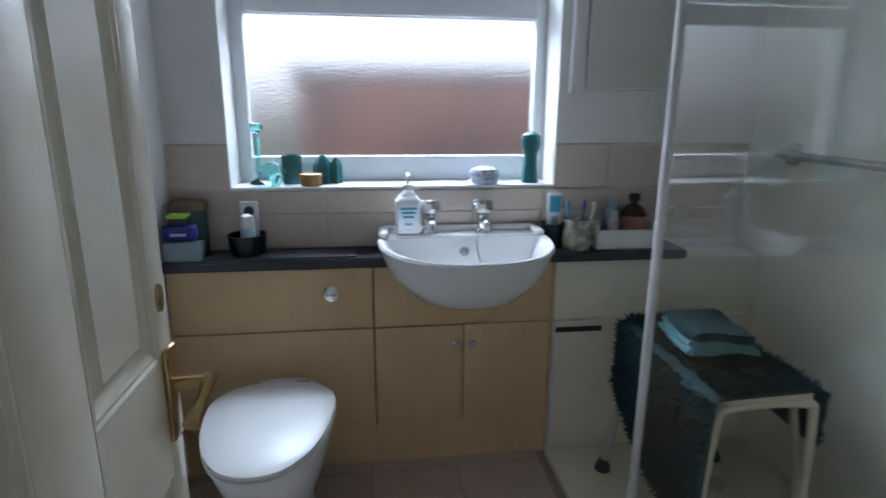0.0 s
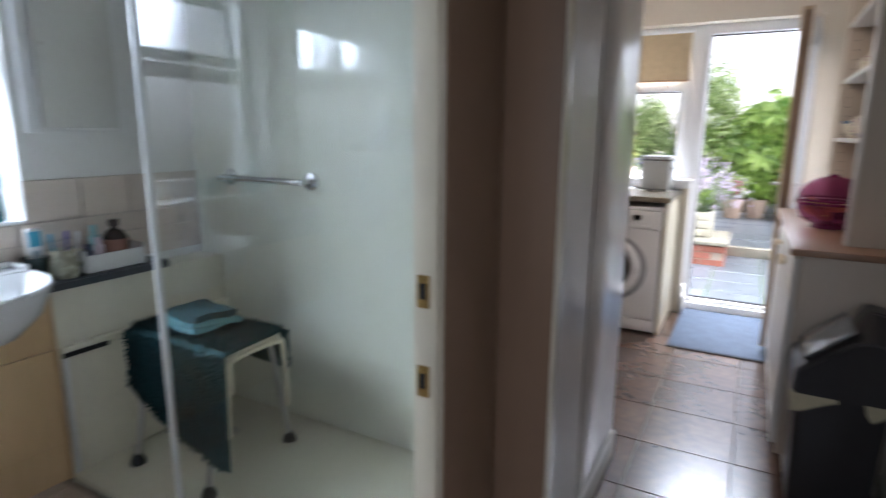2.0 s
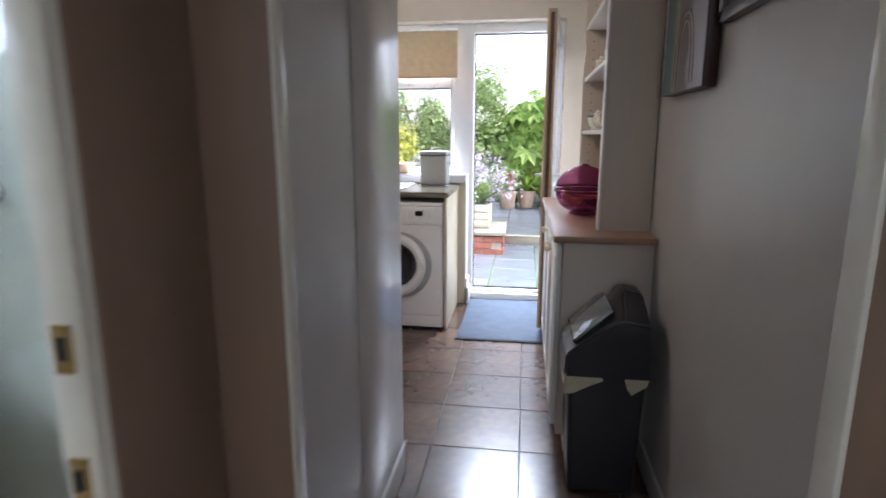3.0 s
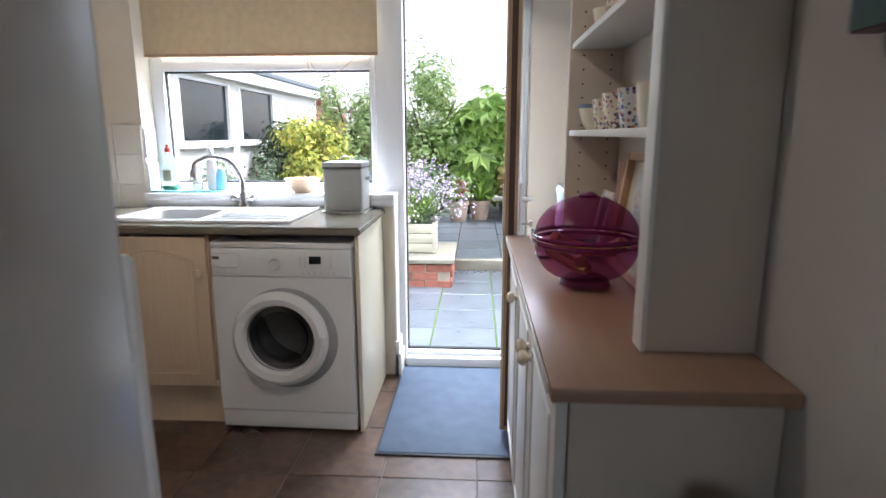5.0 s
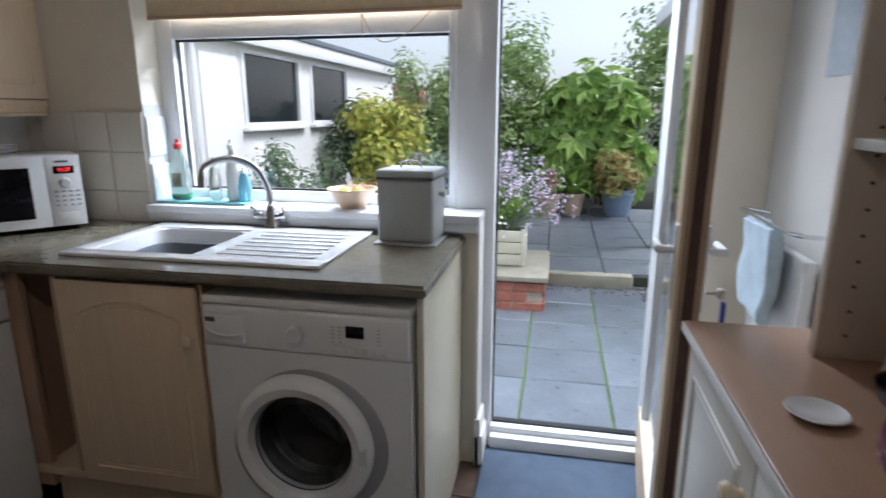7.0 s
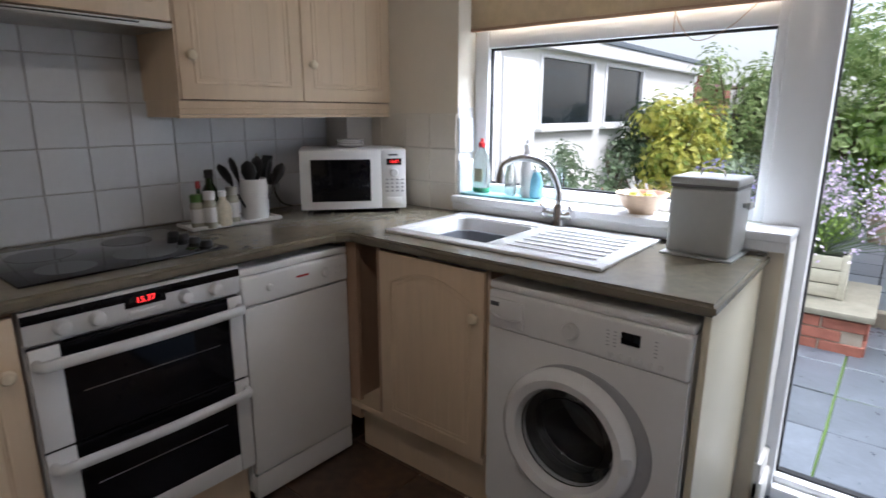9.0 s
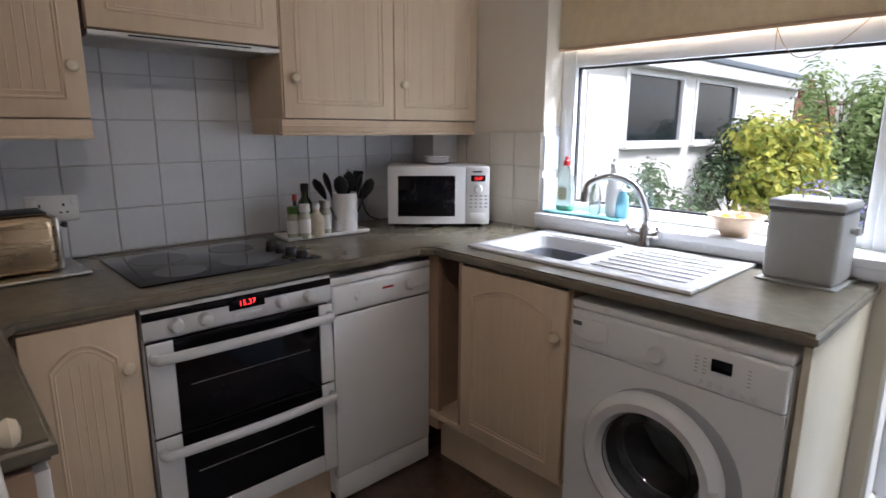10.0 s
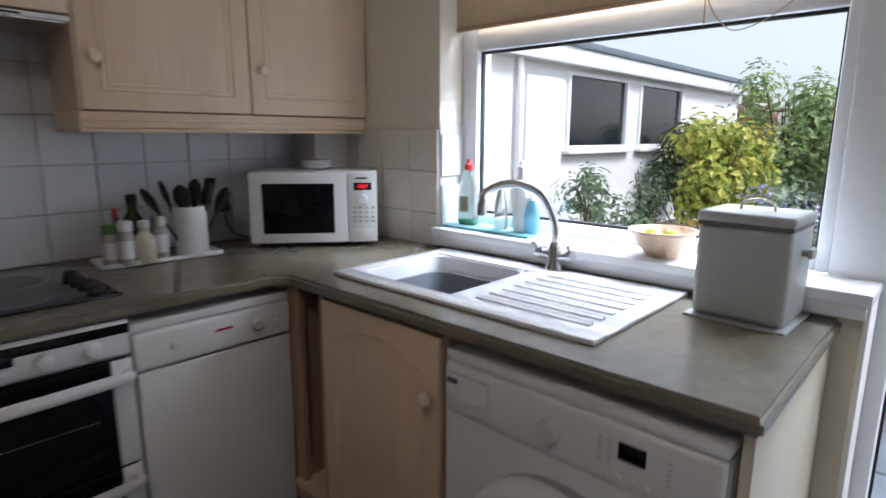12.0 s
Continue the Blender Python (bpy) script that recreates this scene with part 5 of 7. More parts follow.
def drape(u0, u1, v0, v1, zt, thick, nu=44, nv=40):
    """Cloth over the seat: flat in the middle, hanging where it passes the edge."""
    bm = bmesh.new()
    rnd = random.Random(4)

    def pos(u, v, off):
        ex, ey = 0.142, 0.30
        x, z = u, zt
        if u < -ex:
            d_ = -ex - u
            x, z = -ex - 0.012 - 0.10 * d_, zt - d_ * 0.99
        elif u > ex:
            d_ = u - ex
            x, z = ex + 0.012 + 0.10 * d_, zt - d_ * 0.99
        y = v
        if v > ey:
            d_ = v - ey
            y, z = ey + 0.01 + 0.1 * d_, z - d_ * 0.9
        wob = 0.010 * math.sin(9 * v + 3 * u) * min(1, max(0, (abs(u) - 0.12) * 8))
        n_ = Vector((-1 if u < -ex else (1 if u > ex else 0), 0, 1 if abs(u) <= ex else 0.1))
        return Vector((x + wob, y, z)) + n_ * off

    def across(s_, v):
        lo = u0 + 0.20 * (v - v0) / (v1 - v0)
        return lo + (u1 - lo) * s_

    top = [[bm.verts.new(pos(across(i / nu, v0 + (v1 - v0) * j / nv), v0 + (v1 - v0) * j / nv + 0.05 * (i / nu - 0.5), thick + rnd.uniform(-0.004, 0.006))) for j in range(nv + 1)] for i in range(nu + 1)]
    bot = [[bm.verts.new(pos(across(i / nu, v0 + (v1 - v0) * j / nv), v0 + (v1 - v0) * j / nv + 0.05 * (i / nu - 0.5), 0.0)) for j in range(nv + 1)] for i in range(nu + 1)]
    for i in range(nu):
        for j in range(nv):
            bm.faces.new((top[i][j], top[i + 1][j], top[i + 1][j + 1], top[i][j + 1]))
            bm.faces.new((bot[i][j], bot[i][j + 1], bot[i + 1][j + 1], bot[i + 1][j]))
    for i in range(nu):
        bm.faces.new((top[i][0], bot[i][0], bot[i + 1][0], top[i + 1][0]))
        bm.faces.new((top[i][nv], top[i + 1][nv], bot[i + 1][nv], bot[i][nv]))
    for j in range(nv):
        bm.faces.new((top[0][j], top[0][j + 1], bot[0][j + 1], bot[0][j]))
        bm.faces.new((top[nu][j], bot[nu][j], bot[nu][j + 1], top[nu][j + 1]))
    # tufts
    for k in range(11000):
        v = rnd.uniform(v0, v1)
        s_ = rnd.random()
        u = across(s_, v)
        p0 = pos(u, v + 0.05 * (s_ - 0.5), thick)
        d_ = Vector((rnd.uniform(-1, 1), rnd.uniform(-1, 1), rnd.uniform(-0.6, 1))) + (Vector((-1.2, 0, -0.4)) if u < -0.142 else Vector((0, 0, 1.2)))
        d_.normalize()
        s1 = d_.orthogonal().normalized() * 0.0048
        a, b_, c_ = bm.verts.new(p0 - s1), bm.verts.new(p0 + s1), bm.verts.new(p0 + d_ * rnd.uniform(0.014, 0.028))
        bm.faces.new((a, b_, c_))
    return bm


shag = thing("bath_mat", "dark teal shaggy bath mat draped over the stool", "bath mat", (1.40, 1.35, 0.546), 0)
part("rug_body", drape(-0.56, 0.31, -0.28, 0.27, 0.0, 0.012), M_SHAG, shag)
tw = thing("folded_towel", "folded aqua and slate-teal towels on the bath mat", "towel", (1.405, 1.385, 0.564), -8)


def fold(w_, d_, z0, z1, seed):
    bm = bmesh.new()
    box(bm, -w_ / 2, w_ / 2, -d_ / 2, d_ / 2, z0, z1)
    bmesh.ops.subdivide_edges(bm, edges=list(bm.edges), cuts=6, use_grid_fill=True)
    bmesh.ops.bevel(bm, geom=[e for e in bm.edges if e.calc_face_angle(0) > 1], offset=0.010, segments=3, affect="EDGES")
    rnd = random.Random(seed)
    for v in bm.verts:
        v.co += Vector((0.016 * noise.noise(v.co * 14 + Vector((seed, 0, 0))), 0.016 * noise.noise(v.co * 14 + Vector((0, seed, 0))), 0.016 * noise.noise(v.co * 13 + Vector((0, 0, seed)))))
    return bm


part("aqua_towel", fold(0.20, 0.25, 0.0, 0.022, 3), M_TOWL, tw, "aqua towel folded at the bottom")
part("aqua_fold", fold(0.19, 0.24, 0.022, 0.038, 5), M_TOWL, tw, "second aqua fold")
part("slate_towel", fold(0.175, 0.235, 0.038, 0.060, 9), M_TOWD, tw, "slate-teal towel on top")

# things on sill and counter
def vessel(name, label, cat, at, profile, m, seg=24, **k):
    o = thing(name, label, cat, at)
    part("body", lathe(profile, seg, **k), m, o)
    return o


vessel("candlestick", "turquoise glass candlestick on the bathroom sill", "candlestick", (0.035, 1.93, 0.978), [(0.032, 0), (0.030, 0.008), (0.008, 0.02), (0.011, 0.05), (0.008, 0.09), (0.012, 0.13), (0.009, 0.17), (0.024, 0.19), (0.020, 0.205), (0.010, 0.2)], M_TEALG)
vessel("glass_bottle", "faceted turquoise glass pot on the bathroom sill", "glass pot", (0.085, 1.885, 0.978), [(0.022, 0), (0.045, 0.038), (0.050, 0.045), (0.028, 0.075), (0.010, 0.082), (0.008, 0.080)], M_TEALG, 8)
vessel("teal_cup", "dark teal pottery beaker on the bathroom sill", "cup", (0.145, 1.945, 0.978), [(0.032, 0), (0.034, 0.01), (0.036, 0.095), (0.034, 0.098), (0.031, 0.094), (0.030, 0.02), (0.004, 0.016)], M_TEAL)
vessel("jar", "small amber glass jar with pale lid on the sill", "jar", (0.215, 1.88, 0.978), [(0.034, 0), (0.036, 0.006), (0.036, 0.028), (0.038, 0.029), (0.038, 0.040), (0.034, 0.042), (0.004, 0.042)], mat("amber_jar", (0.38, 0.20, 0.06), 0.25))
hs = vessel("house_ornament", "small teal pottery house group on the sill", "ornament", (0.250, 1.945, 0.978), [(0.034, 0), (0.036, 0.01), (0.034, 0.06), (0.020, 0.085), (0.006, 0.10), (0.003, 0.10)], M_TEAL, 6)
part("side_house", lathe([(0.022, 0), (0.022, 0.06), (0.014, 0.08), (0.003, 0.09)], 5, (0.045, 0.0, 0)), M_TEAL, hs)
vessel("pottery_box", "blue and white lidded china box on the sill", "china box", (0.815, 1.89, 0.978), [(0.042, 0), (0.048, 0.008), (0.052, 0.026), (0.050, 0.034), (0.054, 0.036), (0.046, 0.052), (0.020, 0.060), (0.004, 0.061)], mat("blue_white_china", (0.72, 0.74, 0.78), 0.15, vary=0.5, scale=60, second=(0.12, 0.16, 0.32)))
fg = thing("figurine", "teal stylised head vase on the sill", "figurine", (0.985, 1.90, 0.978))
fgm = lathe([(0.030, 0), (0.030, 0.02), (0.026, 0.07), (0.025, 0.10), (0.034, 0.125), (0.037, 0.15), (0.033, 0.168), (0.018, 0.178), (0.003, 0.180)], 24)
bmesh.ops.scale(fgm, vec=(1, 0.8, 1), verts=fgm.verts)
part("body", fgm, M_TEAL, fg)

tinb = vessel("storage_tin", "tall dark teal storage tin with brown lid", "tin", (-0.165, 1.79, 0.768), [(0.055, 0), (0.055, 0.15), (0.058, 0.151), (0.058, 0.170), (0.052, 0.174), (0.004, 0.174)], mat("dark_teal_tin", (0.02, 0.05, 0.055), 0.35))
part("lid", lathe([(0.0585, 0.152), (0.0585, 0.172), (0.053, 0.176), (0.004, 0.176)], 24), mat("brown_lid", (0.14, 0.09, 0.065), 0.4), tinb)
tub = thing("plastic_tub", "clear tub holding a blue tub and green lid", "tub", (-0.175, 1.715, 0.768))
part("tub", B(-0.05, 0.065, -0.028, 0.035, 0, 0.065, 0.012, 3), mat("clear_blue_tub", (0.40, 0.52, 0.58), 0.15, trans=0.5), tub)
part("blue_tub", B(-0.05, 0.05, -0.026, 0.030, 0.066, 0.115, 0.015, 3), mat("navy_plastic", (0.01, 0.02, 0.20), 0.3), tub, "navy blue tub")
part("label_bar", B(-0.02, 0.025, -0.0275, -0.026, 0.085, 0.093), M_WHITEP, tub)
part("green_lid", B(-0.03, 0.03, -0.024, 0.028, 0.138, 0.150, 0.004), mat("lime_plastic", (0.35, 0.55, 0.06), 0.35), tub, "lime green lid")
part("small_pot", B(-0.027, 0.027, -0.022, 0.025, 0.116, 0.138, 0.004), M_CLEARP, tub)
db = vessel("dark_bowl", "dark green pottery bowl on the counter", "bowl", (0.015, 1.765, 0.768), [(0.042, 0), (0.055, 0.015), (0.060, 0.055), (0.062, 0.072), (0.057, 0.072), (0.052, 0.025), (0.004, 0.014)], mat("bottle_green_glaze", (0.012, 0.03, 0.03), 0.25))
rl = thing("roll_on", "white and blue toiletry bottle standing in the bowl", "bottle", (0.02, 1.76, 0.784))
part("bottle", lathe([(0.020, 0), (0.024, 0.02), (0.023, 0.07), (0.018, 0.078)], 18), mat("pale_blue_plastic", (0.45, 0.62, 0.70), 0.3), rl)
part("cap", lathe([(0.021, 0.079), (0.022, 0.09), (0.018, 0.115), (0.006, 0.122)], 18), M_WHITEP, rl)
bx2 = thing("card_packet", "white card packet with dark round mark", "packet", (0.020, 1.80, 0.784))
part("card", B(-0.028, 0.028, -0.004, 0.004, 0, 0.155, 0.001), M_WHITEP, bx2)
part("mark", place(lathe([(0.016, 0), (0.016, 0.001)], 20), pose(0, -0.004, 0.125, 90)), mat("navy_mark", (0.02, 0.03, 0.10), 0.5), bx2)
tp_ = thing("toothpaste", "white and blue toothpaste tube standing in a cup", "tube", (1.045, 1.79, 0.79))
part("tube", B(-0.026, 0.026, -0.010, 0.010, 0.02, 0.165, 0.008, 3), M_WHITEP, tp_)
part("stripe", B(-0.020, 0.020, -0.0112, -0.0098, 0.10, 0.155), M_LABELB, tp_, "blue printed band")
part("print_bar", B(-0.012, 0.012, -0.0112, -0.0098, 0.05, 0.085), M_GREY, tp_)
vessel("dark_cup", "dark green tumbler holding toothpaste", "cup", (1.040, 1.785, 0.768), [(0.036, 0), (0.040, 0.01), (0.042, 0.085), (0.039, 0.085), (0.036, 0.015), (0.004, 0.012)], bpy.data.materials["bottle_green_glaze"])
jug = vessel("patterned_jug", "cream jug with green leaf pattern holding toothbrushes", "jug", (1.115, 1.745, 0.768), [(0.044, 0), (0.048, 0.01), (0.050, 0.05), (0.040, 0.085), (0.046, 0.105), (0.042, 0.105), (0.036, 0.085), (0.044, 0.05), (0.004, 0.012)], mat("leaf_pattern_china", (0.70, 0.66, 0.52), 0.2, vary=0.6, scale=38, second=(0.07, 0.08, 0.05)))
part("handle", tube([(0.044, 0, 0.092), (0.072, 0, 0.088), (0.076, 0, 0.055), (0.047, 0, 0.03)], 0.006, 8), bpy.data.materials["leaf_pattern_china"], jug)
for dx, dy, m_ in ((-0.015, 0.0, M_LABELB), (0.012, 0.01, mat("violet_plastic", (0.10, 0.06, 0.35), 0.3)), (0.02, -0.01, M_WHITEP)):
    tb = thing("toothbrush", "toothbrush standing in the patterned jug", "toothbrush", (1.115 + dx, 1.745 + dy, 0.786), group="toothbrushes")
    part("brush", box(R((0, 0, 0), (dx * 1.4, dy, 0.125), 0.004), dx * 1.4 - 0.006, dx * 1.4 + 0.006, dy - 0.004, dy + 0.004, 0.118, 0.148, 0.002), m_, tb)
bk = thing("white_caddy", "white plastic caddy full of toiletries", "caddy", (1.295, 1.765, 0.768))
cb = bmesh.new()
box(cb, -0.115, 0.115, -0.05, 0.05, 0, 0.006, 0.002)
for x0, x1, y0, y1 in ((-0.118, -0.112, -0.052, 0.052), (0.112, 0.118, -0.052, 0.052), (-0.112, 0.112, -0.054, -0.048), (-0.112, 0.112, 0.048, 0.054)):
    box(cb, x0, x1, y0, y1, 0.002, 0.085 if x0 in (-0.118, 0.112) else 0.068, 0.002)
part("tray", cb, M_WHITEP, bk)
br = vessel("brown_bottle", "squat brown bottle with dark cap in the caddy", "bottle", (1.325, 1.765, 0.774), [(0.044, 0), (0.046, 0.01), (0.046, 0.11), (0.030, 0.135), (0.014, 0.145), (0.014, 0.155), (0.020, 0.156), (0.020, 0.180), (0.004, 0.182)], mat("dark_brown_glass", (0.025, 0.012, 0.010), 0.15))
part("label", lathe([(0.0465, 0.025), (0.0468, 0.03), (0.0468, 0.10), (0.0465, 0.105)], 24), mat("copper_label", (0.22, 0.10, 0.07), 0.4), br, "copper-brown label")
for x, y, h_, r_, col in ((-0.075, 0.01, 0.095, 0.016, (0.10, 0.06, 0.20)), (-0.045, -0.012, 0.12, 0.018, (0.55, 0.45, 0.50)), (-0.04, 0.022, 0.165, 0.020, (0.25, 0.45, 0.48)), (-0.088, -0.02, 0.10, 0.012, (0.05, 0.04, 0.12))):
    t2 = vessel("toiletry_bottle", "small toiletry bottle standing in the white caddy", "bottle", (1.295 + x, 1.765 + y, 0.774), [(r_ * 0.9, 0), (r_, 0.006), (r_, h_ * 0.72), (r_ * 0.6, h_ * 0.78), (r_ * 0.6, h_), (0.003, h_)], mat("toiletry", col, 0.3))

# neighbour's brick wall and fence behind the frosted window
M_FBRICK = mat("reddish_brick_wall", (0.22, 0.110, 0.075), 0.9, vary=0.45, scale=1.6, second=(0.035, 0.032, 0.036), bump=0.6, bump_scale=30)
nb = thing("boundary_wall", "brown brick boundary wall behind the bathroom window", "wall", (0.9, 3.6, 0))
for k in range(21):
    part("course", B(-0.92 + 0.03 * (k % 2), 3.8, -0.10, 0.10, 0.068 * k, 0.068 * k + 0.062, 0.004), M_FBRICK, nb)
part("coping", B(-0.95, 3.85, -0.14, 0.14, 1.428, 1.47, 0.006), mat("dark_coping", (0.05, 0.045, 0.04), 0.9), nb)


# ---- garden ----
M_SLAB = mat("wet_grey_paving", (0.12, 0.136, 0.157), 0.30, vary=0.3, scale=4, per_object=0.14, bump=0.5, bump_scale=30)
M_EARTH = mat("earth_and_moss", (0.045, 0.050, 0.028), 0.95, vary=0.4, scale=5, bump=1.0, bump_scale=40)
M_CHIP = mat("slate_chippings", (0.10, 0.095, 0.105), 0.7, vary=0.4, scale=20)
M_STONE = mat("weathered_stone_kerb", (0.26, 0.245, 0.19), 0.85, vary=0.3, scale=8, bump=0.7, bump_scale=40)
M_BRICK = mat("red_brick", (0.30, 0.11, 0.075), 0.85, vary=0.35, scale=14, per_object=0.18, bump=0.7, bump_scale=60)
M_MORTAR = mat("mortar", (0.36, 0.31, 0.25), 0.95, vary=0.2, scale=20)
M_GWHITE = mat("white_render", (0.78, 0.78, 0.76), 0.7, vary=0.05, scale=2, bump=0.3, bump_scale=40)
M_FELT = mat("grey_roof_felt", (0.16, 0.19, 0.22), 0.8, vary=0.2, scale=6)
M_PLANK = mat("painted_planter_plank", (0.52, 0.50, 0.40), 0.6, vary=0.25, scale=6, stretch=(1, 0.2, 1))
M_TERRA = mat("terracotta", (0.50, 0.37, 0.28), 0.8, vary=0.25, scale=12)
M_BLUEPOT = mat("blue_glazed_pot", (0.20, 0.26, 0.36), 0.3, vary=0.2, scale=10)

ground = setting("ground", B(-60, 140, -90, 90, -0.30, -0.045), M_EARTH, "bare earth and low green around the garden", "ground")


def leafmat(name, c0, c1, rough=0.5):
    m = bpy.data.materials.new(name)
    m.use_nodes = True
    nt = m.node_tree
    p = nt.nodes["Principled BSDF"]
    geo, ramp = nt.nodes.new("ShaderNodeNewGeometry"), nt.nodes.new("ShaderNodeValToRGB")
    ramp.color_ramp.elements[0].color, ramp.color_ramp.elements[1].color = (*c0, 1), (*c1, 1)
    nt.links.new(geo.outputs["Random Per Island"], ramp.inputs["Fac"])
    nt.links.new(ramp.outputs["Color"], p.inputs["Base Color"])
    p.inputs["Roughness"].default_value = rough
    tr_, mx = nt.nodes.new("ShaderNodeBsdfTranslucent"), nt.nodes.new("ShaderNodeMixShader")
    nt.links.new(ramp.outputs["Color"], tr_.inputs["Color"])
    mx.inputs["Fac"].default_value = 0.35
    nt.links.new(p.outputs["BSDF"], mx.inputs[1])
    nt.links.new(tr_.outputs["BSDF"], mx.inputs[2])
    nt.links.new(mx.outputs["Shader"], nt.nodes["Material Output"].inputs["Surface"])
    return m


M_BARK = mat("bark", (0.11, 0.08, 0.055), 0.9, vary=0.4, scale=10, bump=1.0, bump_scale=30)


def leaves(n, centre, radii, size, seed, hollow=0.35, droop=0.3, lobes=1, lumps=6, width=0.45):
    """Many small bent leaves in uneven clumps inside an ellipsoid."""
    rnd = random.Random(seed)
    C_ = Vector(centre)
    lump = []
    for _ in range(lumps):
        d = Vector((rnd.gauss(0, 1), rnd.gauss(0, 1), rnd.gauss(0.2, 1))).normalized()
        lump.append((d * rnd.uniform(0.35, 0.75), rnd.uniform(0.35, 0.62)))
    V, F = [], []
    made = 0
    while made < n:
        l, r = lump[rnd.randrange(lumps)]
        d = Vector((rnd.gauss(0, 1), rnd.gauss(0, 1), rnd.gauss(0, 1))).normalized()
        q = l + d * r * (hollow + (1 - hollow) * rnd.random()) * rnd.uniform(0.75, 1.18)
        p = C_ + Vector((q.x * radii[0], q.y * radii[1], q.z * radii[2]))
        s = size * rnd.uniform(0.6, 1.3)
        out = (d + Vector((0, 0, 0.35) if lobes == 1 else (-0.5, 0.1, 0.8))).normalized()
        base_dir = Vector((rnd.gauss(0, 1), rnd.gauss(0, 1), rnd.gauss(-droop, 0.5)))
        base_dir = (base_dir - out * base_dir.dot(out)).normalized()
        side = out.cross(base_dir)
        for k in range(lobes):
            a = 0 if lobes == 1 else radians(-120 + 240 * k / (lobes - 1))
            ln = (base_dir * math.cos(a) + side * math.sin(a))
            sd_ = ln.cross(out) * s * (width if lobes == 1 else 0.30)
            ll = s * (1 if lobes == 1 else 0.55 + 0.12 * math.cos(a))
            i0 = len(V)
            mid, tip = p + ln * ll * 0.5 + out * s * 0.05, p + ln * ll - out * s * (0.16 if lobes == 1 else 0.08)
            V += [p, mid + sd_ * 0.5, tip, mid - sd_ * 0.5]
            F.append((i0, i0 + 1, i0 + 2, i0 + 3))
            if lobes > 1 and k:
                V[i0] = p
        made += 1
    me = bpy.data.meshes.new("crown")
    me.from_pydata([tuple(v) for v in V], [], F)
    return me


def crown(parent, me, m, label="", name="crown"):
    me.materials.append(m)
    o = new(name, me)
    o.parent = parent
    return tagged(o, label, kind="stuff")


def bush(name, label, cat, at, radii, n, size, m, seed, trunk=None, stems=5, **k):
    o = thing(name, label, cat, at)
    rnd = random.Random(seed + 50)
    zc = radii[2] if trunk is None else trunk
    st = bmesh.new()
    if trunk:
        rod(st, (0, 0, 0), (0.03, 0.02, trunk * 0.7), 0.05, 0.035, 8)
    for _ in range(stems):
        e = Vector((rnd.uniform(-0.6, 0.6) * radii[0], rnd.uniform(-0.6, 0.6) * radii[1], zc + rnd.uniform(-0.1, 0.6) * radii[2]))
        b0 = (0.03, 0.02, trunk * 0.6) if trunk else (e.x * 0.25, e.y * 0.25, 0)
        mid = (Vector(b0) + e) / 2 + Vector((0, 0, 0.06))
        rod(st, b0, mid, 0.016, 0.011, 6)
        rod(st, mid, e, 0.011, 0.004, 6)
    part("trunk", st, M_BARK, o)
    crown(o, leaves(n, (0, 0, zc), radii, size, seed, **k), m)
    return o


L_FATSIA = leafmat("fatsia_leaf", (0.11, 0.23, 0.03), (0.42, 0.58, 0.15), 0.28)
L_DARK = leafmat("dark_hedge_leaf", (0.018, 0.045, 0.018), (0.06, 0.11, 0.04))
L_MID = leafmat("tree_leaf", (0.15, 0.25, 0.07), (0.44, 0.54, 0.24))
L_YEL = leafmat("yellow_shrub_leaf", (0.17, 0.25, 0.03), (0.62, 0.58, 0.11))
L_GREY = leafmat("grey_green_leaf", (0.12, 0.19, 0.10), (0.28, 0.36, 0.22))
L_PINK = leafmat("lilac_flower", (0.50, 0.39, 0.60), (0.84, 0.74, 0.86), 0.7)
L_BLUE = leafmat("blue_flower", (0.20, 0.18, 0.48), (0.40, 0.38, 0.68), 0.7)
L_RED = leafmat("pink_flower", (0.60, 0.06, 0.16), (0.75, 0.2, 0.32), 0.7)
L_RUST = leafmat("rusty_hydrangea_leaf", (0.34, 0.20, 0.08), (0.40, 0.46, 0.16), 0.6)
L_STRAP = leafmat("strap_leaf", (0.16, 0.30, 0.04), (0.38, 0.54, 0.12), 0.4)

# hedge and trees at the end of the garden
bush("fatsia_bush", "large glossy green fatsia bush at the end of the patio", "bush", (10.3, -0.95, 0.1), (0.85, 1.20, 0.88), 1150, 0.36, L_FATSIA, 11, stems=9, lobes=7, lumps=9, hollow=0.55)
bush("fatsia_bush", "lower glossy fatsia shoots before the hedge", "bush", (10.05, -0.35, 0.1), (0.6, 0.6, 0.65), 220, 0.38, L_FATSIA, 12, stems=5, lobes=7, lumps=6, hollow=0.5)
bush("garden_tree", "airy green tree with pale leaves beside the patio", "tree", (9.9, 0.22, 0), (0.85, 0.72, 0.98), 2500, 0.095, L_MID, 21, trunk=1.40, stems=10, lumps=11)
bush("garden_tree", "tall leafy tree over the far hedge", "tree", (12.2, -2.3, 0), (1.5, 1.3, 1.2), 3000, 0.15, L_MID, 22, trunk=1.75, stems=9, lumps=9)
bush("garden_tree", "dense green tree by the window side", "tree", (9.7, 1.28, 0), (0.85, 0.62, 1.05), 4600, 0.085, L_MID, 23, trunk=1.35, stems=10, lumps=10)
for x, y, h_, s_ in ((11.8, -0.9, 0.95, 31), (11.9, 0.5, 0.85, 32), (11.6, 1.8, 0.75, 33), (11.8, 3.0, 0.8, 34), (11.6, -2.6, 0.95, 35)):
    bush("hedge_shrub", "dark dense evergreen hedge shrub", "hedge", (x, y, 0), (0.9, 0.95, h_), 2200, 0.12, L_DARK, s_, lumps=8, hollow=0.4)
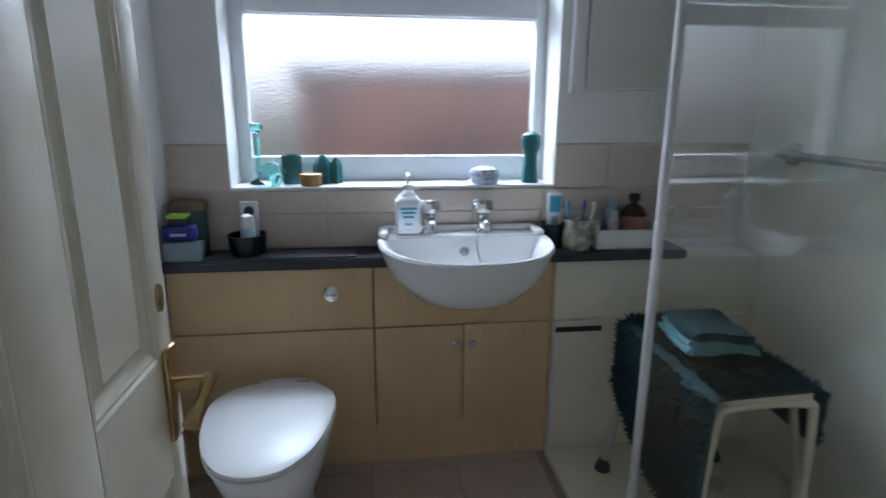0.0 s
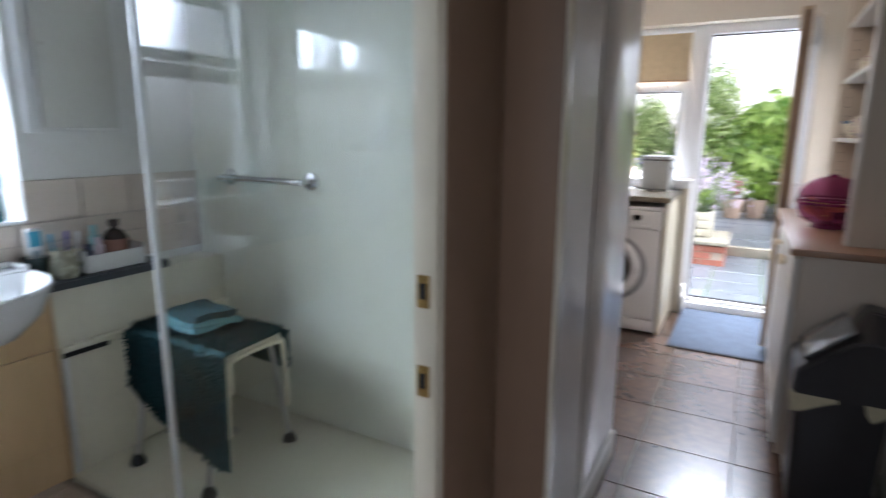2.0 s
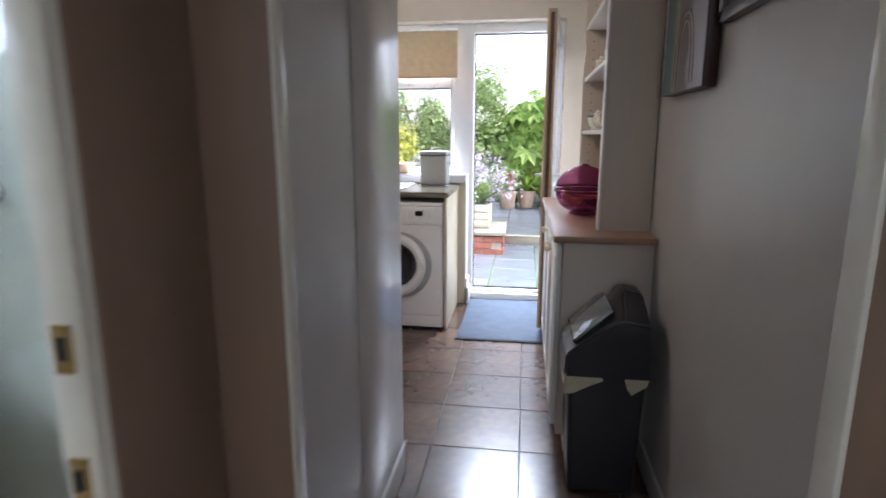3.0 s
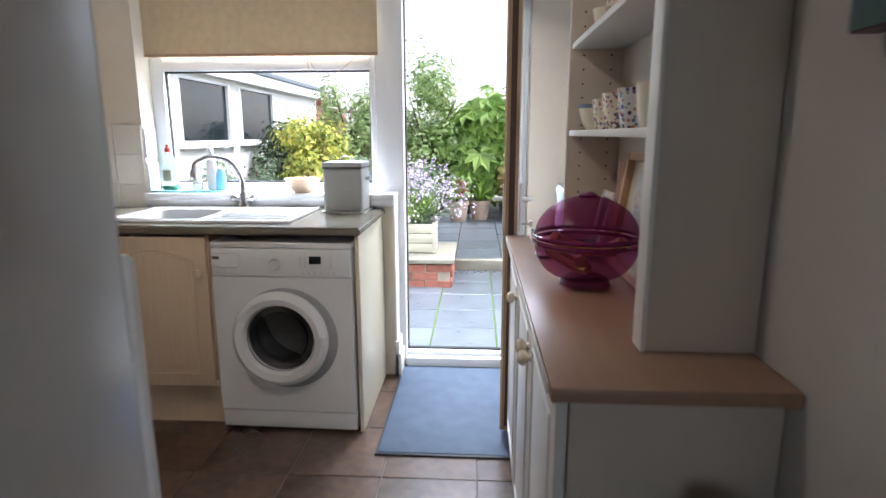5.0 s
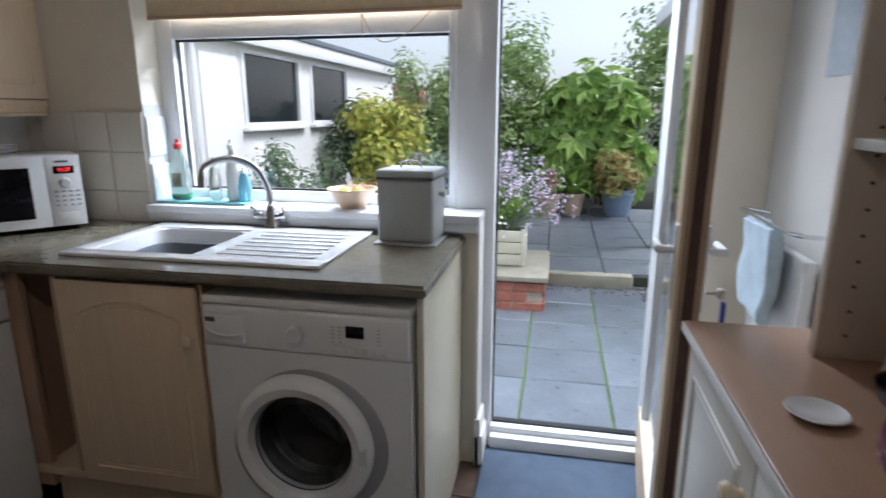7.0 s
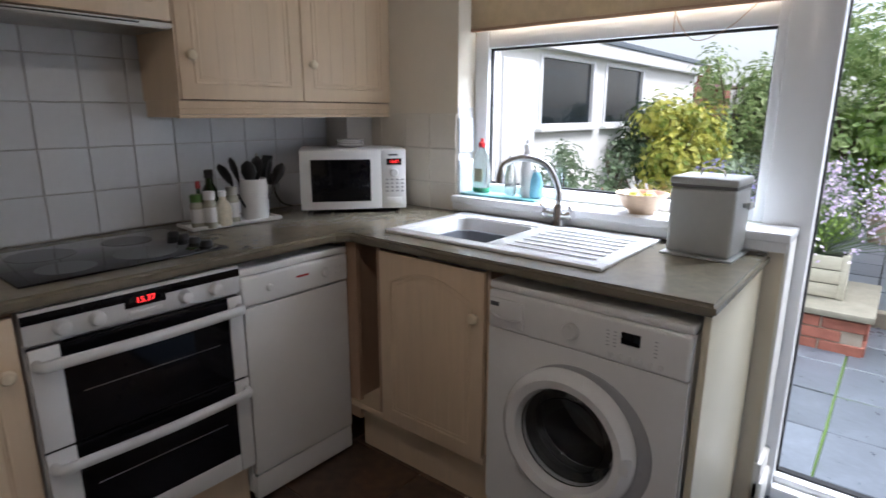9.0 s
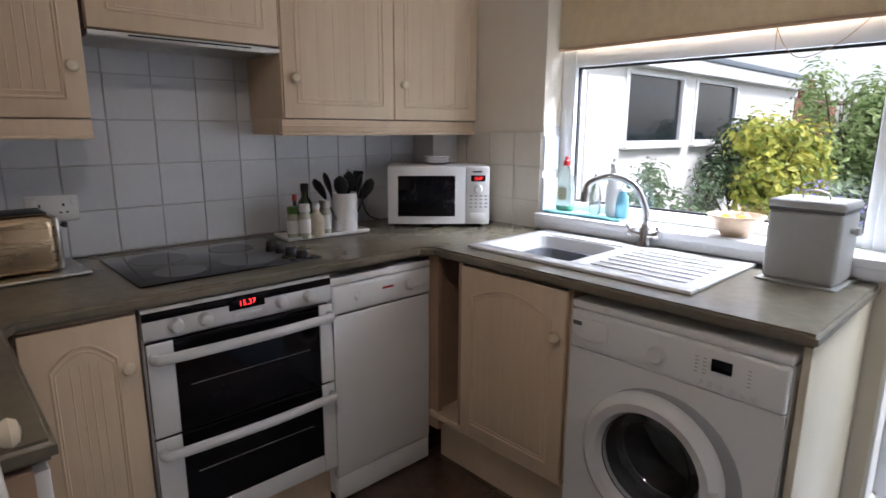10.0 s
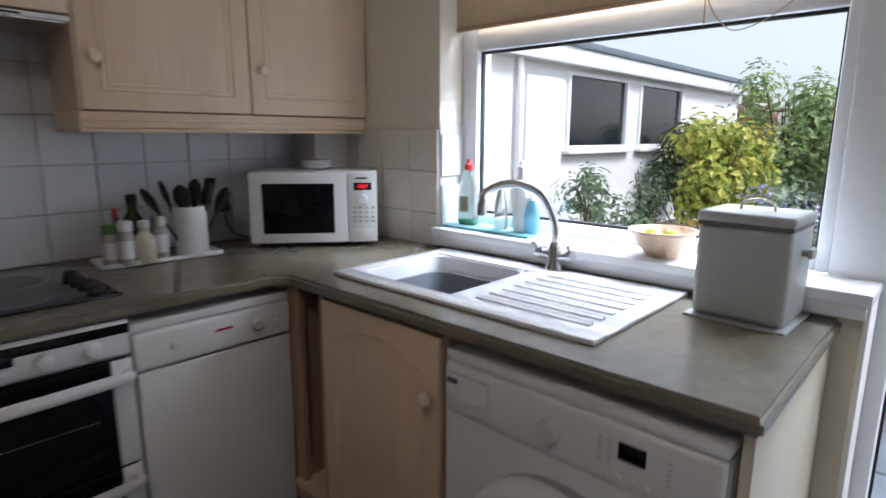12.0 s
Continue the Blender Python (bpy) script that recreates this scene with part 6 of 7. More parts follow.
bush("yellow_shrub", "yellow-green leafy shrub before the white outbuilding", "shrub", (8.3, 1.50, 0), (0.55, 0.60, 0.60), 3600, 0.080, L_YEL, 41, trunk=0.95, stems=8, lumps=9, width=0.65)
bush("rose_bush", "loose green rose bush by the outbuilding", "bush", (7.3, 2.15, 0), (0.45, 0.42, 0.50), 900, 0.075, L_GREY, 42, trunk=0.60, stems=8, lumps=8)
bush("rose_bush", "thin grey-green climber by the outbuilding", "bush", (7.9, 1.95, 0), (0.26, 0.26, 0.62), 520, 0.065, L_GREY, 43, trunk=0.65, stems=9, lumps=8)
bush("green_shrub", "mid-green shrub beside the patio pots", "shrub", (9.2, 0.15, 0.1), (0.45, 0.50, 0.42), 900, 0.085, L_GREY, 44, stems=6, lumps=7)
bush("green_shrub", "low leafy planting below the kitchen window", "shrub", (7.0, 0.95, 0.0), (0.5, 0.55, 0.38), 1000, 0.075, L_MID, 45, stems=7, lumps=8)
bf = bush("buddleia", "shrub with blue-violet flowers by the window", "shrub", (6.6, 0.50, 0.25), (0.34, 0.32, 0.36), 620, 0.06, L_GREY, 46, trunk=0.50, stems=9, lumps=8)
crown(bf, leaves(420, (0, 0, 0.62), (0.36, 0.36, 0.34), 0.036, 47, hollow=0.8, lumps=10), L_BLUE, "blue-violet flower heads", "bloom")

# lavender planter on the brick wall
pb = thing("wooden_planter", "pale painted slatted wooden planter on the brick wall", "planter", (6.58, 0.08, 0.255))
for k in range(3):
    part("plank", B(-0.17, -0.155, -0.20, 0.20, 0.004 + 0.086 * k, 0.084 + 0.086 * k, 0.003), M_PLANK, pb)
    part("plank", B(-0.155, 0.15, -0.20, -0.185, 0.004 + 0.086 * k, 0.084 + 0.086 * k, 0.003), M_PLANK, pb)
    part("plank", B(-0.155, 0.15, 0.185, 0.20, 0.004 + 0.086 * k, 0.084 + 0.086 * k, 0.003), M_PLANK, pb)
for y in (-0.19, 0.19):
    part("corner_post", B(-0.180, -0.150, y - 0.018, y + 0.018, 0.0, 0.27, 0.003), M_PLANK, pb)
part("soil", B(-0.155, 0.15, -0.185, 0.185, 0.0, 0.225), M_EARTH, pb)
lv = thing("lavender", "lilac flowering lavender spilling from the planter", "flowering plant", (6.58, 0.07, 0.47))
rnd_ = random.Random(77)
stm, hd = bmesh.new(), []
for _ in range(210):
    a, el = rnd_.uniform(0, 6.28), rnd_.uniform(0.25, 1.5)
    ln = rnd_.uniform(0.35, 0.62)
    e = Vector((math.cos(a) * math.cos(el), math.sin(a) * math.cos(el), math.sin(el))) * ln
    rod(stm, (0, 0, 0), e, 0.0022, 0.0015, 4)
    hd.append(e)
part("stem", stm, L_GREY, lv)
V, F = [], []
for e in hd:
    for _ in range(6):
        p = e + Vector((rnd_.gauss(0, 0.016), rnd_.gauss(0, 0.016), rnd_.gauss(-0.01, 0.032)))
        d = Vector((rnd_.gauss(0, 1), rnd_.gauss(0, 1), rnd_.gauss(0, 1))).normalized() * 0.013
        s2 = d.orthogonal().normalized() * 0.008
        i0 = len(V)
        V += [p - d, p + s2, p + d, p - s2]
        F.append((i0, i0 + 1, i0 + 2, i0 + 3))
me = bpy.data.meshes.new("bloom")
me.from_pydata([tuple(v) for v in V], [], F)
crown(lv, me, L_PINK, "lilac flower spikes", "bloom")
crown(lv, leaves(1500, (0, 0, 0.14), (0.27, 0.27, 0.26), 0.055, 78, width=0.2, lumps=8), L_STRAP, "fine green foliage", "foliage")


def flowerpot(at, r, h_, m, label):
    o = thing("flower_pot", label, "pot", at, group="patio pots")
    part("pot", lathe([(r * 0.7, 0), (r * 0.72, 0.01), (r * 0.95, h_ * 0.8), (r, h_ * 0.82), (r, h_), (r * 0.9, h_), (r * 0.88, h_ * 0.85), (0.004, h_ * 0.82)], 24), m, o)
    return o


ZP = 0.105
flowerpot((9.5, -0.52, ZP), 0.15, 0.27, M_TERRA, "pale terracotta pot on the raised patio")
flowerpot((9.55, -1.06, ZP), 0.20, 0.32, M_BLUEPOT, "ribbed blue-grey glazed pot on the raised patio")
flowerpot((9.3, -0.22, ZP), 0.15, 0.28, M_TERRA, "weathered terracotta pot with pink flowers")
sp = thing("strap_plant", "arching strap-leaved plant in a terracotta pot", "plant", (9.5, -0.52, ZP + 0.23))
V, F = [], []
for _ in range(95):
    a, ln = rnd_.uniform(0, 6.28), rnd_.uniform(0.36, 0.62)
    el = rnd_.uniform(0.6, 1.45)
    dh = Vector((math.cos(a), math.sin(a), 0))
    wd = Vector((-math.sin(a), math.cos(a), 0)) * 0.012
    pts = [dh * ln * t_ * math.cos(el) * (1 + 0.5 * t_) + Vector((0, 0, ln * (t_ * math.sin(el) * 1.15 - 0.55 * t_ * t_))) for t_ in (0, 0.35, 0.7, 1.0)]
    i0 = len(V)
    for q, k in zip(pts, (1, 1.1, 0.8, 0.1)):
        V += [q - wd * k, q + wd * k]
    for k in range(3):
        F.append((i0 + 2 * k, i0 + 2 * k + 1, i0 + 2 * k + 3, i0 + 2 * k + 2))
me = bpy.data.meshes.new("blades")
me.from_pydata([tuple(v) for v in V], [], F)
crown(sp, me, L_STRAP, "", "blades")
bush("hydrangea", "rust-tinged hydrangea growing in the blue pot", "shrub", (9.55, -1.06, ZP + 0.26), (0.40, 0.42, 0.32), 760, 0.095, L_RUST, 51, stems=6, lumps=8, width=0.7)
pk = bush("geranium", "pink flowering plant in a terracotta pot", "flowering plant", (9.3, -0.22, ZP + 0.22), (0.20, 0.22, 0.20), 240, 0.07, L_MID, 52, stems=4, lumps=6, width=0.7)
crown(pk, leaves(90, (0, 0, 0.25), (0.2, 0.2, 0.16), 0.04, 53, width=0.9), L_RED, "pink flowers", "bloom")

# slate chippings
ch = thing("slate_chippings", "bed of dark slate chippings beside the paving", "gravel", (6.75, -1.0, -0.01))
V, F = [], []
for _ in range(1400):
    p = Vector((rnd_.uniform(-0.70, 0.75), rnd_.uniform(-0.45, 0.12), rnd_.uniform(0, 0.02)))
    if p.x < 0.0 and p.y > 0.02:
        p.x = rnd_.uniform(-0.12, 0.05)
        p.y = rnd_.uniform(0.02, 0.85)
    r = rnd_.uniform(0.008, 0.022)
    a = rnd_.uniform(0, 6.28)
    q = Euler((rnd_.uniform(-0.5, 0.5), rnd_.uniform(-0.5, 0.5), a)).to_matrix()
    i0 = len(V)
    for c_ in ((-1, -0.6, -0.2), (1, -0.5, -0.2), (0.8, 0.6, -0.2), (-0.7, 0.7, -0.2), (-0.8, -0.4, 0.3), (0.8, -0.4, 0.25), (0.6, 0.5, 0.3), (-0.6, 0.5, 0.28)):
        V.append(p + q @ (Vector(c_) * r))
    F += [(i0, i0 + 1, i0 + 5, i0 + 4), (i0 + 1, i0 + 2, i0 + 6, i0 + 5), (i0 + 2, i0 + 3, i0 + 7, i0 + 6), (i0 + 3, i0, i0 + 4, i0 + 7), (i0 + 4, i0 + 5, i0 + 6, i0 + 7)]
me = bpy.data.meshes.new("chippings")
me.from_pydata([tuple(v) for v in V], [], F)
crown(ch, me, M_CHIP, "", "chippings")

# white outbuilding seen through the kitchen window
gb = thing("outbuilding", "long white flat-roofed outbuilding with dark windows", "outbuilding", (7.3, 3.4, 0))
LG = 8.0
wl = bmesh.new()
wins = ((1.56, 3.16), (3.50, 5.10))
box(wl, 0, LG, 0.0, 2.6, -0.05, 1.14)
box(wl, 0, LG, 0.0, 2.6, 2.06, 2.14)
xs = [0] + [v for w_ in wins for v in w_] + [LG]
for a, c_ in zip(xs[0::2], xs[1::2]):
    box(wl, a, c_, 0.0, 2.6, 1.14, 2.06)
part("wall", wl, M_GWHITE, gb)
for a, c_ in wins:
    wv = part("window", box(box(box(B(a, a + 0.07, -0.02, 0.05, 1.14, 2.06, 0.004), c_ - 0.07, c_, -0.02, 0.05, 1.14, 2.06, 0.004), a + 0.068, c_ - 0.068, -0.017, 0.047, 1.141, 1.20, 0.004), a + 0.068, c_ - 0.068, -0.017, 0.047, 2.01, 2.059, 0.004), M_UPVC, gb)
    part("pane", B(a + 0.07, c_ - 0.07, 0.03, 0.04, 1.20, 2.01), mat("dark_window_pane", (0.012, 0.018, 0.022), 0.05), wv, "dark reflecting pane")
    part("sill", B(a - 0.06, c_ + 0.06, -0.10, 0.02, 1.10, 1.14, 0.005), M_GWHITE, wv)
part("fascia", B(-0.05, LG + 0.1, -0.16, -0.12, 2.10, 2.28, 0.004), M_UPVC, gb)
part("soffit", B(-0.05, LG + 0.1, -0.12, 0.0, 2.10, 2.13), M_UPVC, gb)
part("roof", B(-0.08, LG + 0.12, -0.19, 2.7, 2.28, 2.36, 0.01), M_FELT, gb)
part("downpipe", R((0.55, -0.06, 0.0), (0.55, -0.06, 2.1), 0.035), M_UPVC, gb)
part("door", B(0.72, 1.45, -0.03, 0.0, 0.0, 1.95, 0.004), M_UPVC, gb, "white door")
hs_ = thing("far_house", "distant brick house with tiled roof and chimney", "house", (31, 8.5, 0))
part("wall", B(-3, 3, -1.5, 4, 0, 2.4), M_BRICK, hs_)
part("roof", lathe([(4.6, 2.4), (0.4, 2.9)], 4, (0, 1.2, 0)), mat("brown_roof_tile", (0.14, 0.07, 0.055), 0.8, vary=0.3), hs_)
part("chimney", B(-0.22, 0.22, -1.2, -0.75, 2.6, 3.45, 0.01), M_BRICK, hs_)

# glazed garden door standing open at the patio's edge
gd = thing("glazed_garden_room", "white glazed frame of a garden room beside the patio", "garden room", (6.05, -1.24, 0.0))
part("base_board", B(0.0, 1.87, -0.03, 0.11, -0.02, 0.06, 0.006), M_UPVC, gd)
part("fascia", B(0.45, 1.98, -0.05, 0.13, 2.052, 2.17, 0.008), M_UPVC, gd, "white roof fascia")
part("glazing_bar", B(0.905, 0.935, -0.018, 0.018, 0.12, 2.0, 0.004), M_UPVC, gd)
for x in (0.62, 1.22, 1.82):
    part("upright", B(x - 0.045, x + 0.045, -0.03, 0.03, 0.06, 2.05, 0.006), M_UPVC, gd)
for z in (0.06, 0.95, 1.55, 2.0):
    part("rail", B(0.59, 1.85, -0.022, 0.022, z, z + 0.065, 0.004), M_UPVC, gd)
for x in (0.65, 1.25):
    pg2 = part("pane", B(x, x + 0.54, -0.005, 0.005, 0.115, 2.0), M_GLASS, gd)
    pg2.visible_shadow = False
rnd2 = random.Random(5)

# ---- paving, brick wall and kerb, piece by piece ----
paving = setting("paving", B(4.70, 6.82, -1.25, 0.70, -0.10, 0.0005), mat("mossy_joint", (0.085, 0.15, 0.025), 0.95, vary=0.4, scale=15), "mossy bed under the patio slabs", "paving")
slab_me = tile_mesh("slab", 0.402, 0.402, 0.03, 0.004, M_SLAB)
for i in range(5):
    for j in range(5):
        x, y = 4.745 + 0.205 + 0.412 * i, -0.405 + 0.412 * (j - 2)
        if x < 6.78:
            o = piece("slab", slab_me, paving, (x, y, 0.0 - 0.006 + rnd2.uniform(-0.003, 0.003)))
            o.rotation_euler = (rnd2.uniform(-0.006, 0.006), rnd2.uniform(-0.006, 0.006), rnd2.uniform(-0.01, 0.01))
patio = setting("raised_patio", B(6.90, 10.0, -1.6, 0.9, -0.10, 0.086), M_EARTH, "bed of the raised patio", "paving")
slab2 = tile_mesh("slab", 0.442, 0.442, 0.03, 0.004, M_SLAB)
for i in range(7):
    for j in range(6):
        o = piece("slab", slab2, patio, (7.12 + 0.45 * i, -1.40 + 0.45 * j, 0.092 + rnd2.uniform(-0.003, 0.003)))
        o.rotation_euler = (rnd2.uniform(-0.006, 0.006), rnd2.uniform(-0.006, 0.006), 0)
kerb = setting("kerb", B(6.80, 6.90, -0.93, -0.26, -0.05, 0.108, 0.012), M_STONE, "weathered stone kerb of the raised patio", "kerb")
bw_ = thing("brick_planter_wall", "low red brick wall with stone coping", "brick wall", (6.17, 0.0, 0.0))
part("core", B(0.012, 0.75, -0.255, 1.2, -0.05, 0.205), M_MORTAR, bw_)
bm_s = tile_mesh("brick", 0.10, 0.205, 0.062, 0.004, M_BRICK)
bm_e = tile_mesh("brick", 0.205, 0.10, 0.062, 0.004, M_BRICK)
for r_ in range(3):
    for k in range(7):
        piece("brick", bm_s, bw_, (0.05, -0.16 + 0.216 * k + (0.108 if r_ % 2 else 0), 0.034 + 0.070 * r_))
    for k in range(3):
        piece("brick", bm_e, bw_, (0.12 + 0.216 * k + (0.108 if r_ % 2 else 0), -0.225, 0.034 + 0.070 * r_))
part("coping", B(-0.015, 0.78, -0.295, 1.2, 0.215, 0.252, 0.006), M_STONE, bw_)


# ---- small things in the kitchen ----
mw = thing("microwave", "white microwave oven with dark window and red clock", "microwave", (4.172, 1.656, 0.915), -40)
mw.scale = (1.0, 1.0, 1.03)
# front towards local -y
part("case", B(-0.225, 0.225, -0.145, 0.145, 0.012, 0.262, 0.006), M_WHITE, mw)
part("door", B(-0.225, 0.118, -0.163, -0.146, 0.014, 0.260, 0.005), M_WHITE, mw)
part("window", B(-0.180, 0.072, -0.1645, -0.1625, 0.048, 0.222, 0.001), M_BLACKG, mw, "black glass window")
part("control_panel", B(0.121, 0.225, -0.160, -0.146, 0.014, 0.260, 0.004), M_WHITE, mw)
part("display", B(0.142, 0.206, -0.162, -0.1595, 0.198, 0.224, 0.001), M_BLACKG, mw)
writing("clock_digits", "15:37", 0.018, pose(0.174, -0.1626, 0.211, 90), mw, M_RED, "red clock digits")
part("dial", place(lathe([(0.019, 0), (0.018, 0.010), (0.014, 0.014)], 20), pose(0.174, -0.160, 0.165, 90)), M_WHITEP, mw)
bt = bmesh.new()
for i in range(4):
    for j in range(4):
        box(bt, 0.137 + 0.022 * i, 0.150 + 0.022 * i, -0.1615, -0.1595, 0.085 + 0.016 * j, 0.092 + 0.016 * j, 0.001)
part("buttons", bt, bpy.data.materials["pale_grey_print"], mw)
part("opener", B(0.140, 0.208, -0.1625, -0.1595, 0.028, 0.062, 0.002), M_WHITE, mw)
part("print_bar", B(0.15, 0.19, -0.1610, -0.1598, 0.236, 0.243), bpy.data.materials["grey_print"], mw, "small dark badge")
for x in (-0.19, 0.19):
    for y in (-0.12, 0.12):
        part("foot", R((x, y, -0.002), (x, y, 0.014), 0.012), M_BLACK, mw)
pls = thing("plate_stack", "small stack of white saucers on the microwave", "saucer", (4.182, 1.672, 1.1853))
for k in range(3):
    part("saucer", lathe([(0.030, 0), (0.055, 0.006), (0.066, 0.014), (0.064, 0.016), (0.05, 0.010), (0.004, 0.008)], 24, (0, 0, 0.010 * k)), M_PORC, pls)
plug = thing("wall_plug", "black plug with cable in the splashback socket", "plug", (3.90, YN - 0.012, 1.05))
part("plug_body", B(-0.024, 0.024, -0.04, 0, -0.024, 0.024, 0.008), M_BLACK, plug)
part("cable", tube([(0, -0.03, -0.02), (0.005, -0.04, -0.07), (0.03, -0.05, -0.11), (0.08, -0.05, -0.128)], 0.0035, 6), M_BLACK, plug)

ck = thing("cruet_tray", "oval white tray on the worktop", "tray", (3.60, 1.735, 0.912), -4)
part("tray", box(B(-0.18, 0.18, -0.065, 0.065, 0.0, 0.006, 0.003), -0.185, 0.185, -0.07, -0.062, 0.003, 0.016, 0.003), M_WHITEP, ck)
part("rim", box(box(B(-0.185, 0.185, 0.062, 0.07, 0.003, 0.016, 0.003), -0.185, -0.178, -0.07, 0.07, 0.003, 0.016, 0.003), 0.178, 0.185, -0.07, 0.07, 0.003, 0.016, 0.003), M_WHITEP, ck)
up = vessel("utensil_pot", "plain white pot full of black kitchen utensils", "pot", (3.71, 1.735, 0.919), [(0.052, 0), (0.054, 0.004), (0.055, 0.16), (0.051, 0.16), (0.049, 0.012), (0.004, 0.010)], M_WHITE)
for k, (dx, dy, ln, kind) in enumerate(((-0.115, -0.01, 0.180, "spoon"), (-0.060, 0.01, 0.195, "spoon"), (-0.025, -0.01, 0.180, "ladle"), (0.020, 0.0, 0.195, "ladle"), (0.045, -0.02, 0.185, "spoon"), (0.070, 0.010, 0.200, "slice"), (0.095, -0.01, 0.165, "ladle"), (0.055, 0.03, 0.240, "handle"))):
    ut = thing("utensil", "black nylon kitchen utensil standing in the pot", "utensil", (3.71 + dx * 0.25, 1.735 + dy, 0.932), group="utensils in the pot")
    e = Vector((dx * 0.9, dy, ln))
    part("handle", R((0, 0, 0), e, 0.005, 0.005, 8), M_BLACK if kind != "handle" else M_STEEL, ut)
    if kind != "handle":
        q = e.to_track_quat("Z", "Y").to_matrix().to_4x4()
        hb = lathe([(0.006, -0.06), (0.020, -0.04), (0.034, -0.005), (0.029, 0.024), (0.008, 0.040)], 14, sy=0.3 if kind == "spoon" else 0.6) if kind != "slice" else B(-0.030, 0.030, -0.003, 0.003, -0.06, 0.035, 0.003)
        place(hb, Matrix.Translation(e) @ q)
        part("head", hb, M_BLACK, ut)


def cruet(x, y, h_, r_, m, cap, label, jar=False):
    o = thing("condiment_bottle", label, "bottle", (x, y, 0.919))
    if jar:
        part("bottle", lathe([(r_ * 0.95, 0), (r_, 0.006), (r_, h_ * 0.70), (r_ * 0.85, h_ * 0.75), (r_ * 0.85, h_ * 0.78)], 18), m, o)
        part("label", turned([(r_ * 1.015, h_ * 0.16), (r_ * 1.02, h_ * 0.18), (r_ * 1.02, h_ * 0.55), (r_ * 1.015, h_ * 0.57)], 24), M_WHITEP, o, "pale paper label")
        part("cap", lathe([(r_ * 0.94, h_ * 0.78), (r_ * 0.94, h_ * 0.98), (r_ * 0.86, h_)], 16), cap, o)
    else:
        part("bottle", lathe([(r_ * 0.95, 0), (r_, 0.006), (r_, h_ * 0.52), (r_ * 0.8, h_ * 0.64), (r_ * 0.45, h_ * 0.74), (r_ * 0.42, h_ * 0.85)], 18), m, o)
        part("cap", lathe([(r_ * 0.5, h_ * 0.85), (r_ * 0.5, h_), (r_ * 0.3, h_ + 0.002)], 16), cap, o)


M_OIL = mat("dark_green_glass", (0.015, 0.035, 0.008), 0.1, coat=0.4)
M_SPICE = mat("spice_jar", (0.45, 0.44, 0.36), 0.25, vary=0.4, scale=40)
cruet(3.545, 1.775, 0.205, 0.034, M_OIL, M_BLACK, "dark green oil bottle on the cruet tray")
cruet(3.49, 1.76, 0.165, 0.018, M_OIL, mat("red_cap", (0.40, 0.03, 0.03), 0.4), "slim green bottle with a red cap")
cruet(3.455, 1.715, 0.125, 0.023, M_SPICE, mat("green_cap", (0.10, 0.22, 0.05), 0.4), "glass spice jar with green cap", True)
cruet(3.490, 1.685, 0.135, 0.023, M_SPICE, M_WHITEP, "glass spice jar with pale cap", True)
cruet(3.545, 1.690, 0.130, 0.031, mat("cream_speckled_pot", (0.66, 0.60, 0.46), 0.3, vary=0.3, scale=50), M_WHITEP, "cream speckled pottery flask")
cruet(3.60, 1.715, 0.140, 0.025, M_SPICE, M_STEEL, "glass pepper mill jar", True)

ts = thing("toaster", "long brushed steel toaster on a white tray", "toaster", (2.50, 1.74, 0.925), 3)
part("body", B(-0.20, 0.17, -0.085, 0.085, 0.0, 0.175, 0.03, 4), mat("bronzed_steel", (0.60, 0.46, 0.30), 0.28, 1.0, vary=0.12, scale=10, stretch=(0.1, 1, 1)), ts)
part("top", B(-0.18, 0.15, -0.06, 0.06, 0.172, 0.179, 0.003), M_BLACK, ts, "black slotted top")
part("end_cap", B(0.155, 0.178, -0.075, 0.075, 0.004, 0.165, 0.012), M_STEEL, ts)
part("lever", box(R((0.178, -0.02, 0.13), (0.20, -0.02, 0.13), 0.004), 0.192, 0.205, -0.035, -0.005, 0.122, 0.140, 0.004), M_BLACK, ts)
part("dial", place(lathe([(0.014, 0), (0.013, 0.012)], 16), pose(0.178, 0.03, 0.04, 0, 90)), M_WHITEP, ts)
tt = thing("serving_tray", "thin pale tray under the toaster", "tray", (2.50, 1.73, 0.912), 3)
part("tray", B(-0.24, 0.235, -0.115, 0.115, 0.0, 0.012, 0.006), M_STEEL, tt)
sk1 = thing("wall_socket", "white double socket with switches on the tiles", "socket", (2.70, YN - 0.010, 1.085))
part("plate", B(-0.073, 0.073, -0.010, 0.0, -0.043, 0.043, 0.004), M_WHITEP, sk1)
for x in (-0.045, 0.045):
    part("switch", B(x - 0.012 + (0.018 if x > 0 else -0.0), x + 0.004 + (0.018 if x > 0 else 0), -0.013, -0.009, 0.010, 0.030, 0.001), M_WHITE, sk1)
sl_ = bmesh.new()
for x in (-0.035, 0.03):
    box(sl_, x - 0.003, x + 0.003, -0.0106, -0.0096, 0.006, 0.016)
    box(sl_, x - 0.013, x - 0.006, -0.0106, -0.0096, -0.016, -0.011)
    box(sl_, x + 0.006, x + 0.013, -0.0106, -0.0096, -0.016, -0.011)
part("slots", sl_, M_BLACK, sk1)

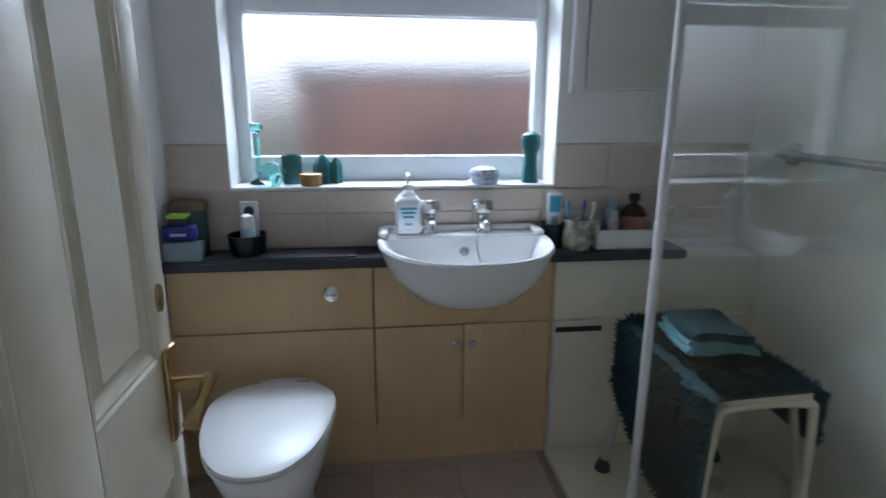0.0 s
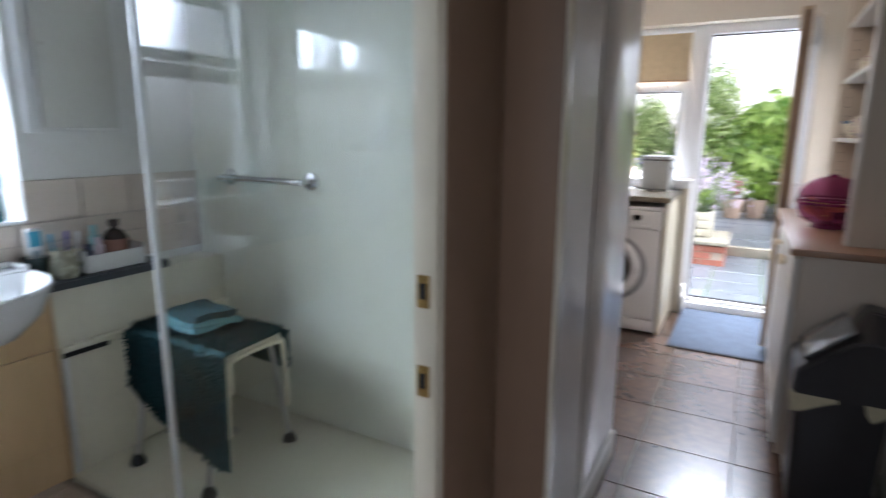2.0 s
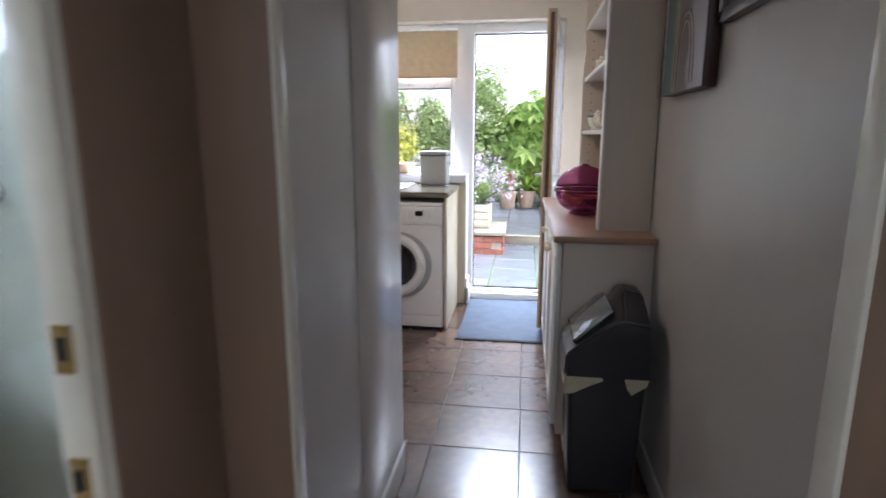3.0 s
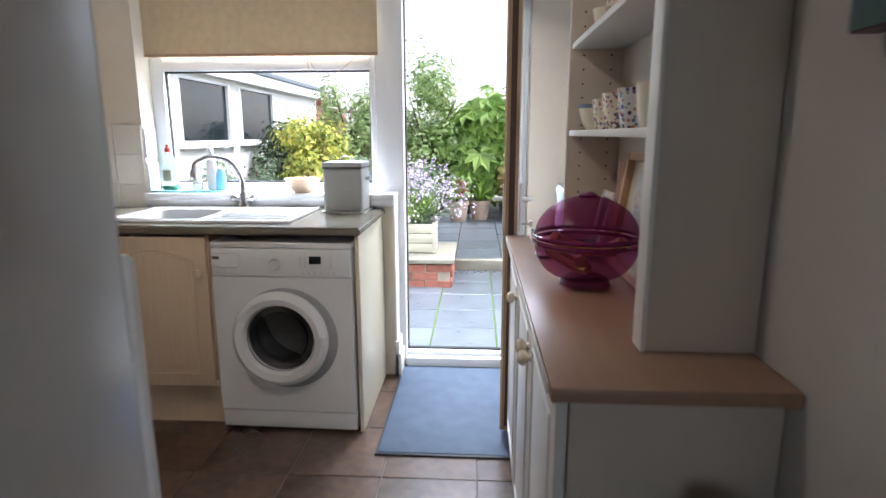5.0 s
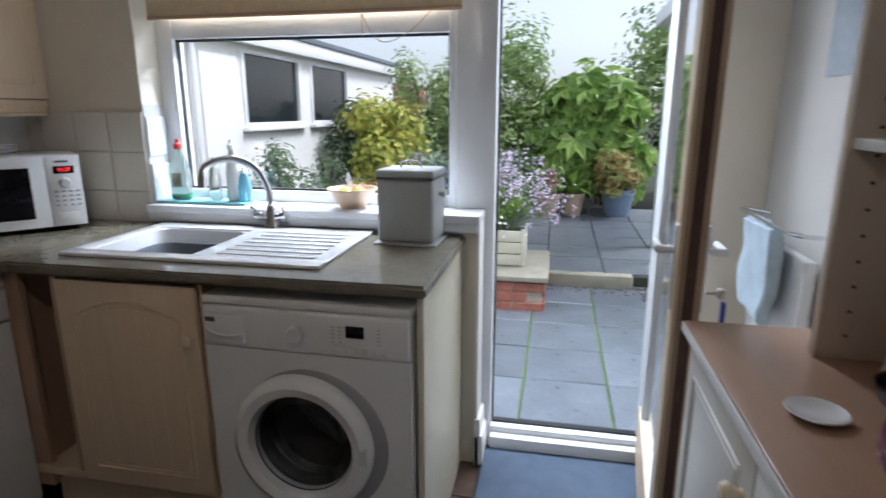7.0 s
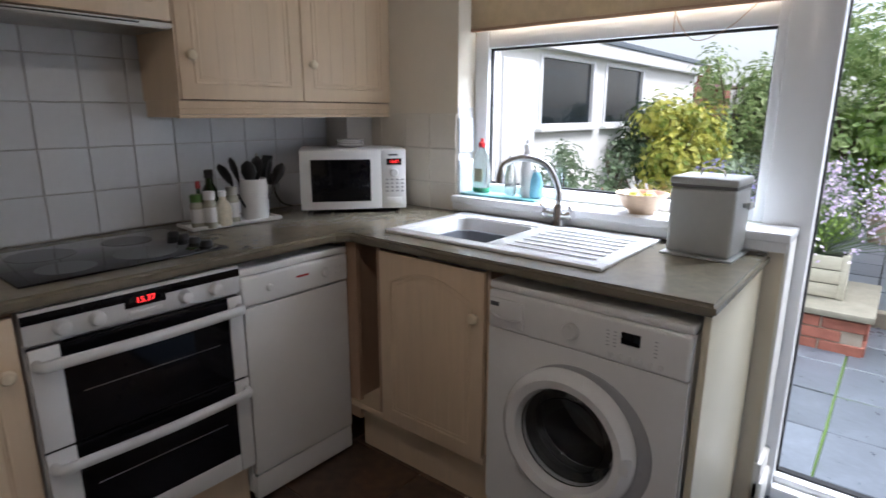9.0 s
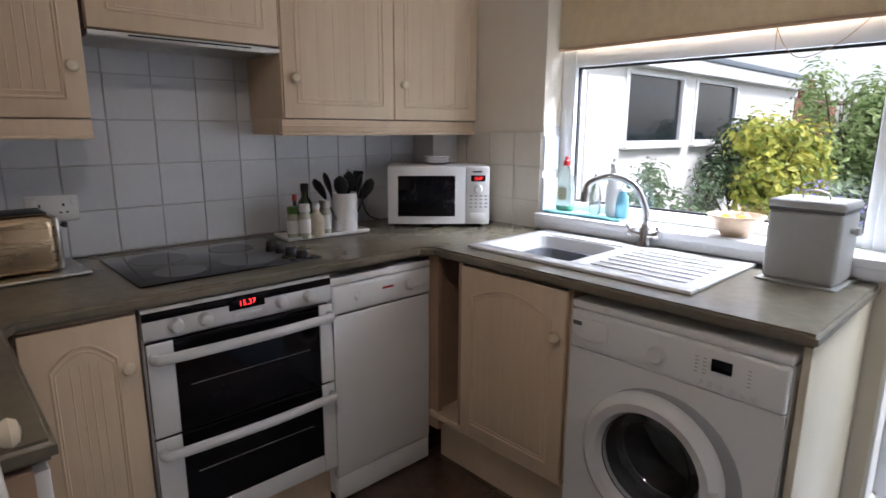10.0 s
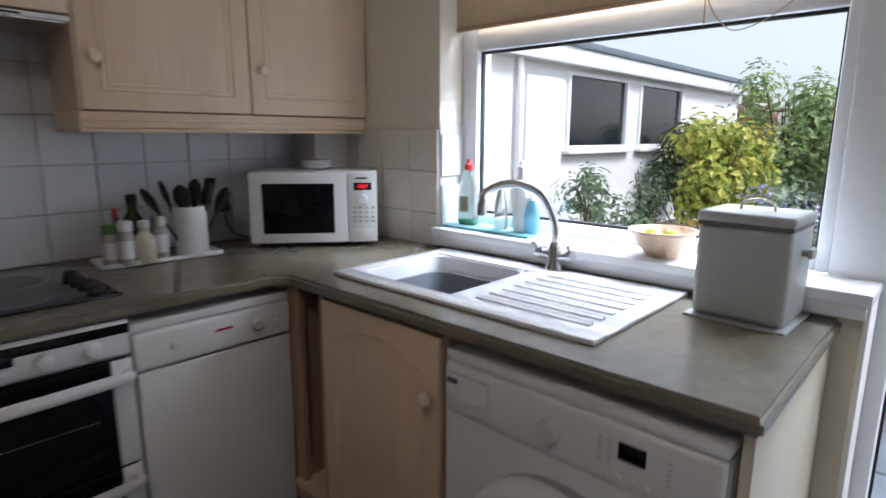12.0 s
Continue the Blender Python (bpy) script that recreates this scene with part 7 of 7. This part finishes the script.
tn = thing("compost_tin", "grey-green enamel caddy tin with lid and wire handle", "caddy", (4.29, 0.155, 0.912), -2)
M_TIN = mat("grey_enamel", (0.40, 0.41, 0.395), 0.4, vary=0.08, scale=6)
part("body", B(-0.085, 0.085, -0.095, 0.095, 0.006, 0.212, 0.014, 3), M_TIN, tn)
part("lid", B(-0.088, 0.088, -0.098, 0.098, 0.218, 0.242, 0.009, 3), M_TIN, tn)
part("rim_line", B(-0.084, 0.084, -0.094, 0.094, 0.210, 0.220), mat("dark_rim", (0.12, 0.12, 0.12), 0.4), tn)
part("handle", tube([(0.0, -0.035, 0.240), (0.0, -0.03, 0.258), (0.0, 0.0, 0.266), (0.0, 0.03, 0.258), (0.0, 0.035, 0.240)], 0.003, 8), M_STEEL, tn)
part("side_handle", box(R((0.0, -0.095, 0.16), (0.0, -0.112, 0.16), 0.008), -0.02, 0.02, -0.118, -0.108, 0.150, 0.172, 0.004), M_TIN, tn)
part("base", B(-0.10, 0.10, -0.105, 0.105, 0.0, 0.006, 0.002), M_TIN, tn)

fbw = thing("fruit_bowl", "terracotta-cream bowl with apples on the kitchen sill", "bowl", (4.455, 0.425, 0.986))
part("bowl", lathe([(0.044, 0), (0.046, 0.008), (0.070, 0.032), (0.087, 0.064), (0.093, 0.068), (0.093, 0.074), (0.086, 0.074), (0.068, 0.036), (0.040, 0.014), (0.004, 0.010)], 32), mat("cream_terracotta", (0.64, 0.47, 0.33), 0.35, vary=0.2, scale=16), fbw)
for x, y, col in ((-0.02, 0.02, (0.42, 0.40, 0.06)), (0.025, -0.015, (0.45, 0.10, 0.06)), (-0.015, -0.03, (0.35, 0.36, 0.05))):
    fr_ = thing("apple", "apple lying in the sill bowl", "apple", (4.455 + x, 0.425 + y, 1.008), group="apples")
    part("fruit", lathe([(0.008, 0.004), (0.020, 0.002), (0.030, 0.020), (0.029, 0.040), (0.016, 0.054), (0.005, 0.050)], 18), mat("apple_skin", col, 0.3, vary=0.3, scale=20), fr_)

so = thing("sill_tray", "turquoise tray for washing-up bottles on the sill", "tray", (4.46, 1.03, 0.986))
part("tray", B(-0.055, 0.055, -0.19, 0.19, 0.0, 0.010, 0.004), mat("turquoise_plastic", (0.22, 0.52, 0.56), 0.35), so)


def squeeze(y, h_, w_, m, cap, label, x=4.46, fill=None):
    o = thing("washing_up_bottle", label, "bottle", (x, y, 0.996))
    part("bottle", lathe([(w_ * 0.8, 0), (w_, 0.01), (w_, h_ * 0.45), (w_ * 0.8, h_ * 0.62), (w_ * 0.7, h_ * 0.7), (0.012, h_ * 0.84)], 20, sy=1.0, sx=0.6), m, o)
    part("cap", lathe([(0.015, h_ * 0.84), (0.015, h_ * 0.92), (0.008, h_ * 0.94), (0.007, h_)], 14), cap, o)
    if fill:
        part("liquid", lathe([(w_ * 0.78, 0.004), (w_ * 0.96, 0.012), (w_ * 0.96, h_ * 0.10), (0.003, h_ * 0.10)], 20, sx=0.58), fill, o)
    return o


M_CB = mat("translucent_bottle", (0.86, 0.89, 0.87), 0.12, vary=0.02, trans=0.85)
o = squeeze(1.14, 0.235, 0.045, M_CB, mat("red_spout", (0.55, 0.02, 0.02), 0.35), "clear washing-up bottle with red spout", fill=mat("green_liquid", (0.02, 0.42, 0.16), 0.2))
part("label", B(-0.0245, -0.0235, -0.022, 0.022, 0.05, 0.105), mat("cream_label", (0.62, 0.60, 0.42), 0.5), o)
squeeze(0.99, 0.17, 0.028, M_CB, M_WHITEP, "clear bottle of hand soap with white pump")
o = squeeze(0.91, 0.235, 0.030, M_WHITEP, M_WHITEP, "tall white spray bottle")
squeeze(0.865, 0.13, 0.030, mat("pale_blue_bottle", (0.32, 0.66, 0.80), 0.2, trans=0.5), M_WHITEP, "pale blue detergent bottle")

# dresser top and shelves
M_MESH = mat("plum_mesh_plastic", (0.16, 0.012, 0.065), 0.25, vary=0.2, scale=10, coat=0.3)


def sheer(name, colour):
    m = bpy.data.materials.new(name)
    m.use_nodes = True
    nt = m.node_tree
    p = nt.nodes["Principled BSDF"]
    p.inputs["Base Color"].default_value, p.inputs["Roughness"].default_value = (*colour, 1), 0.3
    t_, mx = nt.nodes.new("ShaderNodeBsdfTransparent"), nt.nodes.new("ShaderNodeMixShader")
    t_.inputs["Color"].default_value = (0.78, 0.42, 0.62, 1)
    mx.inputs["Fac"].default_value = 0.66
    nt.links.new(p.outputs["BSDF"], mx.inputs[1])
    nt.links.new(t_.outputs["BSDF"], mx.inputs[2])
    nt.links.new(mx.outputs["Shader"], nt.nodes["Material Output"].inputs["Surface"])
    return m


M_SHEER = sheer("sheer_plum_mesh", (0.19, 0.016, 0.10))
fb_ = thing("mesh_fruit_basket", "round plum-coloured mesh fruit basket with domed lid", "fruit basket", (2.972, -0.757, 0.905))
part("foot", lathe([(0.060, 0), (0.066, 0.002), (0.060, 0.016), (0.05, 0.022)], 36), M_MESH, fb_)
lowp = [(0.055 + 0.075 * math.sin(math.pi / 2 * k / 8), 0.020 + 0.095 * (1 - math.cos(math.pi / 2 * k / 8))) for k in range(9)]
upp = [(0.130 * math.cos(math.pi / 2 * k / 9), 0.122 + 0.105 * math.sin(math.pi / 2 * k / 9)) for k in range(9)]


def shell(profile, seg=40):
    bm = bmesh.new()
    rs = [[bm.verts.new((r * math.cos(2 * math.pi * i / seg), r * math.sin(2 * math.pi * i / seg), z)) for i in range(seg)] for r, z in profile]
    for a, c_ in zip(rs, rs[1:]):
        for i in range(seg):
            bm.faces.new((a[i], a[(i + 1) % seg], c_[(i + 1) % seg], c_[i]))
    return bm


part("basket", shell(lowp), M_SHEER, fb_, "sheer plum mesh bowl")
part("lid", shell(upp), M_SHEER, fb_, "sheer plum mesh dome")
for z in (0.112, 0.126):
    ring_ = tube([(0.133 * math.cos(2 * math.pi * i / 24), 0.133 * math.sin(2 * math.pi * i / 24), z) for i in range(25)], 0.0055, 8, 2)
    part("rim", ring_, M_MESH, fb_, "plum plastic rim")
part("top_knob", lathe([(0.022, 0.222), (0.024, 0.228), (0.012, 0.236), (0.003, 0.237)], 20), M_MESH, fb_)
M_BAN = mat("banana_skin", (0.72, 0.48, 0.16), 0.5, vary=0.35, scale=18)
for k, (dx, dy, a) in enumerate(((-0.02, 0.03, 20), (0.01, -0.01, 70))):
    bn_ = thing("banana", "ripe banana lying in the mesh basket", "banana", (2.972 + dx, -0.757 + dy, 0.955 + 0.035 * k), a, group="bananas")
    part("fruit", tube([(-0.085, 0.03, 0.03), (-0.05, 0.0, 0.008), (0.0, -0.012, 0.0), (0.05, 0.0, 0.010), (0.085, 0.03, 0.035)], 0.017, 8), M_BAN, bn_)

def framed(w_, h_, rim, t, m):
    """A rim of four bars lying end to end in the xz plane."""
    bm = bmesh.new()
    for x in (-w_, w_ - rim):
        box(bm, x, x + rim, 0, t, 0, h_, 0.003)
    for z in (0.0005, h_ - rim + 0.0005):
        box(bm, -w_ + rim - 0.001, w_ - rim + 0.001, 0.001, t - 0.001, z, z + rim - 0.001, 0.003)
    return bm


tyf = thing("framed_art_tray", "wood-rimmed floral art tray leaning at the back", "tray", (2.965, -0.955, 0.906))
M_PINE = mat("honey_pine", (0.42, 0.21, 0.09), 0.4, vary=0.25, scale=12, stretch=(0.2, 1, 1))
part("rim", place(framed(0.25, 0.325, 0.022, 0.03, 0), pose(0, 0.060, 0, 8)), mat("pale_pine_rim", (0.55, 0.36, 0.19), 0.4, vary=0.2, scale=10), tyf, "pale pine rim")
part("mount", place(B(-0.227, 0.227, 0.002, 0.010, 0.023, 0.302), pose(0, 0.060, 0, 8)), mat("cream_mount", (0.62, 0.58, 0.40), 0.5), tyf)
part("print", place(B(-0.17, 0.17, 0.010, 0.0115, 0.05, 0.27), pose(0, 0.060, 0, 8)), mat("pale_print", (0.60, 0.60, 0.62), 0.5, vary=0.1, scale=9), tyf)
rnd3 = random.Random(8)
M_PETALS = [mat("printed_" + n_, c_, 0.6, vary=0.25, scale=30) for n_, c_ in (("mauve", (0.46, 0.41, 0.50)), ("sage", (0.42, 0.48, 0.44)), ("buff", (0.55, 0.49, 0.42)))]
for m_ in M_PETALS:
    fl_ = bmesh.new()
    for _ in range(11):
        cx, cz, r_ = rnd3.uniform(-0.14, 0.14), rnd3.uniform(0.075, 0.245), rnd3.uniform(0.010, 0.019)
        for k in range(5):
            a = k * 1.2566 + cx * 30
            rod(fl_, (cx + r_ * math.cos(a), 0.0115, cz + r_ * math.sin(a)), (cx + r_ * math.cos(a), 0.0122, cz + r_ * math.sin(a)), r_ * 0.5, r_ * 0.5, 7)
        rod(fl_, (cx, 0.0118, cz - r_), (cx + rnd3.uniform(-0.01, 0.01), 0.0118, cz - r_ - 0.03), 0.0012, 0.0012, 4)
    tagged(part("printed_flower", place(fl_, pose(0, 0.060, 0, 8)), m_, tyf, "faded printed flower sprigs"), kind="stuff")
pad = thing("chopping_paddle", "honey-coloured wooden paddle board leaning on the dresser", "board", (3.262, -0.925, 0.906))
pd = outline([(-0.045, 0.14), (-0.02, 0.30), (0.035, 0.30), (0.02, 0.13), (0.075, 0.11), (0.075, 0.0), (-0.075, 0.0), (-0.075, 0.11)], 0, 0.014)
place(pd, pose(0, 0.055, 0, 98))
part("board", pd, mat("red_brown_wood", (0.30, 0.12, 0.05), 0.4, vary=0.2, scale=10), pad)
ph = thing("photo_frame", "small white photo frame standing on the dresser", "photo frame", (3.385, -0.915, 0.906))
part("frame", place(framed(0.07, 0.20, 0.021, 0.014, 0), pose(0, 0.05, 0, 14)), M_DRESSW, ph)
part("photo", place(B(-0.050, 0.050, 0.001, 0.006, 0.020, 0.180), pose(0, 0.05, 0, 14)), mat("dark_photo", (0.07, 0.07, 0.075), 0.3, vary=0.5, scale=20), ph)
vessel("dish", "small white oval dish on the dresser top", "dish", (3.30, -0.70, 0.905), [(0.022, 0), (0.032, 0.003), (0.042, 0.010), (0.040, 0.012), (0.03, 0.006), (0.004, 0.005)], M_PORC)
vessel("dark_dish", "dark brown bowl on the dresser top", "bowl", (3.33, -0.86, 0.905), [(0.04, 0), (0.06, 0.012), (0.072, 0.04), (0.069, 0.04), (0.055, 0.014), (0.004, 0.01)], mat("dark_brown_pottery", (0.03, 0.016, 0.014), 0.25))
ZS = 1.293 + 0.0005


def sprigged(name, ground_, petals, size):
    """Glazed china with scattered painted petals and leaves."""
    m = mat(name, ground_, 0.2, vary=0.06, scale=20)
    nt = m.node_tree
    p = nt.nodes["Principled BSDF"]
    co, n, vo, near, ramp, mx = (nt.nodes.new("ShaderNode" + k) for k in ("TexCoord", "TexNoise", "TexVoronoi", "MapRange", "ValToRGB", "Mix"))
    vo.inputs["Scale"].default_value = size
    nt.links.new(co.outputs["Object"], vo.inputs["Vector"])
    n.inputs["Scale"].default_value = size * 0.45
    nt.links.new(co.outputs["Object"], n.inputs["Vector"])
    sub = nt.nodes.new("ShaderNodeMath")
    sub.operation = "SUBTRACT"
    nt.links.new(n.outputs["Fac"], sub.inputs[0])
    nt.links.new(vo.outputs["Distance"], sub.inputs[1])
    near.inputs["From Min"].default_value, near.inputs["From Max"].default_value = 0.07, 0.16
    nt.links.new(sub.outputs["Value"], near.inputs["Value"])
    ramp.color_ramp.interpolation = "CONSTANT"
    ramp.color_ramp.elements[0].color, ramp.color_ramp.elements[1].color = (*petals[0], 1), (*petals[-1], 1)
    ramp.color_ramp.elements[1].position = 0.8
    for k, c in enumerate(petals[1:-1]):
        ramp.color_ramp.elements.new(0.3 + 0.25 * k).color = (*c, 1)
    nt.links.new(vo.outputs["Color"], ramp.inputs["Fac"])
    mx.data_type = "RGBA"
    old = p.inputs["Base Color"].links[0].from_socket
    nt.links.new(near.outputs["Result"], mx.inputs["Factor"])
    nt.links.new(old, mx.inputs[6])
    nt.links.new(ramp.outputs["Color"], mx.inputs[7])
    nt.links.new(mx.outputs[2], p.inputs["Base Color"])
    return m


M_CHINA = sprigged("floral_china", (0.74, 0.68, 0.54), ((0.30, 0.03, 0.10), (0.10, 0.16, 0.08), (0.22, 0.12, 0.30), (0.50, 0.20, 0.18)), 85)
M_CREAMC = mat("cream_china", (0.74, 0.69, 0.54), 0.2, vary=0.1, scale=20)
bo = vessel("china_bowl", "cream banded china bowl with blue rim on the shelf", "bowl", (3.44, -0.875, ZS), [(0.040, 0), (0.045, 0.004), (0.062, 0.035), (0.072, 0.075), (0.069, 0.075), (0.058, 0.035), (0.03, 0.010), (0.004, 0.008)], M_CREAMC)
part("rim_band", lathe([(0.0715, 0.068), (0.0735, 0.074), (0.0735, 0.080), (0.069, 0.080)], 28), mat("blue_rim", (0.16, 0.22, 0.30), 0.25), bo, "blue-grey rim")


def mug(x, r_, h_, m, hm, label):
    o = thing("mug", label, "mug", (x, -0.87, ZS), group="mugs on the shelf")
    part("cup", lathe([(r_ * 0.72, 0), (r_ * 0.76, 0.004), (r_ * 0.9, h_ * 0.4), (r_, h_), (r_ * 0.93, h_), (r_ * 0.8, h_ * 0.3), (0.004, 0.008)], 24), m, o)
    part("handle", tube([(-0.012 * 0 - r_ * 0.9, 0.0, h_ * 0.82), (-r_ - 0.026, 0.012, h_ * 0.78), (-r_ - 0.028, 0.012, h_ * 0.45), (-r_ * 0.82, 0.0, h_ * 0.22)], 0.0055, 8), hm, o)


mug(3.30, 0.050, 0.088, M_CHINA, M_CREAMC, "cream floral china mug")
mug(3.15, 0.054, 0.095, M_CHINA, M_CREAMC, "cream mug with plum flowers")
mug(2.98, 0.054, 0.095, sprigged("blue_floral_china", (0.66, 0.66, 0.66), ((0.03, 0.03, 0.06), (0.08, 0.14, 0.26), (0.45, 0.14, 0.08), (0.12, 0.10, 0.30)), 75), M_BLACK, "floral mug with a dark handle")
mug(2.81, 0.056, 0.092, M_CREAMC, M_BLACK, "cream mug with green-black handle")
mug(2.66, 0.058, 0.098, mat("dark_green_mug", (0.03, 0.05, 0.03), 0.2), M_BLACK, "dark green mug with black handle")
ZT = 1.573 + 0.0005
for x, m_ in ((3.38, M_CREAMC), (3.22, M_CHINA), (3.05, M_CREAMC)):
    o = vessel("teacup", "china cup on the upper dresser shelf", "cup", (x, -0.875, ZT), [(0.03, 0), (0.033, 0.004), (0.045, 0.04), (0.052, 0.075), (0.049, 0.075), (0.038, 0.03), (0.004, 0.008)], m_)

# radiator and towel behind the garden door
rad = thing("towel_radiator", "white radiator rail with hanging towels", "radiator", (4.12, YS + 0.001, 0.62))
part("panel", B(-0.18, 0.18, 0.02, 0.055, 0.0, 0.36, 0.01), M_UPVC, rad)
part("rail", tube([(-0.18, 0.02, 0.42), (-0.18, 0.10, 0.43), (0.18, 0.10, 0.43), (0.18, 0.02, 0.42)], 0.006, 8, 3), M_CHROME, rad)
tl2 = thing("hand_towel", "pale blue hand towel hanging on the radiator rail", "towel", (4.10, YS + 0.10, 0.72))
part("cloth", fold(0.22, 0.035, 0.07, 0.335, 2), mat("pale_blue_towel", (0.42, 0.50, 0.55), 0.95, vary=0.15, scale=30, bump=0.7, bump_scale=300), tl2)
note = thing("wall_note", "small pale printed card on the kitchen wall", "card", (4.0, YS + 0.001, 1.42))
part("card", B(-0.11, 0.11, 0, 0.003, 0, 0.30), mat("grey_card", (0.38, 0.42, 0.46), 0.6, vary=0.3, scale=10), note)

# ceiling spot
cs_ = thing("ceiling_spotlight", "small white ceiling spotlight with a warm lamp", "spotlight", (SPOT[0] - 0.03, SPOT[1] - 0.01, H))
part("base_plate", lathe([(0.05, -0.022), (0.055, -0.018), (0.055, -0.0005), (0.004, -0.0005)], 24), M_WHITEP, cs_)
part("stem", R((0, 0, -0.02), (0.0, 0, -0.07), 0.008), M_CHROME, cs_)
hd_ = lathe([(0.030, 0.0), (0.048, 0.012), (0.052, 0.075), (0.056, 0.078), (0.056, 0.084), (0.050, 0.084), (0.046, 0.078), (0.004, 0.076)], 24)
sp_dir = (Vector((3.75, 0.40, 0.40)) - Vector(SPOT)).normalized()
place(hd_, Matrix.Translation(Vector((0.03, 0.01, SPOT[2] - H)) - sp_dir * 0.092) @ sp_dir.to_track_quat("Z", "Y").to_matrix().to_4x4())
part("head", hd_, M_WHITEP, cs_, "white swivel lamp head")

# low white cupboard beyond the worktop end
tall = thing("low_cupboard", "white waist-high cupboard with round knob by the hall", "cupboard", (2.385, 0.06, 0.0))
part("carcass", B(-0.48, 0.0, 0.0, 0.50, 0.0, 1.10, 0.006), M_DRESSW, tall)
dd = part("door", B(0.001, 0.018, 0.005, 0.495, 0.10, 1.09, 0.004), M_DRESSW, tall)
knob(dd, (0.018, 0.44, 0.99), (1, 0, 0))

# ---- tiles, piece by piece ----
splash = setting("splashback", B(1.905, XE - 0.002, YN - 0.004, YN - 0.0005, 0.912, 1.70), M_GROUT, "grouted splashback behind the worktop", "tiled wall")
TS = 0.152
tm = tile_mesh("tile", TS - 0.004, 0.006, TS - 0.004, 0.0012, M_TILEW)
for i in range(13):
    for j in range(5):
        x, z = XE - 0.004 - TS * (i + 0.5), 0.990 + TS * j - (0.0)
        if j == 4 and not (2.78 < x < 3.42):
            continue
        if x > 4.25 and j > 2:
            continue
        piece("tile", tm, splash, (x, YN - 0.0065, z))
tml = tile_mesh("tile", 0.006, TS - 0.004, TS - 0.004, 0.0012, mat("cream_wall_tile", (0.74, 0.69, 0.60), 0.2, vary=0.04, scale=5, per_object=0.03))
sp2 = setting("splashback_east", B(XE - 0.0035, XE - 0.0005, 1.237, 1.90, 0.912, 1.335), mat("cream_grout", (0.66, 0.61, 0.53), 0.8, vary=0.08, scale=30), "cream tiled wall beside the window", "tiled wall")
for i in range(5):
    for j in range(3):
        y, z = 1.237 + TS * (i + 0.5), 0.955 + TS * j
        if y < 1.9:
            piece("tile", tml, sp2, (XE - 0.0065, y, z))
rv = setting("reveal_tiles", B(XE, 4.52, 1.2325, 1.2345, 0.986, 1.36), M_GROUT, "white tiled window reveal", "tiled wall")
tmr = tile_mesh("tile", 0.105, 0.006, TS - 0.004, 0.0012, M_TILEW)
for j in range(2):
    piece("tile", tmr, rv, (XE + 0.056, 1.2285, 1.062 + 0.18 * j))
up_ = setting("upstand_tiles", B(XE - 0.003, XE - 0.0005, 0.0, 1.23, 0.912, 0.955), M_UPVC, "white tile upstand below the window sill", "tiled wall")

# kitchen and hall floor
FT = 0.364
fm = tile_mesh("floor_tile", FT - 0.005, FT - 0.005, 0.008, 0.001, M_FLOORT)
for i in range(-7, 13):
    for j in range(-3, 6):
        x, y = 2.38 + FT * (i - 5 + 0.5), -0.128 + FT * (j + 0.5)
        if y < YS - 0.1 or y > 1.95 or x > 4.70 or (y > 0.15 and x < 1.95) or x < -0.4:
            continue
        piece("floor_tile", fm, floor, (x, y, -0.004))
# bathroom floor
bfl = setting("bathroom_floor", B(-0.235, 1.02, 0.0, 1.85, -0.010, 0.0005), mat("pale_floor_grout", (0.36, 0.30, 0.25), 0.9), "grout bed of the bathroom floor", "floor")
bfm = tile_mesh("floor_tile", 0.296, 0.296, 0.008, 0.001, M_BFLOOR)
for i in range(-2, 4):
    for j in range(7):
        x, y = 0.395 + 0.30 * (i + 0.5), 1.655 - 0.30 * j + 0.15
        if x > 1.05 or x < -0.25 or y < 0:
            continue
        piece("floor_tile", bfm, bfl, (x, y, 0.000))
# bathroom wall tiles
bwt = setting("bathroom_tiling", box(box(B(-0.235, -0.042, 1.8455, 1.8495, 0.77, 1.12), 1.057, 1.79, 1.8455, 1.8495, 0.77, 1.12), -0.042, 1.057, 1.8455, 1.8495, 0.77, 0.966), mat("beige_grout", (0.52, 0.45, 0.39), 0.9), "grouted tiling above the bathroom counter", "tiled wall")
bt1 = tile_mesh("tile", 0.246, 0.005, 0.116, 0.001, M_BTILE)
bt2 = tile_mesh("tile", 0.246, 0.005, 0.073, 0.001, M_BTILE)
bt3 = tile_mesh("tile", 0.190, 0.005, 0.148, 0.001, M_BTILE)
for i in range(9):
    x = -0.235 + 0.125 + 0.25 * i
    if x + 0.123 > 1.78:
        continue
    piece("tile", bt1, bwt, (x, 1.843, 0.829))
    if -0.06 < x < 1.0:
        piece("tile", bt2, bwt, (x, 1.843, 0.9265))
for x in (-0.140, 1.155, 1.350, 1.545):
    piece("tile", bt3, bwt, (x, 1.843, 1.043))
    piece("tile", bt2, bwt, (x, 1.843, 0.9265)) if x > 1 else None
